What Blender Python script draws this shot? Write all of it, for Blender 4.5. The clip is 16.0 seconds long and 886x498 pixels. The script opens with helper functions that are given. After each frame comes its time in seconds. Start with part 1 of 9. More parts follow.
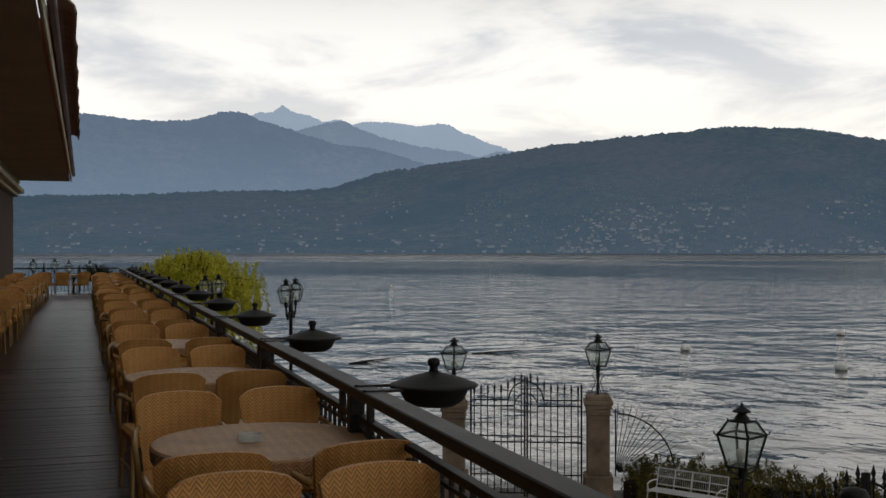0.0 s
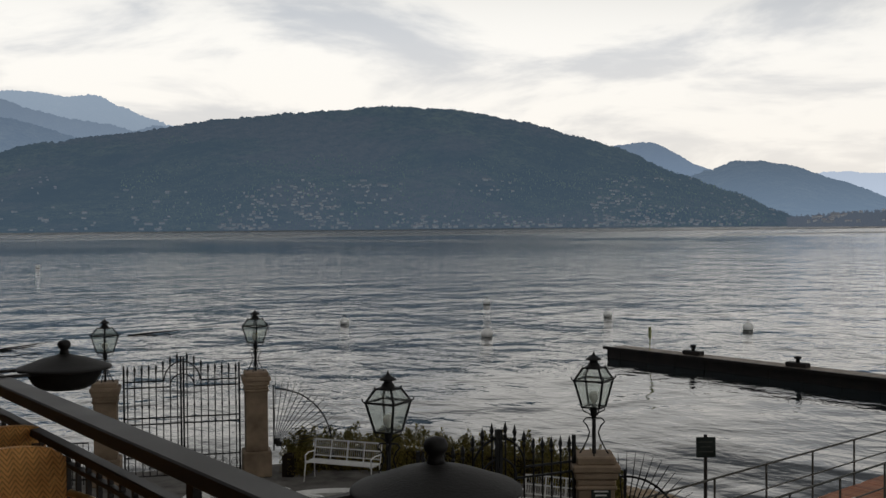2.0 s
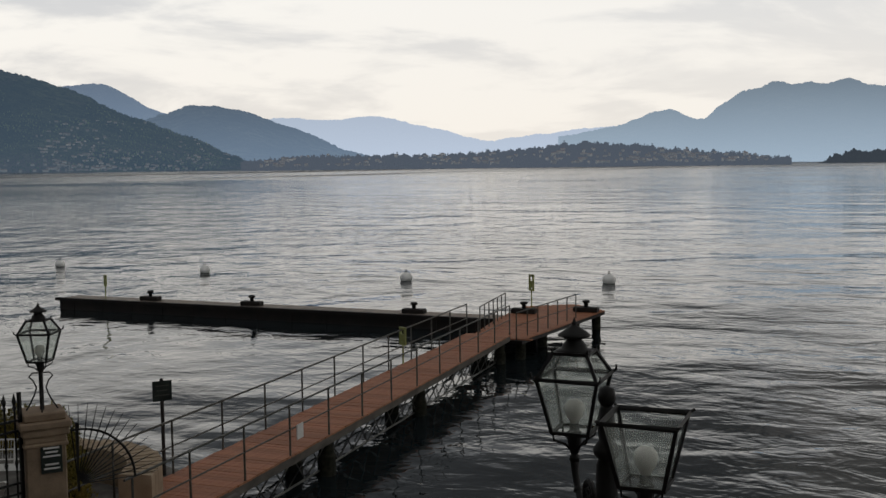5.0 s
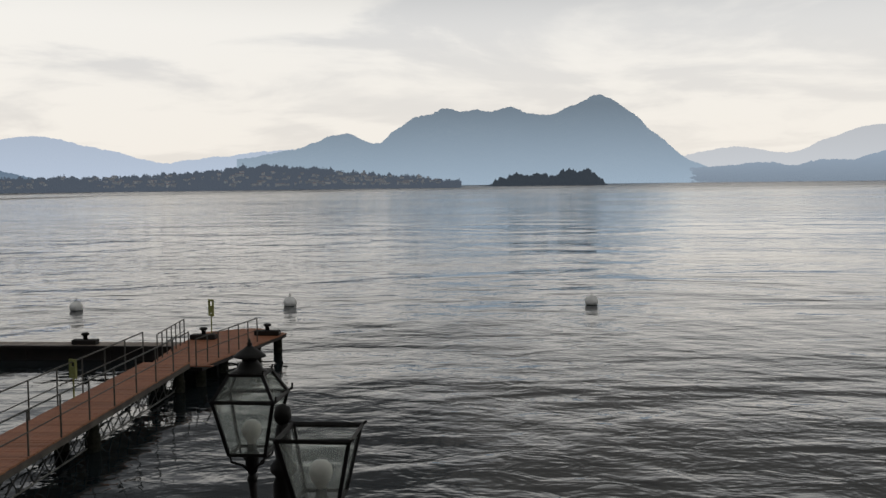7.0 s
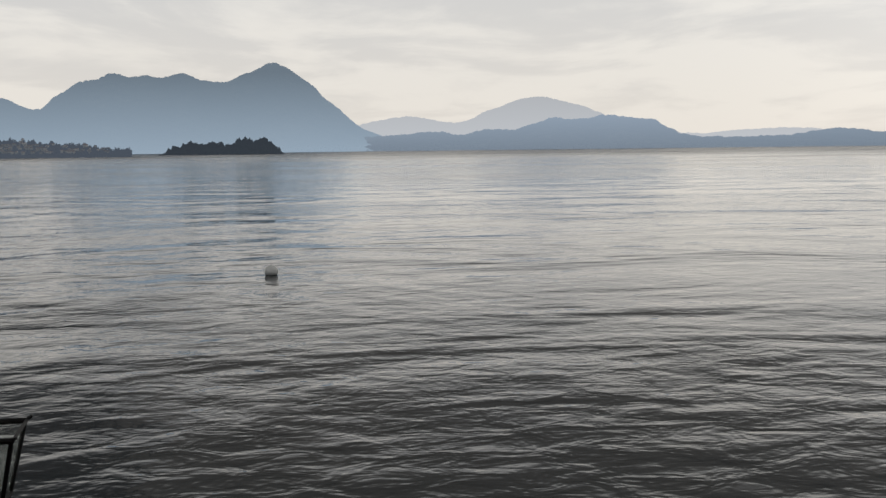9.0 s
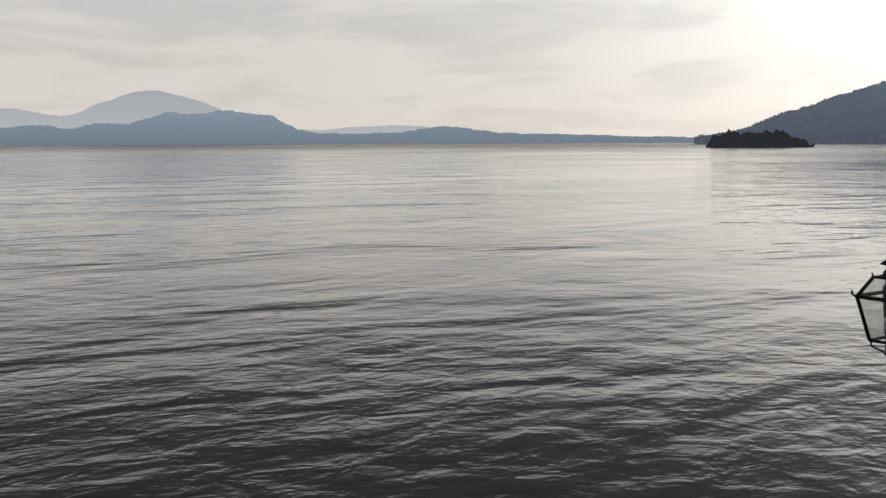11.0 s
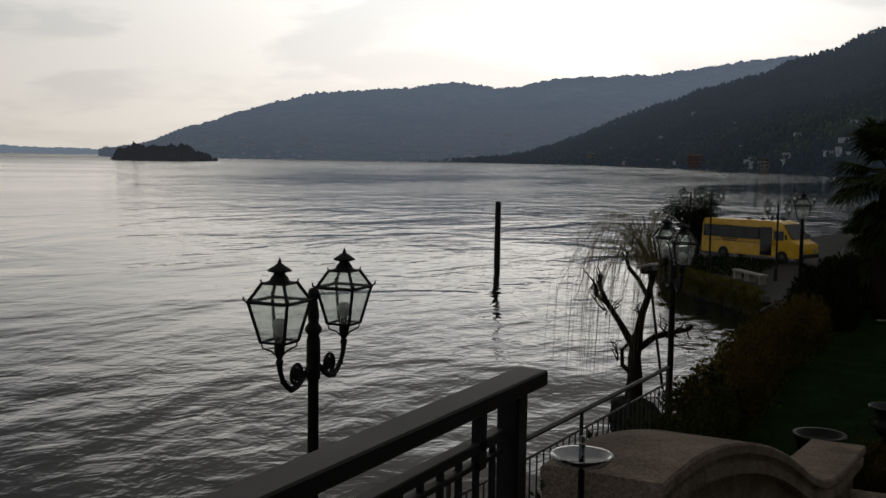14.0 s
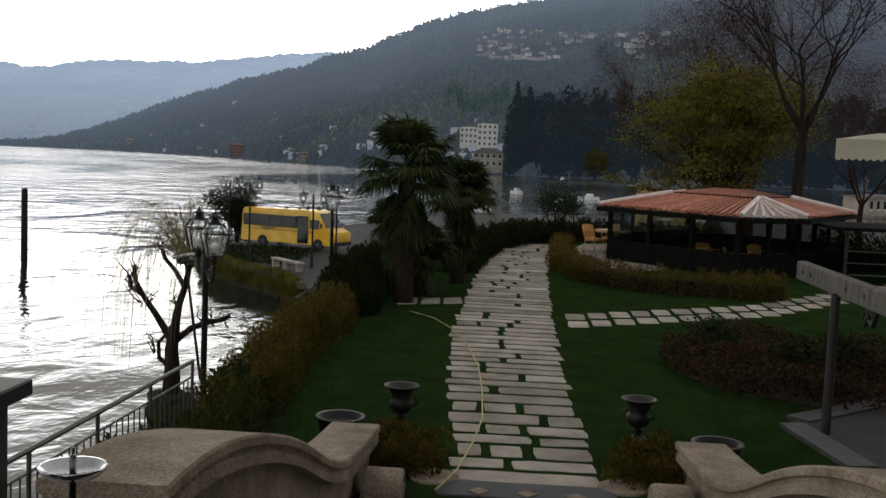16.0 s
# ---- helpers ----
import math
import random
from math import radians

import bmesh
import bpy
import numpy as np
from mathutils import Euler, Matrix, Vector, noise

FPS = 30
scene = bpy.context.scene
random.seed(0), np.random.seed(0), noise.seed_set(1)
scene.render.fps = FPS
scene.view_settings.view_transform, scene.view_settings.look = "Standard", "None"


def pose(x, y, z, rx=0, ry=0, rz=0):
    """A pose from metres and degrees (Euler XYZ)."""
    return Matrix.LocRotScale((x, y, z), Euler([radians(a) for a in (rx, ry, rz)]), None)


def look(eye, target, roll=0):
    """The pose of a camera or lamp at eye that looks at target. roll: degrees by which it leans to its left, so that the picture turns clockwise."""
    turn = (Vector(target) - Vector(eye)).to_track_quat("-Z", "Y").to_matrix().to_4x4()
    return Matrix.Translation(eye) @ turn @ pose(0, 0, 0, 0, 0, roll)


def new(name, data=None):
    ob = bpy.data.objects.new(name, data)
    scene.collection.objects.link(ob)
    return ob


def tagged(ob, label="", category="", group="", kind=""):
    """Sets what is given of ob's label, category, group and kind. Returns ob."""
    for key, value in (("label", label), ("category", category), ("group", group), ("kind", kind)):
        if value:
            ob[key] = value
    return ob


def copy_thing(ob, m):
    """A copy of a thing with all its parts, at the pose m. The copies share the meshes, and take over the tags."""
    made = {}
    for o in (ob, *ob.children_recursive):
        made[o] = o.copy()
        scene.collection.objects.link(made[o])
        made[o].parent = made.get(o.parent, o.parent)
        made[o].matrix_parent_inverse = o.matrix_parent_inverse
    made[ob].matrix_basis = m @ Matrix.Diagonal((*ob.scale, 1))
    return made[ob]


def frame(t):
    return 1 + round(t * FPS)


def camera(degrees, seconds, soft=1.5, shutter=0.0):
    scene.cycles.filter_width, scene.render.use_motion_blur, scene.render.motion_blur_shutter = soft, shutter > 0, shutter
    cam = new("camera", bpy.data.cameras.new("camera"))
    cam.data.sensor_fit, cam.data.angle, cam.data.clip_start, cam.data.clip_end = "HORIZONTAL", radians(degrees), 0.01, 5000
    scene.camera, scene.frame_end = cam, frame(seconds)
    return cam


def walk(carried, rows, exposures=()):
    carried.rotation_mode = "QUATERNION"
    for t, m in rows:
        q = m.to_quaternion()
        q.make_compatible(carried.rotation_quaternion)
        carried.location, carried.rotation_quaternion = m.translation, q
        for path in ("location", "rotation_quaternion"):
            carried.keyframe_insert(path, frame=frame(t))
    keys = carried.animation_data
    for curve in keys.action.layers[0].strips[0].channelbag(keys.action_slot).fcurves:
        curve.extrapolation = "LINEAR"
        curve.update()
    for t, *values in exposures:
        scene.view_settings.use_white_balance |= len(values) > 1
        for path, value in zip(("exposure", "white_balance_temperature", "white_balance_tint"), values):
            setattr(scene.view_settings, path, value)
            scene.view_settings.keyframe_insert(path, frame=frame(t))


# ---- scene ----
cam = camera(45.5, 16.0)
PATH = [
    (0.0, (0.0, 0.0, 1.7), (3.223, 9.466, 1.707), -0.01),
    (0.5, (0.003, -0.065, 1.701), (4.028, 9.089, 1.629), 0.07),
    (1.0, (0.014, -0.123, 1.702), (4.739, 8.69, 1.658), -0.15),
    (1.5, (0.028, -0.167, 1.705), (5.368, 8.287, 1.618), -0.18),
    (2.0, (0.047, -0.216, 1.706), (6.058, 7.772, 1.478), -0.48),
    (2.5, (0.06, -0.241, 1.709), (6.842, 7.099, 1.352), -0.46),
    (3.0, (0.08, -0.232, 1.707), (7.4, 6.565, 1.24), -0.82),
    (3.5, (0.131, -0.218, 1.69), (8.025, 5.898, 1.163), -0.47),
    (4.0, (0.119, -0.242, 1.692), (8.518, 5.161, 1.18), -0.68),
    (4.5, (0.12, -0.288, 1.691), (8.883, 4.48, 1.007), -0.89),
    (6.8, (0.034, -0.383, 1.694), (9.903, 1.105, 1.065), -0.39),
    (7.0, (0.02, -0.395, 1.687), (9.925, 0.83, 1.067), -0.66),
    (7.5, (0.055, -0.407, 1.685), (10.014, 0.162, 0.986), -0.72),
    (8.0, (0.08, -0.4, 1.699), (10.048, -0.718, 0.961), -0.39),
    (8.2, (0.085, -0.41, 1.705), (10.035, -1.049, 0.941), -0.25),
    (10.3, (0.093, -0.359, 1.72), (9.274, -4.167, 0.621), -0.38),
    (10.5, (0.089, -0.36, 1.718), (9.105, -4.556, 0.663), 0.09),
    (11.0, (0.079, -0.36, 1.714), (8.636, -5.435, 0.703), -0.24),
    (11.5, (0.068, -0.36, 1.71), (8.093, -6.243, 0.714), -0.29),
    (12.0, (0.065, -0.361, 1.707), (7.381, -7.099, 0.673), -0.38),
    (12.5, (0.068, -0.346, 1.703), (6.706, -7.759, 0.709), -0.23),
    (13.0, (0.035, -0.357, 1.717), (6.224, -8.156, 0.782), 0.24),
    (13.5, (-0.003, -0.355, 1.718), (5.532, -8.623, 0.719), 0.45),
    (14.0, (-0.054, -0.352, 1.723), (4.614, -9.154, 0.861), 0.86),
    (14.5, (-0.087, -0.38, 1.727), (3.338, -9.728, 0.789), 1.45),
    (15.0, (-0.101, -0.418, 1.72), (2.267, -10.094, 0.842), 1.38),
    (15.5, (-0.164, -0.429, 1.748), (1.249, -10.299, 0.989), 2.26),
    (16.0, (-0.181, -0.465, 1.75), (0.414, -10.411, 0.903), 2.41),
]
EXPOSURES = [(0, 0.15), (2.5, 0.05), (4.5, 0.02), (8, -0.1), (10.5, -0.38), (13, -0.66), (14, -0.76), (14.5, -0.63), (15, -0.28), (15.5, 0.48), (16, 1.05)]
walk(cam, [(t, look(eye, target, roll)) for t, eye, target, roll in PATH], EXPOSURES)

# ---- daylight: hazy overcast, the sun veiled behind cloud in the south ----
SUN_AZ, SUN_EL = -158.0, 22.0          # degrees, azimuth to the left from +y
sun_dir = Vector((-math.sin(radians(SUN_AZ)) * math.cos(radians(SUN_EL)),
                  math.cos(radians(SUN_AZ)) * math.cos(radians(SUN_EL)), math.sin(radians(SUN_EL))))
sun = new("sun", bpy.data.lights.new("sun", "SUN"))
sun.data.energy, sun.data.angle, sun.data.color = 0.3, radians(140), (1.0, 0.94, 0.85)
sun.matrix_world = look((0, 0, 60), Vector((0, 0, 60)) - sun_dir)

world = bpy.data.worlds.new("sky")
scene.world = world
world.use_nodes = True
wn, wl = world.node_tree.nodes, world.node_tree.links
wn.clear()


def wnode(kind):
    return wn.new(kind)


def wmath(op, a, b=None, c=None, clamp=False):
    n = wnode("ShaderNodeMath")
    n.operation, n.use_clamp = op, clamp
    for i, v in enumerate((a, b, c)):
        if v is None:
            continue
        if isinstance(v, (int, float)):
            n.inputs[i].default_value = v
        else:
            wl.new(v, n.inputs[i])
    return n.outputs[0]


def wmix(fac, a, b):
    n = wnode("ShaderNodeMix")
    n.data_type = "RGBA"
    for i, v in ((0, fac), (6, a), (7, b)):
        if isinstance(v, (int, float, tuple)):
            n.inputs[i].default_value = v
        else:
            wl.new(v, n.inputs[i])
    return n.outputs[2]


coord = wnode("ShaderNodeTexCoord")
sep = wnode("ShaderNodeSeparateXYZ")
wl.new(coord.outputs["Generated"], sep.inputs[0])
dx, dy, dz = sep.outputs
up = wmath("MAXIMUM", dz, 0.0)
flat = wmath("ADD", up, 0.14)
comb = wnode("ShaderNodeCombineXYZ")
wl.new(wmath("DIVIDE", dx, flat), comb.inputs[0])
wl.new(wmath("DIVIDE", dy, flat), comb.inputs[1])
comb.inputs[2].default_value = 3.7
clouds = wnode("ShaderNodeTexNoise")
clouds.inputs["Scale"].default_value, clouds.inputs["Detail"].default_value = 1.15, 9.0
clouds.inputs["Roughness"].default_value, clouds.inputs["Distortion"].default_value = 0.56, 0.35
wl.new(comb.outputs[0], clouds.inputs["Vector"])
ramp = wnode("ShaderNodeMapRange")
ramp.interpolation_type = "SMOOTHSTEP"
ramp.inputs["From Min"].default_value, ramp.inputs["From Max"].default_value = 0.40, 0.57
wl.new(clouds.outputs["Fac"], ramp.inputs["Value"])
# the cloud deck: grey-blue bellies, cream where thin, whiter towards the veiled sun
low = wmath("SUBTRACT", 1.0, wmath("MULTIPLY", up, 5.0, clamp=True), clamp=True)
belly = wmix(low, (5.9, 6.15, 6.5, 1), (8.3, 7.75, 7.1, 1))
thin = wmix(low, (9.7, 9.5, 9.05, 1), (9.6, 9.0, 8.2, 1))
# the deck is broken over the mountains and melts into even haze over the open lake
haze_way = wnode("ShaderNodeVectorMath")
haze_way.operation = "DOT_PRODUCT"
haze_way.inputs[1].default_value = (0.77, -0.64, 0.0)
wl.new(coord.outputs["Generated"], haze_way.inputs[0])
even = wnode("ShaderNodeMapRange")
even.interpolation_type = "SMOOTHSTEP"
even.inputs["From Min"].default_value, even.inputs["From Max"].default_value = -0.2, 0.8
even.inputs["To Min"].default_value, even.inputs["To Max"].default_value = 0.0, 0.45
wl.new(haze_way.outputs["Value"], even.inputs["Value"])
lit_part = wmath("ADD", wmath("MULTIPLY", ramp.outputs[0], wmath("SUBTRACT", 1.0, even.outputs[0])), wmath("MULTIPLY", even.outputs[0], 0.72))
veil = wmix(lit_part, belly, thin)
# unseen overhead sky darkened to cut the ambient light, lighter rim towards the horizon
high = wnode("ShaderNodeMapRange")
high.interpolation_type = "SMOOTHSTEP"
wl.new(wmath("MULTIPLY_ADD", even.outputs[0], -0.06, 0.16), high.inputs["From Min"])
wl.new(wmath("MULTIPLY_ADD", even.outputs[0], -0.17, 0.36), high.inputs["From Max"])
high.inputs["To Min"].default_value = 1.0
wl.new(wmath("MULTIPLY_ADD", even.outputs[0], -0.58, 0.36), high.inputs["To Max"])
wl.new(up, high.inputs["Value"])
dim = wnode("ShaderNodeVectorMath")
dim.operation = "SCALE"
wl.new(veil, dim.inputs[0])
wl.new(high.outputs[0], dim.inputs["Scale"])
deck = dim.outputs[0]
dot = wnode("ShaderNodeVectorMath")
dot.operation = "DOT_PRODUCT"
dot.inputs[1].default_value = sun_dir
wl.new(coord.outputs["Generated"], dot.inputs[0])
near_sun = wmath("POWER", wmath("MAXIMUM", dot.outputs["Value"], 0.0), 12.0)
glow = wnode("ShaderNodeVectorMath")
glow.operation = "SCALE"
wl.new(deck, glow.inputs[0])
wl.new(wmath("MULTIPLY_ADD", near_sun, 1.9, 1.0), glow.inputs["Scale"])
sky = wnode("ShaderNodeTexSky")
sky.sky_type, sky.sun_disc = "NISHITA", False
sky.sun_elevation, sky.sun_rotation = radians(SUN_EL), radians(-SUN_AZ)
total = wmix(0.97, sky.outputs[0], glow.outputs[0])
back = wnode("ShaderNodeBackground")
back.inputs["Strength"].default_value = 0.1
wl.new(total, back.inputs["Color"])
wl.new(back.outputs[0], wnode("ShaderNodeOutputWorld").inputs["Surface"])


# ---- tools: materials ----
def rgb(c):
    return (*c, 1.0)


def material(name, dark, light, scale=6.0, rough=0.6, metal=0.0, bump=0.15, fine=60.0, spread=0.12, stretch=(1, 1, 1), detail=6.0, per_piece=0.0, spec=0.28, grit=0.0):
    """Two colours in patches of 1/scale metres, fine grain at 1/fine metres, rough and uneven gloss."""
    m = bpy.data.materials.new(name)
    m.use_nodes = True
    n, l = m.node_tree.nodes, m.node_tree.links
    p = n["Principled BSDF"]
    tc, mp = n.new("ShaderNodeTexCoord"), n.new("ShaderNodeMapping")
    mp.inputs["Scale"].default_value = stretch
    l.new(tc.outputs["Object"], mp.inputs["Vector"])
    big, small = n.new("ShaderNodeTexNoise"), n.new("ShaderNodeTexNoise")
    for t, s in ((big, scale), (small, fine)):
        t.inputs["Scale"].default_value, t.inputs["Detail"].default_value = s, detail
        l.new(mp.outputs[0], t.inputs["Vector"])
    mr = n.new("ShaderNodeMapRange")
    mr.inputs["From Min"].default_value, mr.inputs["From Max"].default_value = 0.3, 0.7
    l.new(big.outputs["Fac"], mr.inputs["Value"])
    fac = mr.outputs[0]
    grain = n.new("ShaderNodeMath")
    grain.operation, grain.use_clamp = "MULTIPLY_ADD", True
    grain.inputs[1].default_value = 0.5
    l.new(small.outputs["Fac"], grain.inputs[0])
    half = n.new("ShaderNodeMath")
    half.operation = "MULTIPLY_ADD"
    half.inputs[1].default_value, half.inputs[2].default_value = 0.9, -0.22
    l.new(fac, half.inputs[0])
    l.new(half.outputs[0], grain.inputs[2])
    fac = grain.outputs[0]
    mix = n.new("ShaderNodeMix")
    mix.data_type = "RGBA"
    mix.inputs[6].default_value, mix.inputs[7].default_value = rgb(dark), rgb(light)
    l.new(fac, mix.inputs[0])
    colour = mix.outputs[2]
    if per_piece:
        info, hsv = n.new("ShaderNodeObjectInfo"), n.new("ShaderNodeHueSaturation")
        val = n.new("ShaderNodeMapRange")
        val.inputs["To Min"].default_value, val.inputs["To Max"].default_value = 1 - per_piece, 1 + per_piece
        l.new(info.outputs["Random"], val.inputs["Value"])
        l.new(val.outputs[0], hsv.inputs["Value"])
        l.new(colour, hsv.inputs["Color"])
        colour = hsv.outputs[0]
    if grit:
        # loose sandy aggregate: pale and dark grains of about a centimetre
        vo, gr, gm = n.new("ShaderNodeTexVoronoi"), n.new("ShaderNodeMapRange"), n.new("ShaderNodeMix")
        vo.inputs["Scale"].default_value = grit
        l.new(tc.outputs["Object"], vo.inputs["Vector"])
        sx = n.new("ShaderNodeSeparateXYZ")
        l.new(vo.outputs["Color"], sx.inputs[0])
        gr.inputs["To Min"].default_value, gr.inputs["To Max"].default_value = 0.68, 1.35
        l.new(sx.outputs[0], gr.inputs["Value"])
        gc = n.new("ShaderNodeCombineXYZ")
        for i in range(3):
            l.new(gr.outputs[0], gc.inputs[i])
        gm.data_type, gm.blend_type = "RGBA", "MULTIPLY"
        gm.inputs[0].default_value = 1.0
        l.new(colour, gm.inputs[6])
        l.new(gc.outputs[0], gm.inputs[7])
        colour = gm.outputs[2]
    l.new(colour, p.inputs["Base Color"])
    p.inputs["Metallic"].default_value = metal
    p.inputs["Specular IOR Level"].default_value = spec
    rr = n.new("ShaderNodeMapRange")
    rr.inputs["To Min"].default_value, rr.inputs["To Max"].default_value = max(rough - spread, 0.02), min(rough + spread, 1)
    l.new(big.outputs["Fac"], rr.inputs["Value"])
    l.new(rr.outputs[0], p.inputs["Roughness"])
    if bump:
        b = n.new("ShaderNodeBump")
        b.inputs["Strength"].default_value, b.inputs["Distance"].default_value = bump, 0.5 / fine
        l.new(small.outputs["Fac"], b.inputs["Height"])
        l.new(b.outputs[0], p.inputs["Normal"])
    return m


def leafy(name, dark, light, rough=0.55, island=True):
    """Foliage: each leaf its own tone, a little light coming through."""
    m = bpy.data.materials.new(name)
    m.use_nodes = True
    n, l = m.node_tree.nodes, m.node_tree.links
    p = n["Principled BSDF"]
    geo, mix = n.new("ShaderNodeNewGeometry"), n.new("ShaderNodeMix")
    mix.data_type = "RGBA"
    mix.inputs[6].default_value, mix.inputs[7].default_value = rgb(dark), rgb(light)
    tc, noise_n = n.new("ShaderNodeTexCoord"), n.new("ShaderNodeTexNoise")
    noise_n.inputs["Scale"].default_value = 1.7
    l.new(tc.outputs["Object"], noise_n.inputs["Vector"])
    ma = n.new("ShaderNodeMath")
    ma.operation, ma.use_clamp = "MULTIPLY_ADD", True
    ma.inputs[1].default_value = 0.6
    l.new(geo.outputs["Random Per Island"], ma.inputs[0])
    sb = n.new("ShaderNodeMapRange")
    sb.inputs["From Min"].default_value, sb.inputs["From Max"].default_value, sb.inputs["To Min"].default_value, sb.inputs["To Max"].default_value = 0.35, 0.65, -0.1, 0.5
    l.new(noise_n.outputs["Fac"], sb.inputs["Value"])
    l.new(sb.outputs[0], ma.inputs[2])
    l.new(ma.outputs[0], mix.inputs[0])
    l.new(mix.outputs[2], p.inputs["Base Color"])
    p.inputs["Roughness"].default_value, p.inputs["Specular IOR Level"].default_value = rough, 0.04
    trans = n.new("ShaderNodeBsdfTranslucent")
    l.new(mix.outputs[2], trans.inputs["Color"])
    ms = n.new("ShaderNodeMixShader")
    ms.inputs[0].default_value = 0.3
    l.new(p.outputs[0], ms.inputs[1])
    l.new(trans.outputs[0], ms.inputs[2])
    l.new(ms.outputs[0], n["Material Output"].inputs["Surface"])
    return m


def glassy(name, tint=(0.9, 0.95, 0.93), rough=0.08, clear=0.72, film=(0.5, 0.52, 0.5), frost=0.0):
    """Thin old pane: mostly see-through, a milky film of dirt and a reflection."""
    m = bpy.data.materials.new(name)
    m.use_nodes = True
    n, l = m.node_tree.nodes, m.node_tree.links
    p = n["Principled BSDF"]
    p.inputs["Base Color"].default_value = rgb(film)
    p.inputs["Roughness"].default_value = rough
    tr, ms, tex = n.new("ShaderNodeBsdfTransparent"), n.new("ShaderNodeMixShader"), n.new("ShaderNodeTexNoise")
    tr.inputs["Color"].default_value = rgb(tint)
    tex.inputs["Scale"].default_value = 5.0
    mr = n.new("ShaderNodeMapRange")
    mr.inputs["To Min"].default_value, mr.inputs["To Max"].default_value = clear - 0.12, clear + 0.12
    l.new(tex.outputs["Fac"], mr.inputs["Value"])
    l.new(mr.outputs[0], ms.inputs[0])
    front = p.outputs[0]
    if frost:
        # ground glass: daylight from behind glows through
        tl, fm = n.new("ShaderNodeBsdfTranslucent"), n.new("ShaderNodeMixShader")
        tl.inputs["Color"].default_value = rgb((0.92, 0.95, 0.92))
        fm.inputs[0].default_value = frost
        l.new(p.outputs[0], fm.inputs[1])
        l.new(tl.outputs[0], fm.inputs[2])
        front = fm.outputs[0]
    l.new(front, ms.inputs[1])
    l.new(tr.outputs[0], ms.inputs[2])
    l.new(ms.outputs[0], n["Material Output"].inputs["Surface"])
    return m


def far_land(name, dark, light, haze, amount, scale=0.009, crowns=False, lift=(1.28, 0.88), ztop=400.0, bare=None, depth=None):
    """Distant wooded slopes: stands of dark, fresh and bare woods in patches, with haze painted over them as emission.
    """
    m = bpy.data.materials.new(name)
    m.use_nodes = True
    n, l = m.node_tree.nodes, m.node_tree.links
    p = n["Principled BSDF"]
    p.inputs["Roughness"].default_value = 1.0
    p.inputs["Specular IOR Level"].default_value = 0.0
    tc = n.new("ShaderNodeTexCoord")

    def cloud(size, detail, lo, hi, shift=0.0):
        t, mp, mr = n.new("ShaderNodeTexNoise"), n.new("ShaderNodeMapping"), n.new("ShaderNodeMapRange")
        mp.inputs["Location"].default_value = (shift, shift * 0.7, 0)
        t.inputs["Scale"].default_value, t.inputs["Detail"].default_value, t.inputs["Roughness"].default_value = size, detail, 0.65
        mr.inputs["From Min"].default_value, mr.inputs["From Max"].default_value = lo, hi
        l.new(tc.outputs["Object"], mp.inputs["Vector"])
        l.new(mp.outputs[0], t.inputs["Vector"])
        l.new(t.outputs["Fac"], mr.inputs["Value"])
        return mr.outputs[0], t.outputs["Fac"]

    def blend(fac, a, b):
        q = n.new("ShaderNodeMix")
        q.data_type = "RGBA"
        for k, v in ((0, fac), (6, a), (7, b)):
            if isinstance(v, tuple):
                q.inputs[k].default_value = v
            else:
                l.new(v, q.inputs[k])
        return q.outputs[2]

    stands, _ = cloud(scale, 6.0, 0.36, 0.64)
    tufts, grain = cloud(scale * 7, 7.0, 0.34, 0.66, 40.0)
    both = n.new("ShaderNodeMath")
    both.operation = "MULTIPLY"
    if crowns:
        geo, half = n.new("ShaderNodeNewGeometry"), n.new("ShaderNodeMath")
        half.operation = "MULTIPLY_ADD"
        half.inputs[1].default_value, half.inputs[2].default_value = 0.85, 0.15
        l.new(geo.outputs["Random Per Island"], half.inputs[0])
        l.new(half.outputs[0], both.inputs[0])
    else:
        l.new(tufts, both.inputs[0])
    if crowns == "houses":
        both.inputs[1].default_value = 1.0
    else:
        l.new(stands, both.inputs[1])
    colour = blend(both.outputs[0], rgb(dark), rgb(light))
    if bare:
        # leafless woods, rosy brown with buds
        patch, _ = cloud(scale * 0.45, 5.0, 0.5, 0.6, 900.0)
        colour = blend(patch, colour, blend(tufts, rgb([q * 0.5 for q in bare]), rgb(bare)))
    l.new(colour, p.inputs["Base Color"])
    bump = n.new("ShaderNodeBump")
    bump.inputs["Strength"].default_value, bump.inputs["Distance"].default_value = 1.0, 0.25 / scale
    l.new(grain, bump.inputs["Height"])
    l.new(bump.outputs[0], p.inputs["Normal"])
    # painted haze: an emission tint, graded by height, mixed over the woods
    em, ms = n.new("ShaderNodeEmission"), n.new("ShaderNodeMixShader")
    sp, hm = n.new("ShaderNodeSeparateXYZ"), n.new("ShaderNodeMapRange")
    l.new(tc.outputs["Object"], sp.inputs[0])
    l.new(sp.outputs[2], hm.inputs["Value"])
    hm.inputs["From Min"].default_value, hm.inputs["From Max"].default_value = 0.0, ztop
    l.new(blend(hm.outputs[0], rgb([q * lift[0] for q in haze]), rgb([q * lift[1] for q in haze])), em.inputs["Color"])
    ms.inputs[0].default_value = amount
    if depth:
        # the farther end of an oblique slope gets more of the painted haze
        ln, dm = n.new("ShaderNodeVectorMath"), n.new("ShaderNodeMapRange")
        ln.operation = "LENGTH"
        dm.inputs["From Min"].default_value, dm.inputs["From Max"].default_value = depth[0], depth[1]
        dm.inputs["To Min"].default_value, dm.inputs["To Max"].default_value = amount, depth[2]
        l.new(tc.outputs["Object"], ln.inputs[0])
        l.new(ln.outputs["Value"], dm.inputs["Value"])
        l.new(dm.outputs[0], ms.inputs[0])
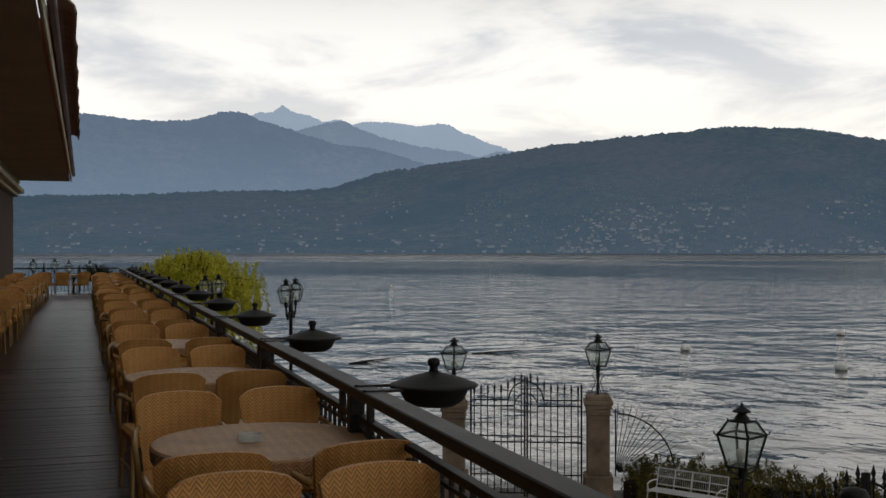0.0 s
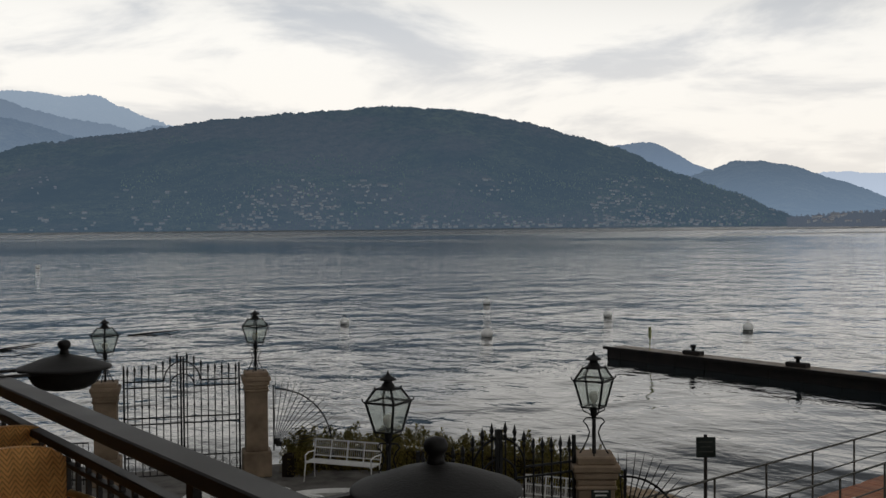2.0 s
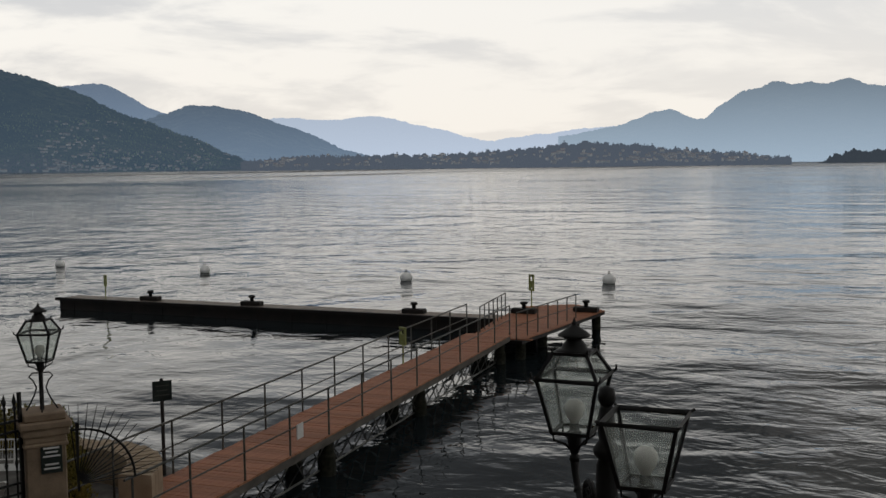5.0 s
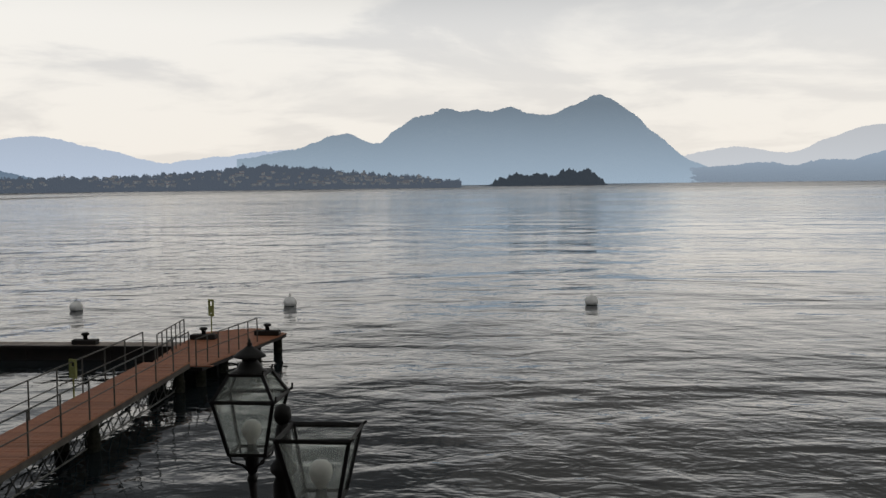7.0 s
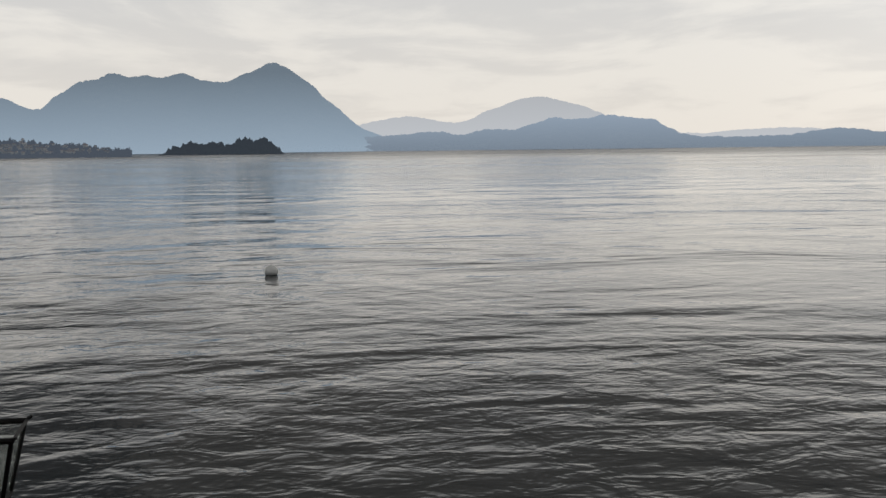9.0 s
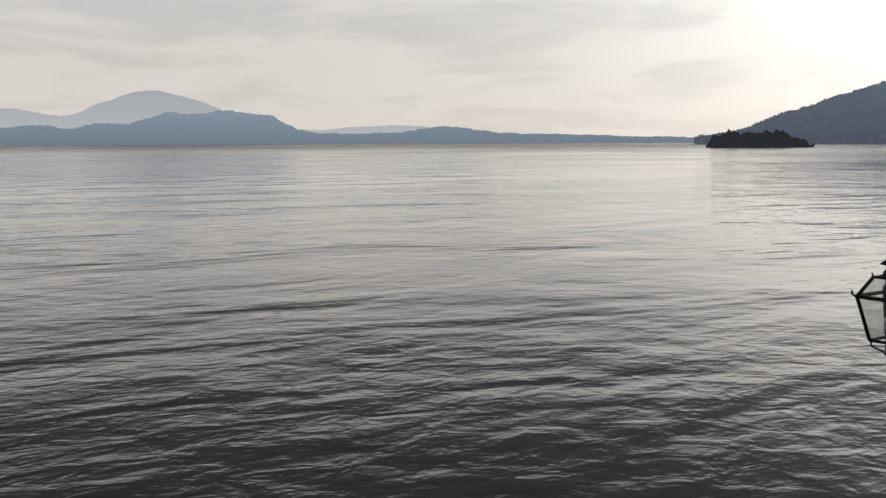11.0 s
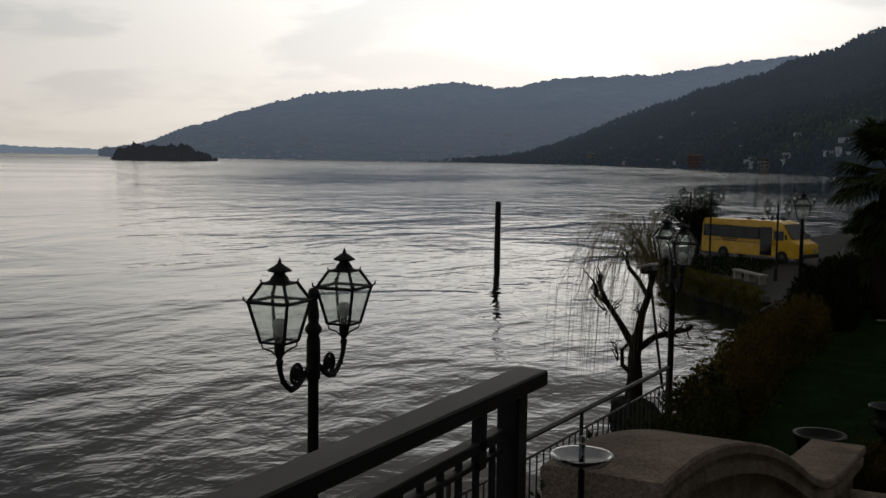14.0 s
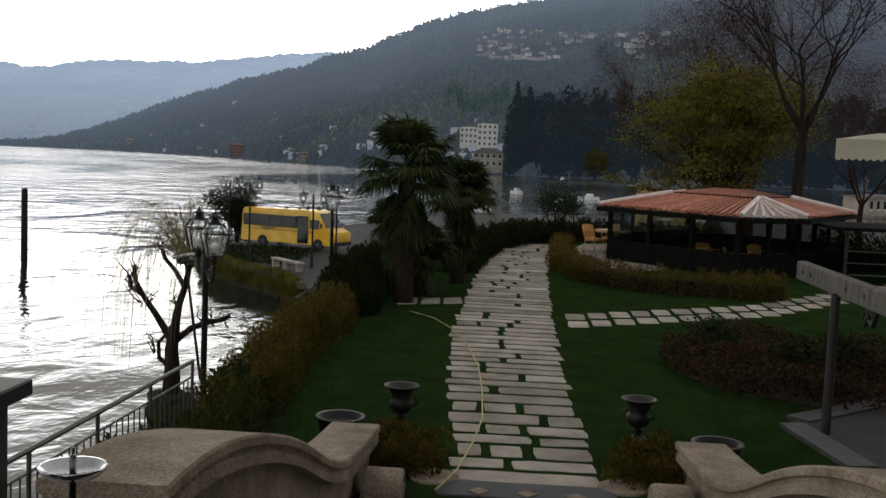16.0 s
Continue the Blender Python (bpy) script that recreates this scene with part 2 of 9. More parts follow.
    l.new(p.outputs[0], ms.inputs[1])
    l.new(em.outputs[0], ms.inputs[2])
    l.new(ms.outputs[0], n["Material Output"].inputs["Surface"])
    return m


# ---- tools: meshes ----
def mesh_object(name, bm, mat, smooth=False):
    me = bpy.data.meshes.new(name)
    if smooth:
        for f in bm.faces:
            f.smooth = True
    bm.to_mesh(me)
    bm.free()
    me.materials.append(mat)
    return new(name, me)


def part(name, bm, mat, parent, label="", smooth=False):
    ob = mesh_object(name, bm, mat, smooth)
    ob.parent = parent
    return tagged(ob, label)


def piece(name, mesh, parent, m):
    """One more object on a shared mesh."""
    ob = new(name, mesh)
    ob.parent, ob.matrix_basis = parent, m
    return ob


def soup(name, verts, faces, mat, parent=None, label=""):
    me = bpy.data.meshes.new(name)
    me.from_pydata(verts, [], faces)
    me.materials.append(mat)
    ob = new(name, me)
    ob.parent = parent
    return tagged(ob, label)


def thing(name, label, category, m=None, group="", kind=""):
    ob = new(name)
    ob.empty_display_size = 0.1
    if m is not None:
        ob.matrix_basis = m
    return tagged(ob, label, category, group, kind)


def box(bm, x, y, z, sx, sy, sz, m=None, bevel=0.0):
    """A box by centre and full sizes."""
    made = bmesh.ops.create_cube(bm, size=1.0)["verts"]
    bmesh.ops.transform(bm, matrix=(m or Matrix()) @ Matrix.Translation((x, y, z)) @ Matrix.Diagonal((sx, sy, sz, 1)), verts=made)
    if bevel:
        edges = list({e for v in made for e in v.link_edges})
        bmesh.ops.bevel(bm, geom=edges, offset=bevel, segments=1, affect="EDGES")
    return bm


def tube(bm, points, r, seg=6, caps=True):
    """A round bar along points; r is one radius or one for each point."""
    pts = [Vector(p) for p in points]
    radii = r if isinstance(r, (list, tuple)) else [r] * len(pts)
    rings, prev = [], None
    for i, p in enumerate(pts):
        d = (pts[min(i + 1, len(pts) - 1)] - pts[max(i - 1, 0)]).normalized()
        if prev is None:
            side = d.orthogonal().normalized()
        else:
            side = (prev - d * prev.dot(d))
            side = side.normalized() if side.length > 1e-4 else d.orthogonal().normalized()
        prev = side
        other = d.cross(side)
        rings.append([bm.verts.new(p + radii[i] * (math.cos(2 * math.pi * k / seg) * side + math.sin(2 * math.pi * k / seg) * other)) for k in range(seg)])
    for a, b in zip(rings, rings[1:]):
        for k in range(seg):
            bm.faces.new((a[k], a[(k + 1) % seg], b[(k + 1) % seg], b[k]))
    if caps:
        bm.faces.new(rings[0][::-1])
        bm.faces.new(rings[-1])
    return bm


def lathe(bm, profile, seg=20, at=(0, 0, 0), caps=True):
    """A turned form from (radius, height) pairs."""
    rings = []
    for r, z in profile:
        rings.append([bm.verts.new((at[0] + max(r, 0.001) * math.cos(2 * math.pi * k / seg), at[1] + max(r, 0.001) * math.sin(2 * math.pi * k / seg), at[2] + z)) for k in range(seg)])
    for a, b in zip(rings, rings[1:]):
        for k in range(seg):
            bm.faces.new((a[k], a[(k + 1) % seg], b[(k + 1) % seg], b[k]))
    if caps:
        bm.faces.new(rings[0][::-1])
        bm.faces.new(rings[-1])
    return bm


def slab(bm, outline, z0, z1):
    """A prism over a plan outline given anticlockwise."""
    lo = [bm.verts.new((x, y, z0)) for x, y in outline]
    hi = [bm.verts.new((x, y, z1)) for x, y in outline]
    n = len(outline)
    for k in range(n):
        bm.faces.new((lo[k], lo[(k + 1) % n], hi[(k + 1) % n], hi[k]))
    bm.faces.new(hi)
    bm.faces.new(lo[::-1])
    return bm


def leaves(centres, size, rng, droop=0.0, aspect=0.55):
    """Leaf blades (two-triangle lozenges) at random turns about the given centres."""
    c = np.asarray(centres, float)
    n = len(c)
    d = rng.normal(size=(n, 3))
    d[:, 2] = d[:, 2] * 0.7 - droop
    d /= np.linalg.norm(d, axis=1, keepdims=True)
    e = np.cross(d, rng.normal(size=(n, 3)))
    e /= np.linalg.norm(e, axis=1, keepdims=True)
    s = size * rng.uniform(0.6, 1.35, size=(n, 1))
    v = np.stack([c - d * s * 0.5, c + e * s * aspect * 0.5, c + d * s * 0.5, c - e * s * aspect * 0.5], 1).reshape(-1, 3)
    f = np.arange(4 * n).reshape(n, 4)
    return v, f


def sprig_mesh(name, rng, mat, height, width, n, size):
    """A young shrub: a few upright leaders closely set with rising sprigs."""
    leaders = [(rng.normal() * width * 0.24, rng.normal() * width * 0.24, height * rng.uniform(0.78, 1.02)) for _ in range(6)]
    c, d = [], []
    for _ in range(n):
        lx, ly, lh = leaders[rng.integers(6)]
        u = rng.uniform(0.02, 1.0)
        r = width * 0.42 * (1 - u ** 2.6) * math.sqrt(rng.uniform(0.05, 1)) + 0.015
        a = rng.uniform(0, 6.283)
        c.append((lx * (0.6 + 0.4 * u) + r * math.cos(a), ly * (0.6 + 0.4 * u) + r * math.sin(a), u * lh))
        d.append((math.cos(a) * 0.55 + rng.normal() * 0.25, math.sin(a) * 0.55 + rng.normal() * 0.25, 0.9))
    c, d = np.array(c), np.array(d)
    d /= np.linalg.norm(d, axis=1, keepdims=True)
    e = np.cross(d, rng.normal(size=(n, 3)))
    e /= np.linalg.norm(e, axis=1, keepdims=True)
    s = size * rng.uniform(0.6, 1.4, size=(n, 1))
    v = np.stack([c - d * s * 0.4, c + e * s * 0.2, c + d * s * 0.6, c - e * s * 0.2], 1).reshape(-1, 3)
    me = bpy.data.meshes.new(name)
    me.from_pydata(v.tolist(), [], np.arange(4 * n).reshape(n, 4).tolist())
    me.materials.append(mat)
    return me


def leaf_mass(name, centres, size, rng, mat, parent=None, droop=0.0, aspect=0.55, label=""):
    v, f = leaves(centres, size, rng, droop, aspect)
    return soup(name, v.tolist(), f.tolist(), mat, parent, label)


# ---- materials ----
M = {}
M["deck"] = material("dark_deck_wood", (0.02, 0.011, 0.011), (0.062, 0.034, 0.034), 3, 0.32, 0, 0.3, 90, stretch=(0.25, 4, 1), per_piece=0.35, spec=0.18, spread=0.18)
M["render"] = material("brown_render", (0.055, 0.036, 0.026), (0.085, 0.058, 0.042), 1.2, 0.85, 0, 0.2, 90)
M["soffit"] = material("brown_soffit", (0.46, 0.37, 0.27), (0.58, 0.47, 0.36), 1.0, 0.8, 0, 0.15, 50)
M["stucco"] = material("cream_stucco", (0.5, 0.44, 0.32), (0.6, 0.54, 0.42), 1.2, 0.85, 0, 0.2, 80)
M["ochre"] = material("ochre_wall_wash", (0.36, 0.25, 0.08), (0.48, 0.35, 0.13), 1.0, 0.85, 0, 0.2, 60)
M["copper"] = material("copper_gutter", (0.1, 0.035, 0.025), (0.17, 0.065, 0.045), 4, 0.45, 0.6, 0.1, 60)
M["clay"] = material("clay_roof_tile", (0.3, 0.1, 0.055), (0.46, 0.2, 0.12), 5, 0.8, 0, 0.3, 70, per_piece=0.3)
M["iron"] = material("black_wrought_iron", (0.006, 0.006, 0.006), (0.02, 0.02, 0.02), 9, 0.55, 0.1, 0.2, 120, spec=0.25)
M["rail"] = material("charcoal_painted_steel", (0.022, 0.02, 0.02), (0.042, 0.038, 0.038), 4, 0.5, 0.0, 0.1, 160, spec=0.25)
M["castiron"] = material("blackened_cast_iron", (0.007, 0.0065, 0.006), (0.02, 0.018, 0.017), 8, 0.62, 0.0, 0.4, 120, spec=0.3)
M["cane"] = material("varnished_bamboo", (0.3, 0.17, 0.05), (0.5, 0.32, 0.12), 6, 0.35, 0, 0.15, 60, stretch=(1, 1, 0.3))
M["glass"] = glassy("lantern_glass", (0.9, 0.93, 0.91), 0.15, 0.8, (0.6, 0.63, 0.61), 0.75)
M["window"] = glassy("window_glass", (0.84, 0.87, 0.85), 0.03, 0.88, (0.01, 0.012, 0.012))
M["bulb"] = material("milk_glass_bulb", (0.72, 0.7, 0.64), (0.84, 0.82, 0.76), 12, 0.18, 0, 0.0, 60, spec=0.5)
M["ashglass"] = glassy("cut_glass", (0.93, 0.96, 0.95), 0.06, 0.52, (0.7, 0.74, 0.72), 0.4)
M["sandstone"] = material("weathered_sandstone", (0.13, 0.095, 0.065), (0.34, 0.255, 0.18), 2.2, 0.85, 0, 0.4, 60)
M["granite"] = material("grey_granite", (0.24, 0.22, 0.19), (0.44, 0.41, 0.36), 3, 0.7, 0, 0.3, 110, per_piece=0.22, spec=0.2)
M["coping"] = material("cast_stone_coping", (0.165, 0.132, 0.098), (0.34, 0.28, 0.217), 3, 0.85, 0, 0.9, 110, spec=0.08, grit=95)
M["palestone"] = material("pale_sandy_parapet", (0.26, 0.2, 0.14), (0.46, 0.37, 0.27), 2.0, 0.85, 0, 0.5, 70, spec=0.1)
M["grey_boards"] = material("bleached_pontoon_boards", (0.17, 0.135, 0.11), (0.3, 0.245, 0.2), 3, 0.5, 0, 0.35, 70, stretch=(1, 4, 1), per_piece=0.25)
M["paver"] = material("pale_rough_paving", (0.21, 0.183, 0.155), (0.42, 0.378, 0.328), 2.5, 0.8, 0, 0.7, 60, per_piece=0.3, spec=0.08)
M["wall_stone"] = material("lakeside_stone", (0.1, 0.085, 0.07), (0.24, 0.21, 0.18), 1.5, 0.9, 0, 0.6, 40, per_piece=0.25, spec=0.1)
M["gravel"] = material("grey_gravel", (0.09, 0.085, 0.08), (0.22, 0.21, 0.195), 3, 0.9, 0, 0.8, 70, spec=0.1)
M["asphalt"] = material("asphalt", (0.025, 0.025, 0.025), (0.05, 0.048, 0.045), 2, 0.8, 0, 0.4, 120, spec=0.15)
M["lawn"] = material("lawn_soil", (0.011, 0.022, 0.007), (0.022, 0.042, 0.012), 2, 0.95, 0, 0.8, 60, spec=0.0)
M["grass"] = leafy("grass_blades", (0.012, 0.026, 0.006), (0.036, 0.068, 0.015))
M["tan_deck"] = material("red_brown_pier_boards", (0.27, 0.095, 0.048), (0.42, 0.19, 0.1), 3, 0.6, 0, 0.35, 70, stretch=(1, 4, 1), per_piece=0.2)
M["tarred"] = material("tarred_timber", (0.005, 0.004, 0.004), (0.018, 0.014, 0.012), 2, 0.6, 0, 0.6, 40)
M["galv"] = material("weathered_galvanised_steel", (0.06, 0.062, 0.055), (0.13, 0.13, 0.12), 6, 0.5, 0.5, 0.2, 90)
M["white"] = material("white_paint", (0.62, 0.62, 0.6), (0.78, 0.78, 0.76), 5, 0.5, 0, 0.1, 80)
M["buoywhite"] = material("chalky_buoy_white", (0.82, 0.82, 0.8), (0.9, 0.9, 0.88), 6, 0.45, 0, 0.1, 60)
M["slime"] = material("dark_waterline_growth", (0.012, 0.013, 0.01), (0.04, 0.04, 0.03), 10, 0.8, 0, 0.4, 60, spec=0.05)
M["yellowgreen"] = material("faded_yellow_green_paint", (0.2, 0.22, 0.06), (0.34, 0.36, 0.14), 6, 0.5, 0, 0.1, 60)
M["bark"] = material("rough_bark", (0.011, 0.008, 0.006), (0.038, 0.029, 0.023), 4, 0.95, 0, 1.0, 30, stretch=(2, 2, 0.4), spec=0.08)
M["twig"] = material("pale_willow_twig", (0.16, 0.14, 0.07), (0.28, 0.24, 0.12), 4, 0.8, 0, 0.2, 30)
M["red_twig"] = material("reddish_twig", (0.025, 0.012, 0.009), (0.06, 0.028, 0.02), 4, 0.9, 0, 0.2, 30, spec=0.05)
M["hedge"] = leafy("box_hedge_leaf", (0.005, 0.01, 0.003), (0.028, 0.038, 0.01))
M["hedge_brown"] = leafy("brown_green_hedge_leaf", (0.017, 0.018, 0.005), (0.165, 0.118, 0.025))
M["sprig"] = leafy("green_sprig_leaf", (0.014, 0.022, 0.005), (0.06, 0.07, 0.016))
M["ivy"] = leafy("olive_creeper_leaf", (0.035, 0.034, 0.006), (0.2, 0.17, 0.03))
M["shrub"] = leafy("flowerbed_leaf", (0.012, 0.008, 0.005), (0.085, 0.042, 0.024))
M["conifer"] = leafy("young_conifer", (0.06, 0.062, 0.015), (0.36, 0.28, 0.08))
M["willow"] = leafy("spring_willow_leaf", (0.4, 0.4, 0.04), (0.74, 0.68, 0.1))
M["palm"] = leafy("palm_frond", (0.01, 0.018, 0.007), (0.065, 0.08, 0.028))
M["spring"] = leafy("spring_green_leaf", (0.026, 0.03, 0.006), (0.22, 0.19, 0.03))
M["dark_tree"] = leafy("dark_evergreen_leaf", (0.007, 0.013, 0.005), (0.036, 0.05, 0.018))
M["bus"] = material("yellow_bus_paint", (0.7, 0.4, 0.012), (0.8, 0.48, 0.02), 1.5, 0.25, 0, 0.02, 90, spec=0.5)
M["black"] = material("black_rubber", (0.012, 0.012, 0.012), (0.03, 0.03, 0.03), 8, 0.6, 0, 0.2, 60)
M["darkglass"] = material("dark_tinted_glass", (0.01, 0.012, 0.014), (0.02, 0.022, 0.025), 2, 0.06, 0, 0.0, 30, spec=0.5)
M["canvas"] = material("cream_awning_canvas", (0.68, 0.64, 0.52), (0.8, 0.76, 0.64), 3, 0.8, 0, 0.2, 200)
M["timber"] = material("grey_weathered_timber", (0.06, 0.055, 0.05), (0.15, 0.14, 0.12), 4, 0.85, 0, 0.4, 50, stretch=(0.4, 3, 1))
M["chrome"] = material("polished_steel", (0.32, 0.33, 0.34), (0.48, 0.48, 0.5), 6, 0.1, 1.0, 0.03, 60, spec=0.5)
M["rope"] = material("yellowed_hose", (0.4, 0.34, 0.16), (0.55, 0.47, 0.24), 12, 0.6, 0, 0.1, 60)
M["bronze"] = material("verdigris_bronze", (0.006, 0.007, 0.006), (0.02, 0.022, 0.019), 9, 0.45, 0.1, 0.3, 70)
M["sign"] = material("dark_green_sign_plate", (0.012, 0.018, 0.016), (0.03, 0.04, 0.036), 5, 0.4, 0, 0.05, 60)
M["old_tile"] = material("weathered_pale_clay", (0.42, 0.29, 0.24), (0.66, 0.5, 0.43), 3, 0.8, 0, 0.3, 60)
M["pink"] = material("pink_villa_wall", (0.14, 0.088, 0.084), (0.2, 0.13, 0.122), 0.3, 0.9, 0, 0.1, 4)
M["slate"] = material("dark_grey_slate", (0.035, 0.037, 0.04), (0.09, 0.092, 0.096), 3, 0.6, 0, 0.4, 70, spec=0.15)
M["panel"] = material("matt_black_panel", (0.006, 0.006, 0.0055), (0.013, 0.013, 0.012), 5, 0.85, 0, 0.15, 60, spec=0.04)
M["hip_clay"] = material("weathered_red_roof_tile", (0.26, 0.075, 0.042), (0.5, 0.2, 0.12), 5, 0.5, 0, 0.3, 70, per_piece=0.35, spec=0.35)
# pale base colour stands in for sky glare on the metal facet and hips
M["sheet"] = material("glare_toned_sheet_metal", (0.5, 0.4, 0.36), (0.74, 0.64, 0.6), 3, 0.4, 0.15, 0.1, 60, spec=0.5)
M["bud"] = leafy("reddish_bud", (0.022, 0.012, 0.009), (0.085, 0.042, 0.03))
M["pale_villa"] = material("white_villa_wall", (0.5, 0.49, 0.46), (0.66, 0.65, 0.62), 0.4, 0.9, 0, 0.1, 4)
M["skin"] = material("pale_facade", (0.2, 0.18, 0.15), (0.34, 0.31, 0.27), 0.3, 0.9, 0, 0.1, 4, per_piece=0.2)


def woven(name, dark, light, pitch):
    """Flat rattan strips plaited in a herringbone: raised strands with darker grooves between them."""
    m = material(name, dark, light, 4, 0.5, 0, 0.0, 60)
    n, l = m.node_tree.nodes, m.node_tree.links
    p = n["Principled BSDF"]
    tc, sp = n.new("ShaderNodeTexCoord"), n.new("ShaderNodeSeparateXYZ")
    l.new(tc.outputs["Object"], sp.inputs[0])

    def num(op, a, b=None):
        q = n.new("ShaderNodeMath")
        q.operation = op
        for k, v in enumerate((a, b)):
            if v is None:
                continue
            if isinstance(v, (int, float)):
                q.inputs[k].default_value = v
            else:
                l.new(v, q.inputs[k])
        return q.outputs[0]

    # across: along the strand rows; up: the height on a back, the depth on a level top
    across = sp.outputs[0]
    up = num("ADD", sp.outputs[2], num("MULTIPLY", sp.outputs[1], 0.9))
    zigzag = num("PINGPONG", across, pitch * 1.5)
    strand = num("PINGPONG", num("ADD", up, zigzag), pitch * 0.5)
    level = n.new("ShaderNodeMapRange")
    level.interpolation_type = "SMOOTHSTEP"
    level.inputs["From Min"].default_value, level.inputs["From Max"].default_value = 0.0, pitch * 0.3
    l.new(strand, level.inputs["Value"])
    groove = n.new("ShaderNodeMapRange")
    groove.inputs["From Max"].default_value, groove.inputs["To Min"].default_value, groove.inputs["To Max"].default_value = pitch * 1.5, 0.88, 1.0
    l.new(zigzag, groove.inputs["Value"])
    shade = num("MULTIPLY", groove.outputs[0], num("ADD", num("MULTIPLY", level.outputs[0], 0.46), 0.54))
    tone = n.new("ShaderNodeCombineXYZ")
    for k in range(3):
        l.new(shade, tone.inputs[k])
    mul = n.new("ShaderNodeMix")
    mul.data_type, mul.blend_type = "RGBA", "MULTIPLY"
    mul.inputs[0].default_value = 1.0
    old = p.inputs["Base Color"].links[0].from_socket
    l.new(old, mul.inputs[6])
    l.new(tone.outputs[0], mul.inputs[7])
    l.new(mul.outputs[2], p.inputs["Base Color"])
    b = n.new("ShaderNodeBump")
    b.inputs["Strength"].default_value, b.inputs["Distance"].default_value = 0.7, 0.004
    l.new(level.outputs[0], b.inputs["Height"])
    l.new(b.outputs[0], p.inputs["Normal"])
    return m


M["rattan"] = woven("woven_rattan", (0.64, 0.295, 0.083), (0.92, 0.5, 0.165), 0.016)
M["rattan_top"] = woven("woven_table_top", (0.45, 0.255, 0.125), (0.72, 0.445, 0.235), 0.02)


def lake_water():
    """Dark fresh water: long swells and short ripples, calmer far away."""
    m = bpy.data.materials.new("lake_water")
    m.use_nodes = True
    n, l = m.node_tree.nodes, m.node_tree.links
    p = n["Principled BSDF"]
    p.inputs["Base Color"].default_value = (0.012, 0.017, 0.02, 1)
    p.inputs["Roughness"].default_value = 0.04
    p.inputs["IOR"].default_value = 1.32
    tc = n.new("ShaderNodeTexCoord")

    def waves(scale, stretch, turn, detail, distortion=0.4):
        mp, t = n.new("ShaderNodeMapping"), n.new("ShaderNodeTexNoise")
        mp.inputs["Rotation"].default_value = (0, 0, radians(turn))
        mp.inputs["Scale"].default_value = stretch
        t.inputs["Scale"].default_value, t.inputs["Detail"].default_value, t.inputs["Distortion"].default_value = scale, detail, distortion
        l.new(tc.outputs["Object"], mp.inputs["Vector"])
        l.new(mp.outputs[0], t.inputs["Vector"])
        return t.outputs["Fac"]

    swell = waves(0.34, (1.0, 0.62, 1), 14, 1.5, 0.6)
    ripple = waves(1.0, (1.0, 0.7, 1), -12, 3, 0.6)
    chop = waves(3.2, (1.0, 0.75, 1), 8, 1.5)
    calm = waves(0.012, (1.0, 0.35, 1), 35, 4, 1.2)
    long_swell = waves(0.08, (1.0, 0.6, 1), 20, 3, 0.8)
    far, cm, both = n.new("ShaderNodeVectorMath"), n.new("ShaderNodeMapRange"), n.new("ShaderNodeMath")
    cm.inputs["From Min"].default_value, cm.inputs["From Max"].default_value = 0.4, 0.62
    cm.inputs["To Min"].default_value, cm.inputs["To Max"].default_value = 0.5, 1.1
    l.new(calm, cm.inputs["Value"])
    # the shore breeze ruffles the water near land, the open lake lies calmer
    far.operation = "LENGTH"
    l.new(tc.outputs["Object"], far.inputs[0])
    fm = n.new("ShaderNodeMapRange")
    fm.interpolation_type = "SMOOTHSTEP"
    fm.inputs["From Min"].default_value, fm.inputs["From Max"].default_value = 15.0, 150.0
    fm.inputs["To Min"].default_value, fm.inputs["To Max"].default_value = 0.45, 0.2
    l.new(far.outputs["Value"], fm.inputs["Value"])
    both.operation = "MULTIPLY"
    # a lee behind the floating pontoon
    lee, lm, lk = n.new("ShaderNodeVectorMath"), n.new("ShaderNodeMapRange"), n.new("ShaderNodeMath")
    lee.operation, lk.operation = "DISTANCE", "MULTIPLY"
    lee.inputs[1].default_value = (27.0, 22.0, -5.0)
    l.new(tc.outputs["Object"], lee.inputs[0])
    l.new(lee.outputs["Value"], lm.inputs["Value"])
    lm.interpolation_type = "SMOOTHSTEP"
    lm.inputs["From Min"].default_value, lm.inputs["From Max"].default_value = 8.0, 24.0
    lm.inputs["To Min"].default_value, lm.inputs["To Max"].default_value = 0.5, 1.0
    l.new(cm.outputs[0], lk.inputs[0])
    l.new(lm.outputs[0], lk.inputs[1])
    l.new(lk.outputs[0], both.inputs[0])
    # cat's paws: breezes off the north shore and round the headland
    gusts, wake = fm.outputs[0], None
    for spot, reach, power in (((55.0, 150.0, -5.0), 195.0, 0.85), ((60.0, -190.0, -5.0), 170.0, 0.3)):
        gd, gm, ga = n.new("ShaderNodeVectorMath"), n.new("ShaderNodeMapRange"), n.new("ShaderNodeMath")
        gd.operation, ga.operation = "DISTANCE", "ADD"
        gd.inputs[1].default_value = spot
        gm.interpolation_type = "SMOOTHSTEP"
        gm.inputs["From Min"].default_value, gm.inputs["From Max"].default_value = 0.0, reach
        gm.inputs["To Min"].default_value, gm.inputs["To Max"].default_value = power, 0.0
        l.new(tc.outputs["Object"], gd.inputs[0])
        l.new(gd.outputs["Value"], gm.inputs["Value"])
        if wake is None:
            wake = gm.outputs[0]
        l.new(gusts, ga.inputs[0])
        l.new(gm.outputs[0], ga.inputs[1])
        gusts = ga.outputs[0]
    l.new(gusts, both.inputs[1])
    # ripples too small to tell apart spread the mirror image of the far shore
    fr = n.new("ShaderNodeMapRange")
    fr.inputs["From Min"].default_value, fr.inputs["From Max"].default_value = 60.0, 380.0
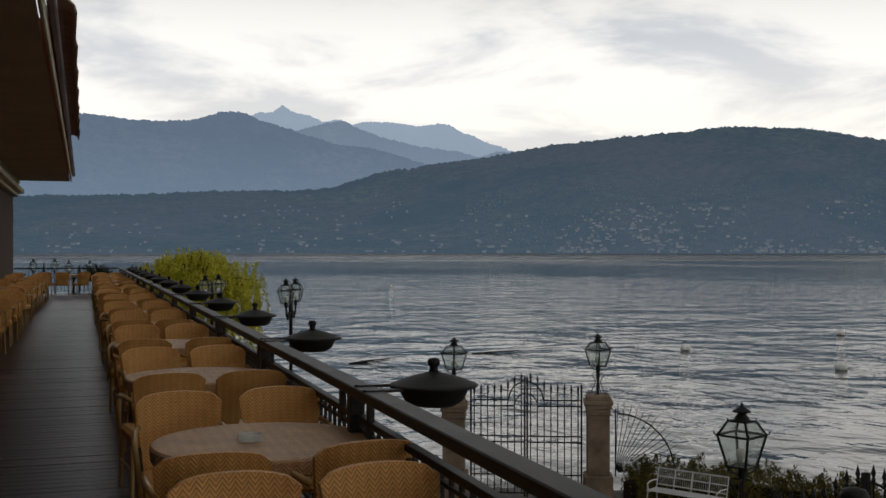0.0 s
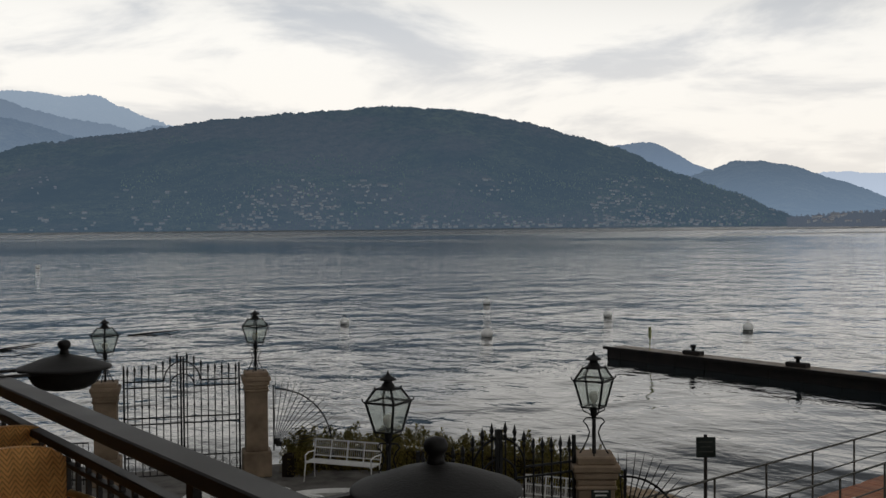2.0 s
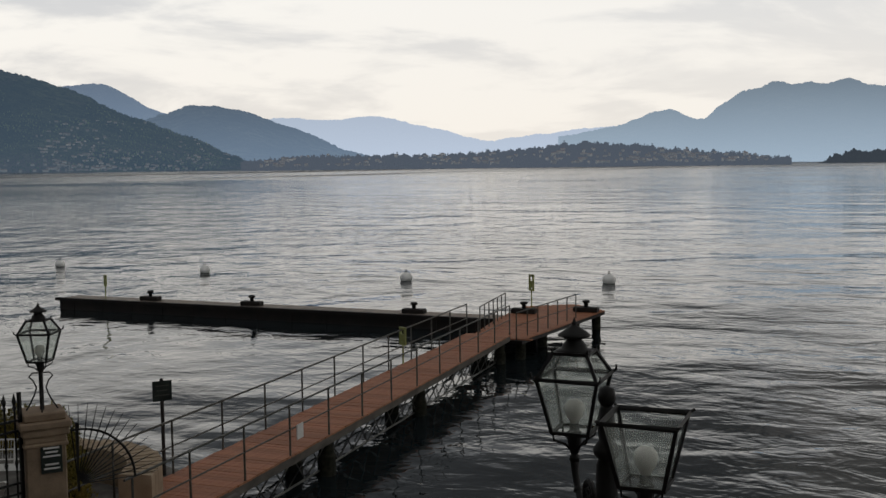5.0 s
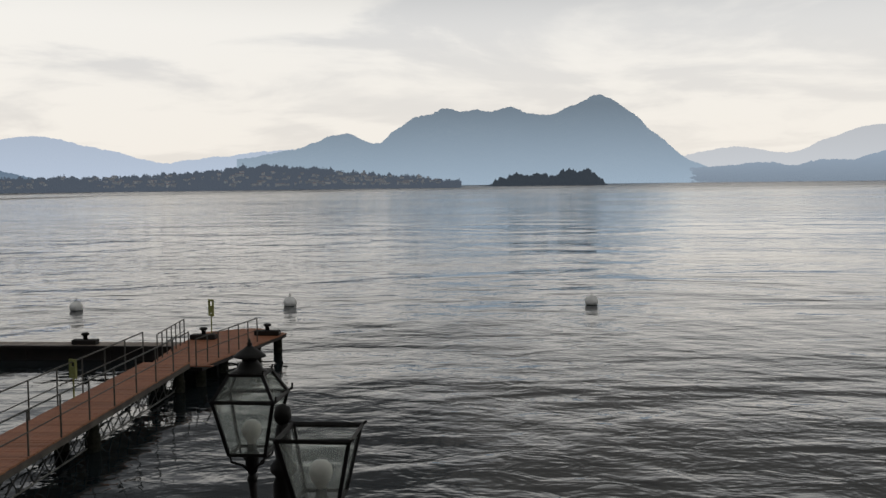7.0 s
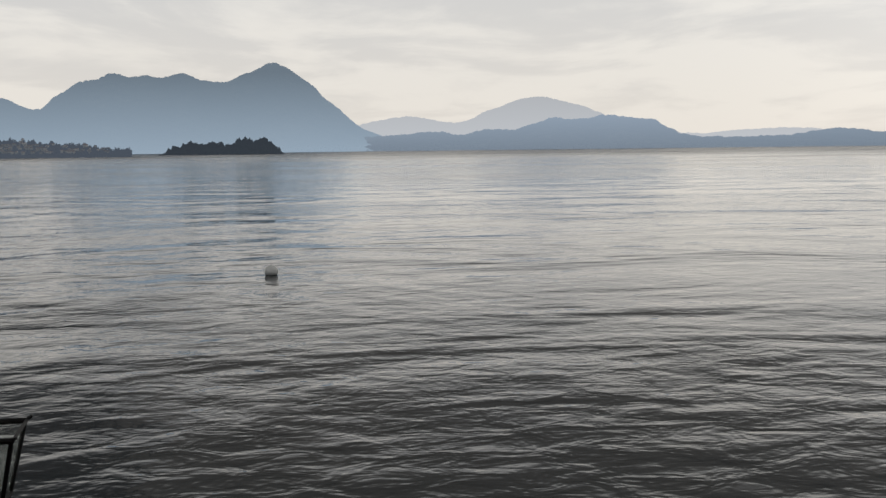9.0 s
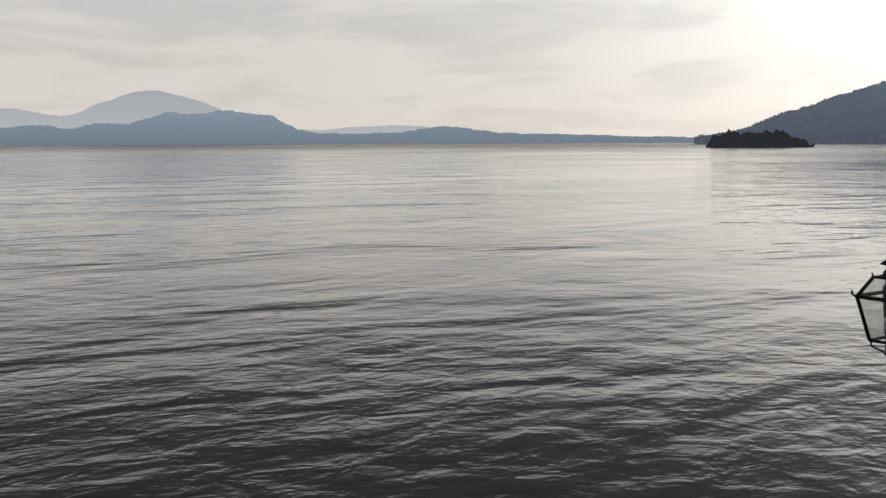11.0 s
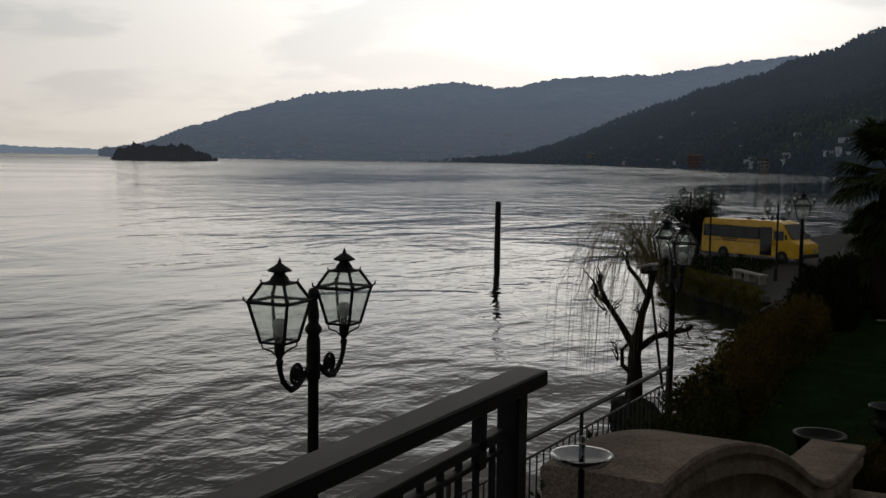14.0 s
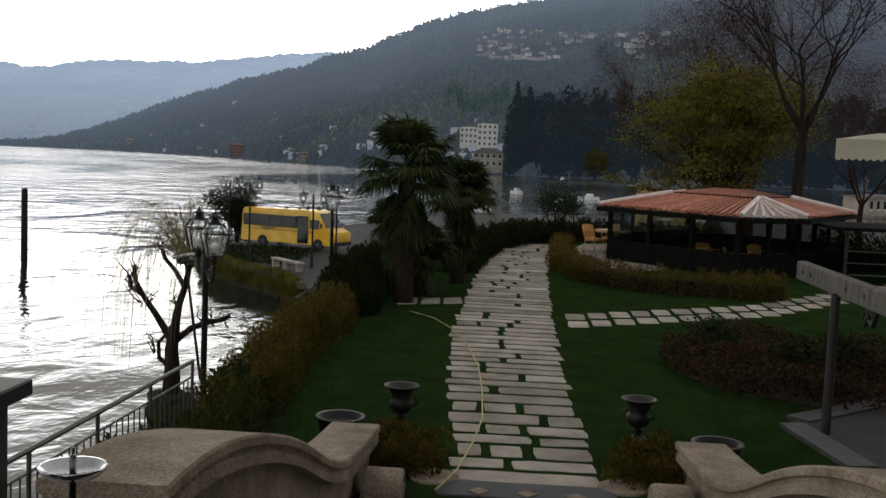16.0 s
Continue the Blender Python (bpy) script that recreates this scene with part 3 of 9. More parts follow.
    fr.inputs["To Min"].default_value, fr.inputs["To Max"].default_value = 0.04, 0.13
    l.new(far.outputs["Value"], fr.inputs["Value"])
    # slicks lie smoother; the harbour behind the headland is finely ruffled
    pos, shelter, k1, k2 = n.new("ShaderNodeSeparateXYZ"), n.new("ShaderNodeMapRange"), n.new("ShaderNodeMath"), n.new("ShaderNodeMath")
    l.new(tc.outputs["Object"], pos.inputs[0])
    l.new(pos.outputs[0], shelter.inputs["Value"])
    shelter.interpolation_type = "SMOOTHSTEP"
    shelter.inputs["From Min"].default_value, shelter.inputs["From Max"].default_value = -6.0, 22.0
    shelter.inputs["To Min"].default_value = 1.3
    k1.operation = k2.operation = "MULTIPLY"
    l.new(fr.outputs[0], k1.inputs[0])
    l.new(cm.outputs[0], k1.inputs[1])
    l.new(k1.outputs[0], k2.inputs[0])
    l.new(shelter.outputs[0], k2.inputs[1])
    # far out the breeze scatters the mirror image
    offing, osum = n.new("ShaderNodeMapRange"), n.new("ShaderNodeMath")
    offing.inputs["From Min"].default_value, offing.inputs["From Max"].default_value = 450.0, 1300.0
    offing.inputs["To Min"].default_value, offing.inputs["To Max"].default_value = 0.0, 0.16
    osum.operation = "ADD"
    l.new(far.outputs["Value"], offing.inputs["Value"])
    l.new(k2.outputs[0], osum.inputs[0])
    l.new(offing.outputs[0], osum.inputs[1])
    # wind lanes under the opposite shore glitter between smooth dark bands
    lane, lanes, wide, amt, lsum = n.new("ShaderNodeMapping"), n.new("ShaderNodeTexNoise"), n.new("ShaderNodeMapRange"), n.new("ShaderNodeMath"), n.new("ShaderNodeMath")
    band, start = n.new("ShaderNodeMapRange"), n.new("ShaderNodeMapRange")
    lane.inputs["Rotation"].default_value = (0, 0, radians(25))
    lane.inputs["Scale"].default_value = (0.05, 1.0, 1.0)
    lanes.inputs["Scale"].default_value, lanes.inputs["Detail"].default_value, lanes.inputs["Roughness"].default_value = 0.011, 3.0, 0.6
    l.new(tc.outputs["Object"], lane.inputs["Vector"])
    l.new(lane.outputs[0], lanes.inputs["Vector"])
    l.new(lanes.outputs["Fac"], band.inputs["Value"])
    band.interpolation_type = start.interpolation_type = wide.interpolation_type = "SMOOTHSTEP"
    band.inputs["From Min"].default_value, band.inputs["From Max"].default_value = 0.5, 0.62
    l.new(far.outputs["Value"], start.inputs["Value"])
    start.inputs["From Min"].default_value, start.inputs["From Max"].default_value = 380.0, 800.0
    l.new(pos.outputs[1], wide.inputs["Value"])
    wide.inputs["From Min"].default_value, wide.inputs["From Max"].default_value = 60.0, 400.0
    wide.inputs["To Max"].default_value = 0.3
    amt.operation, lsum.operation = "MULTIPLY", "MULTIPLY_ADD"
    l.new(band.outputs[0], amt.inputs[0])
    l.new(start.outputs[0], amt.inputs[1])
    l.new(amt.outputs[0], lsum.inputs[0])
    l.new(wide.outputs[0], lsum.inputs[1])
    l.new(osum.outputs[0], lsum.inputs[2])
    l.new(lsum.outputs[0], p.inputs["Roughness"])
    lb = n.new("ShaderNodeBump")
    lb.inputs["Strength"].default_value, lb.inputs["Distance"].default_value = 0.8, 0.5
    l.new(long_swell, lb.inputs["Height"])
    # spent boat wakes run through the breezy reach to the north
    wb = n.new("ShaderNodeBump")
    wb.inputs["Distance"].default_value = 0.8
    l.new(wake, wb.inputs["Strength"])
    l.new(waves(0.14, (0.7, 1.15, 1), 24, 2, 0.7), wb.inputs["Height"])
    l.new(lb.outputs[0], wb.inputs["Normal"])
    last = wb.outputs[0]
    for height, size in ((swell, 0.32), (ripple, 0.15), (chop, 0.03)):
        b = n.new("ShaderNodeBump")
        b.inputs["Distance"].default_value = size
        l.new(both.outputs[0], b.inputs["Strength"])
        l.new(height, b.inputs["Height"])
        if last:
            l.new(last, b.inputs["Normal"])
        last = b.outputs[0]
    l.new(last, p.inputs["Normal"])
    return m


M["water"] = lake_water()


# ---- the lake and the land ----
from mathutils.bvhtree import BVHTree
WATER, LOW, GARDEN = -5.0, -4.1, -1.0    # levels below the terrace floor at 0


def rings(radii, seg, z):
    verts, faces = [(0, 0, z)], []
    for r in radii:
        verts += [(r * math.cos(2 * math.pi * k / seg), r * math.sin(2 * math.pi * k / seg), z) for k in range(seg)]
    for k in range(seg):
        faces.append((0, 1 + k, 1 + (k + 1) % seg))
    for i in range(len(radii) - 1):
        a, b = 1 + i * seg, 1 + (i + 1) * seg
        faces += [(a + k, b + k, b + (k + 1) % seg, a + (k + 1) % seg) for k in range(seg)]
    return verts, faces


v, f = rings([20, 60, 150, 400, 1000, 2200, 4960], 96, WATER)
water = tagged(soup("water", v, f, M["water"]), "rippled grey lake water reaching the far shore", "lake", kind="structure")

shore = [(1.7, -30), (5.3, -30), (5.7, -20), (5.9, -12), (6.3, -6), (6.9, 0), (7.8, 4), (9.5, 8.2), (12.2, 9.3), (14.6, 10.0), (15.4, 10.6), (16.0, 12.0), (16.6, 14.2), (16.9, 16.2),
         (16.2, 18.3), (14.6, 20.6), (12.9, 22.5), (11.6, 23.0), (8.2, 24.6), (7.4, 30), (7.0, 50), (-60, 50), (-60, 2), (1.7, 2)]
low_ground = tagged(mesh_object("ground", slab(bmesh.new(), shore, WATER - 1.2, LOW), M["gravel"]), "grey gravel of the lower lakeside garden", "ground", kind="structure")

lawn_edge = [(2.35, -8.0), (2.75, -14), (2.8, -30), (2.2, -38), (-4, -41), (-70, -46), (-70, -7.9), (-3.2, -7.9), (-1.9, -8.6), (0.9, -8.6)]
garden = tagged(mesh_object("lawn", slab(bmesh.new(), lawn_edge[::-1], WATER - 1.2, GARDEN), M["lawn"]), "short dark green lawn of the hotel garden", "lawn", kind="structure")
if sum(x0 * y1 - x1 * y0 for (x0, y0), (x1, y1) in zip(lawn_edge, lawn_edge[1:] + lawn_edge[:1])) > 0:
    garden.data.flip_normals()

point = [(2.0, -37), (5.4, -36.5), (7.0, -41), (8.2, -45.2), (9.6, -48.0), (13.4, -52.5), (17.4, -60.5), (19.6, -66), (19.0, -73), (14, -86), (4, -120), (-60, -135), (-60, -40), (-4, -40)]
road = tagged(mesh_object("road", slab(bmesh.new(), point[::-1], WATER - 1.2, LOW), M["asphalt"]), "dark asphalt of the shore road on its small headland", "road", kind="structure")

inland = [(-60, 60), (-1500, 60), (-1500, -900), (-200, -900), (-160, -300), (-85, -150)]
mesh = slab(bmesh.new(), inland, WATER - 1.2, GARDEN - 0.6)
tagged(mesh_object("ground_inland", mesh, M["asphalt"]), "dark open land behind the hotel", "ground", kind="structure")


def spline(points, n):
    """Smooth values through (position, value) pairs, evenly sampled."""
    p = sorted(points)
    xs, ys = np.array([a for a, _ in p], float), np.array([b for _, b in p], float)
    g = np.gradient(ys, xs)
    x = np.linspace(xs[0], xs[-1], n)
    i = np.clip(np.searchsorted(xs, x) - 1, 0, len(xs) - 2)
    h = xs[i + 1] - xs[i]
    t = (x - xs[i]) / h
    g = np.clip(g, -2, 2) * 0.6
    return x, (2 * t**3 - 3 * t**2 + 1) * ys[i] + (t**3 - 2 * t**2 + t) * h * g[i] + (-2 * t**3 + 3 * t**2) * ys[i + 1] + (t**3 - t**2) * h * g[i + 1]


def ridge(name, crest, foot, top, mat, label, rough=1.0, teeth=0.0, step=0.08, rows=22):
    """A mountain flank seen from the lake: crest heights (degrees above the eye) by bearing, rising from its foot to its top distance, with spurs and gullies.
    foot and top are distances, or (bearing, distance) pairs where the shore runs obliquely."""
    span = max(a for a, _ in crest) - min(a for a, _ in crest)
    n = int(span / step)
    az, el = spline(crest, n)

    def reach(d, a):
        return d if isinstance(d, (int, float)) else float(np.interp(-a, [-q for q, _ in d], [q for _, q in d]))

    verts, faces = [], []
    for k in range(n):
        a = radians(az[k])
        sx, sy = -math.sin(a), math.cos(a)
        near, far_d = reach(foot, az[k]), reach(top, az[k])
        height = far_d * math.tan(radians(el[k] + 0.07 * noise.fractal((az[k] * 0.9, near * 0.01, 0.0), 0.9, 2.0, 4))) + 1.7
        for j in range(rows + 2):
            u = min(j / rows, 1.0)
            if j == rows + 1:
                d, z = far_d * 1.04, WATER - 40
            else:
                spur = noise.fractal((sx * far_d * 0.0022, sy * far_d * 0.0022, u * 1.6 + rows), 1.0, 2.0, 5)
                d = near + (far_d - near) * u + spur * (far_d - near) * 0.14 * math.sin(math.pi * u) * rough
                z = WATER - 2 + (height - WATER + 2) * u ** 1.12 * (1 + 0.10 * rough * spur * (1 - u))
                if teeth and u > 0:
                    z += teeth * (noise.fractal((sx * far_d * 0.09, sy * far_d * 0.09, d * 0.07), 0.5, 2.1, 5)) * (0.4 + 0.6 * u)
            verts.append((sx * d, sy * d, z))
    w = rows + 2
    for k in range(n - 1):
        for j in range(w - 1):
            faces.append((k * w + j, k * w + j + 1, (k + 1) * w + j + 1, (k + 1) * w + j))
    ob = soup(name, verts, faces, mat)
    for q in ob.data.polygons:
        q.use_smooth = True
    SLOPE_ROWS[name] = rows + 1
    return tagged(ob, label, "mountain", kind="structure")


SLOPE_ROWS = {}
# haze emission colour of the inland hills; the other ridges give their own
HAZE_GLOW = (0.30, 0.37, 0.49)
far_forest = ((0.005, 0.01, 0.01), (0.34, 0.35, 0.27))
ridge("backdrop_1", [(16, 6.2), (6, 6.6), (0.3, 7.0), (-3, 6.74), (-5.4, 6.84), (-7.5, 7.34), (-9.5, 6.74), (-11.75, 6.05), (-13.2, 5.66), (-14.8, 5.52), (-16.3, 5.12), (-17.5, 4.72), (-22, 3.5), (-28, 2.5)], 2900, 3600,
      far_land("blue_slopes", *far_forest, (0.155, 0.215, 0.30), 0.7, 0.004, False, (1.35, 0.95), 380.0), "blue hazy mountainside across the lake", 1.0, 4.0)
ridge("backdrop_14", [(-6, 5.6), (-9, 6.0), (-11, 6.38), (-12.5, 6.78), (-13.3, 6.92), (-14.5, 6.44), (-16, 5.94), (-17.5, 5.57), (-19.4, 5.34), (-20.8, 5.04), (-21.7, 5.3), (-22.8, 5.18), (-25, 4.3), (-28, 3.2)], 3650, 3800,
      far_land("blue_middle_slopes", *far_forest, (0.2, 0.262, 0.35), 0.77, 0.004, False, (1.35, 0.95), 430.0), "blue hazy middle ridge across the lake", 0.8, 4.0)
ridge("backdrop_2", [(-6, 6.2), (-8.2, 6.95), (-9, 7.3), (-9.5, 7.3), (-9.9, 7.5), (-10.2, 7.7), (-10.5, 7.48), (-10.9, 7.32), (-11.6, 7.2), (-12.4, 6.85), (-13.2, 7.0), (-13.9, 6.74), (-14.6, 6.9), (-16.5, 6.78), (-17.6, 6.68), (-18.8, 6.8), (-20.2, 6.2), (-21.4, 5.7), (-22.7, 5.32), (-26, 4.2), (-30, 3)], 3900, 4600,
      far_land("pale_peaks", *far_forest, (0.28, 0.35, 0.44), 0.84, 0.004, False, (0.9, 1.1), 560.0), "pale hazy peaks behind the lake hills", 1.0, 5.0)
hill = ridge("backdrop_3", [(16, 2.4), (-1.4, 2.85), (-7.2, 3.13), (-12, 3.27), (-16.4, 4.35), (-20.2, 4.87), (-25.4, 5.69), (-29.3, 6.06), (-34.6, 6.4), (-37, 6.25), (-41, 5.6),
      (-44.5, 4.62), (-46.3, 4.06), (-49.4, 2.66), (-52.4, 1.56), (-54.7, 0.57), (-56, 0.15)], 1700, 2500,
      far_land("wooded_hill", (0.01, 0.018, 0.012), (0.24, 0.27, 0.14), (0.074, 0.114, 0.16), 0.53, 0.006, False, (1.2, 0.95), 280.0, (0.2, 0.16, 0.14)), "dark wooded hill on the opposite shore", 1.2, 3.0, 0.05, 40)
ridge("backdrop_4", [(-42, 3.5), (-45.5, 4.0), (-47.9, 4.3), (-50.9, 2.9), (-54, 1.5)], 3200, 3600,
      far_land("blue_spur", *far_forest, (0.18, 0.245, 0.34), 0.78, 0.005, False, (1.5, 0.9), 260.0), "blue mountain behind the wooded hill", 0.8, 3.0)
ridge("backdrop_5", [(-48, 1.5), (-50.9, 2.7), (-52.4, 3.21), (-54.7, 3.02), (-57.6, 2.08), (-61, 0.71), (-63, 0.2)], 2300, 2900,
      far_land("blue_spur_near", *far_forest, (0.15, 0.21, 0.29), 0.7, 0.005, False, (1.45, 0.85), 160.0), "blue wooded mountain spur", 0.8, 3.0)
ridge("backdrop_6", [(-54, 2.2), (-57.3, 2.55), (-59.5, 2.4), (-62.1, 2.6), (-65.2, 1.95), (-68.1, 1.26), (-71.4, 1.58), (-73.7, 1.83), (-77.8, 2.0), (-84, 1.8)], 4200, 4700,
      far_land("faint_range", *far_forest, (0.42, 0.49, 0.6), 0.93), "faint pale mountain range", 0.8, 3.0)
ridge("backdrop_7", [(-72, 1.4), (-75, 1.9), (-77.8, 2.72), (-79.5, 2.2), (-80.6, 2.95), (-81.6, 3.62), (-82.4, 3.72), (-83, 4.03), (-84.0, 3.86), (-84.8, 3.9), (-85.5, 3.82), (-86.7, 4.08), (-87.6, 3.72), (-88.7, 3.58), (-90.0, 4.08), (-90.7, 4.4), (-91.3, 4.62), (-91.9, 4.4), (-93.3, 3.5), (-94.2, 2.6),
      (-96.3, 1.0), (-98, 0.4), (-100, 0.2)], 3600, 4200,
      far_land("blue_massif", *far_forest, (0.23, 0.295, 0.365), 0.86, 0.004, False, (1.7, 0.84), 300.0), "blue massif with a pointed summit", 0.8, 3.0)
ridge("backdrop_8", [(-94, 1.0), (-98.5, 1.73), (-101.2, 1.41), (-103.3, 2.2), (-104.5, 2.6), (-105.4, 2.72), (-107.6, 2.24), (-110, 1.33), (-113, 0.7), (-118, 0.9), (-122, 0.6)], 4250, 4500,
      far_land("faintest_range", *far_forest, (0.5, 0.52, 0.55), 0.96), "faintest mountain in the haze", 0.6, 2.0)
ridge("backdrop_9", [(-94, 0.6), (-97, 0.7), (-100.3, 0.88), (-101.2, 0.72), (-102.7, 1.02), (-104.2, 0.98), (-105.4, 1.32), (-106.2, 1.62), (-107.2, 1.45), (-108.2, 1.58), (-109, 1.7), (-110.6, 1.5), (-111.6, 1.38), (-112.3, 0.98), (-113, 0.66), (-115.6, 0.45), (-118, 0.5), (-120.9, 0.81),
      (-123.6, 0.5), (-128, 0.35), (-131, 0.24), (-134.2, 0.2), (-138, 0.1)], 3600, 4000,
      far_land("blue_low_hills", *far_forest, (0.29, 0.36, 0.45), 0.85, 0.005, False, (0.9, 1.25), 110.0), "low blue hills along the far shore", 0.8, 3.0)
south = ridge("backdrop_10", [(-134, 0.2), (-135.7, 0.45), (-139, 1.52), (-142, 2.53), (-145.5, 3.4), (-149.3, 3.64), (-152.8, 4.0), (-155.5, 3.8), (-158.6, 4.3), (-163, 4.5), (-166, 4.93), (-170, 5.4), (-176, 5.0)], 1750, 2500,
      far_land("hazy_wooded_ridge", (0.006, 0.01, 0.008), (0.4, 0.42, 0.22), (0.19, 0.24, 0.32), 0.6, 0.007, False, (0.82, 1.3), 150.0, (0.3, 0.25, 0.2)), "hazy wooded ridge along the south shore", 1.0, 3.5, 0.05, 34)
# emissive haze thickens along this flank with distance, and with height
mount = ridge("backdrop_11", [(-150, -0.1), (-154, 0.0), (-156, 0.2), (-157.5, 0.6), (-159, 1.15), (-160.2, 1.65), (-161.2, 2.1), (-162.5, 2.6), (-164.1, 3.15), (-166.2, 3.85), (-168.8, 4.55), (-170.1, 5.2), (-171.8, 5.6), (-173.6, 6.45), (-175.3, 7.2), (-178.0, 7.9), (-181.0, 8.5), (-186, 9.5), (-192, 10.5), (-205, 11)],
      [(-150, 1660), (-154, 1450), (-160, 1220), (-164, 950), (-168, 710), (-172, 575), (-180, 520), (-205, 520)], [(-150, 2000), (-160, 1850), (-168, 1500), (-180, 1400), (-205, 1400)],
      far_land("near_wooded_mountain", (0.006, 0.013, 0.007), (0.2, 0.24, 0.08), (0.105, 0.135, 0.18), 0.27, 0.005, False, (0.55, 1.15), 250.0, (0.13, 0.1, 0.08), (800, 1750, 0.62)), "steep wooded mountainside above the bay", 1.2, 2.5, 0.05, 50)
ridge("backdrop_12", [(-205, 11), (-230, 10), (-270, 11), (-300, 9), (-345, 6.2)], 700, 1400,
      far_land("hills_inland", *far_forest, HAZE_GLOW, 0.3), "wooded hills inland", 1.0, 4.0, 0.4)
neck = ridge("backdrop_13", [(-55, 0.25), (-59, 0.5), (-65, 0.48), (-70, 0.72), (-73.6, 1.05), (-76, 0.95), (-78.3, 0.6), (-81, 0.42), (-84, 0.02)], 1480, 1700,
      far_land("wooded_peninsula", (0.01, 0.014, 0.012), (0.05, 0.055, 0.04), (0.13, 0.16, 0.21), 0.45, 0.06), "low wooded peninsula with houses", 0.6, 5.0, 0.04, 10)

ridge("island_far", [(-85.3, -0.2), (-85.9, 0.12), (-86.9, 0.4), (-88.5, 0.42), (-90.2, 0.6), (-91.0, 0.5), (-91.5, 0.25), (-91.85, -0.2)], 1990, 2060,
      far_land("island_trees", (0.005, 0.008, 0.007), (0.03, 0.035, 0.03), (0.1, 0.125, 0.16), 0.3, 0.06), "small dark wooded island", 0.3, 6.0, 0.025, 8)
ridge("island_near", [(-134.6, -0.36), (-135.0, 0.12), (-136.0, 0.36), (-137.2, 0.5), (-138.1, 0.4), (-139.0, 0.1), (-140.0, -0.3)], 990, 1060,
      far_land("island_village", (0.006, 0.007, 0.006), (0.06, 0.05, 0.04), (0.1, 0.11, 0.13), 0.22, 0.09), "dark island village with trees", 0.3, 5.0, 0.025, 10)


# scattered houses on the slopes
def scatter_houses(name, land, n, az0, az1, el0, el1, size, seed, haze, amount, label, pale=(0.46, 0.42, 0.36), out=9):
    """Many small gabled houses standing on a slope, thicker low down."""
    tree = BVHTree.FromPolygons([tuple(q.co) for q in land.data.vertices], [tuple(q.vertices) for q in land.data.polygons])
    r = random.Random(seed)
    verts, faces, tries = [], [], 0
    while len(verts) < n * 10 and tries < n * 30:
        tries += 1
        a, e = radians(r.uniform(az0, az1)), radians(el0 + (el1 - el0) * r.random() ** 1.7)
        if noise.noise((a * 15, e * 26, seed)) < r.uniform(-0.25, 0.12):
            continue
        d = Vector((-math.sin(a) * math.cos(e), math.cos(a) * math.cos(e), math.sin(e)))
        spot, _, _, _ = tree.ray_cast(Vector((0, 0, 1.7)), d)
        if spot is None:
            continue
        w, dp_, h = size * min(2.6, r.lognormvariate(-0.05, 0.5)), size * r.uniform(0.6, 1.0), size * r.uniform(0.2, 0.42)
        m = Matrix.Translation(spot - d * out) @ Matrix.Rotation(a + r.uniform(-0.5, 0.5), 4, "Z")
        i = len(verts)
        for x, y, z in ((-w, -dp_, -h), (w, -dp_, -h), (w, dp_, -h), (-w, dp_, -h), (-w, -dp_, h), (w, -dp_, h), (w, dp_, h), (-w, dp_, h), (-w, 0, h * 1.6), (w, 0, h * 1.6)):
            verts.append(tuple(m @ Vector((x / 2, y / 2, z))))
        faces += [(i, i + 1, i + 5, i + 4), (i + 1, i + 2, i + 6, i + 9, i + 5), (i + 2, i + 3, i + 7, i + 6), (i + 3, i, i + 4, i + 8, i + 7), (i + 4, i + 5, i + 9, i + 8), (i + 6, i + 7, i + 8, i + 9)]
    # haze is mixed into the walls and roofs as emission too
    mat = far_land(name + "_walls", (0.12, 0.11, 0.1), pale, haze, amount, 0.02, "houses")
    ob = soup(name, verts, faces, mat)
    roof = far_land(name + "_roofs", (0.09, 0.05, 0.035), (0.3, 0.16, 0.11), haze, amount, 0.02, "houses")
    ob.data.materials.append(roof)
    for k, q in enumerate(ob.data.polygons):
        if k % 6 >= 4:
            q.material_index = 1
    return tagged(ob, label, "houses", kind="stuff")


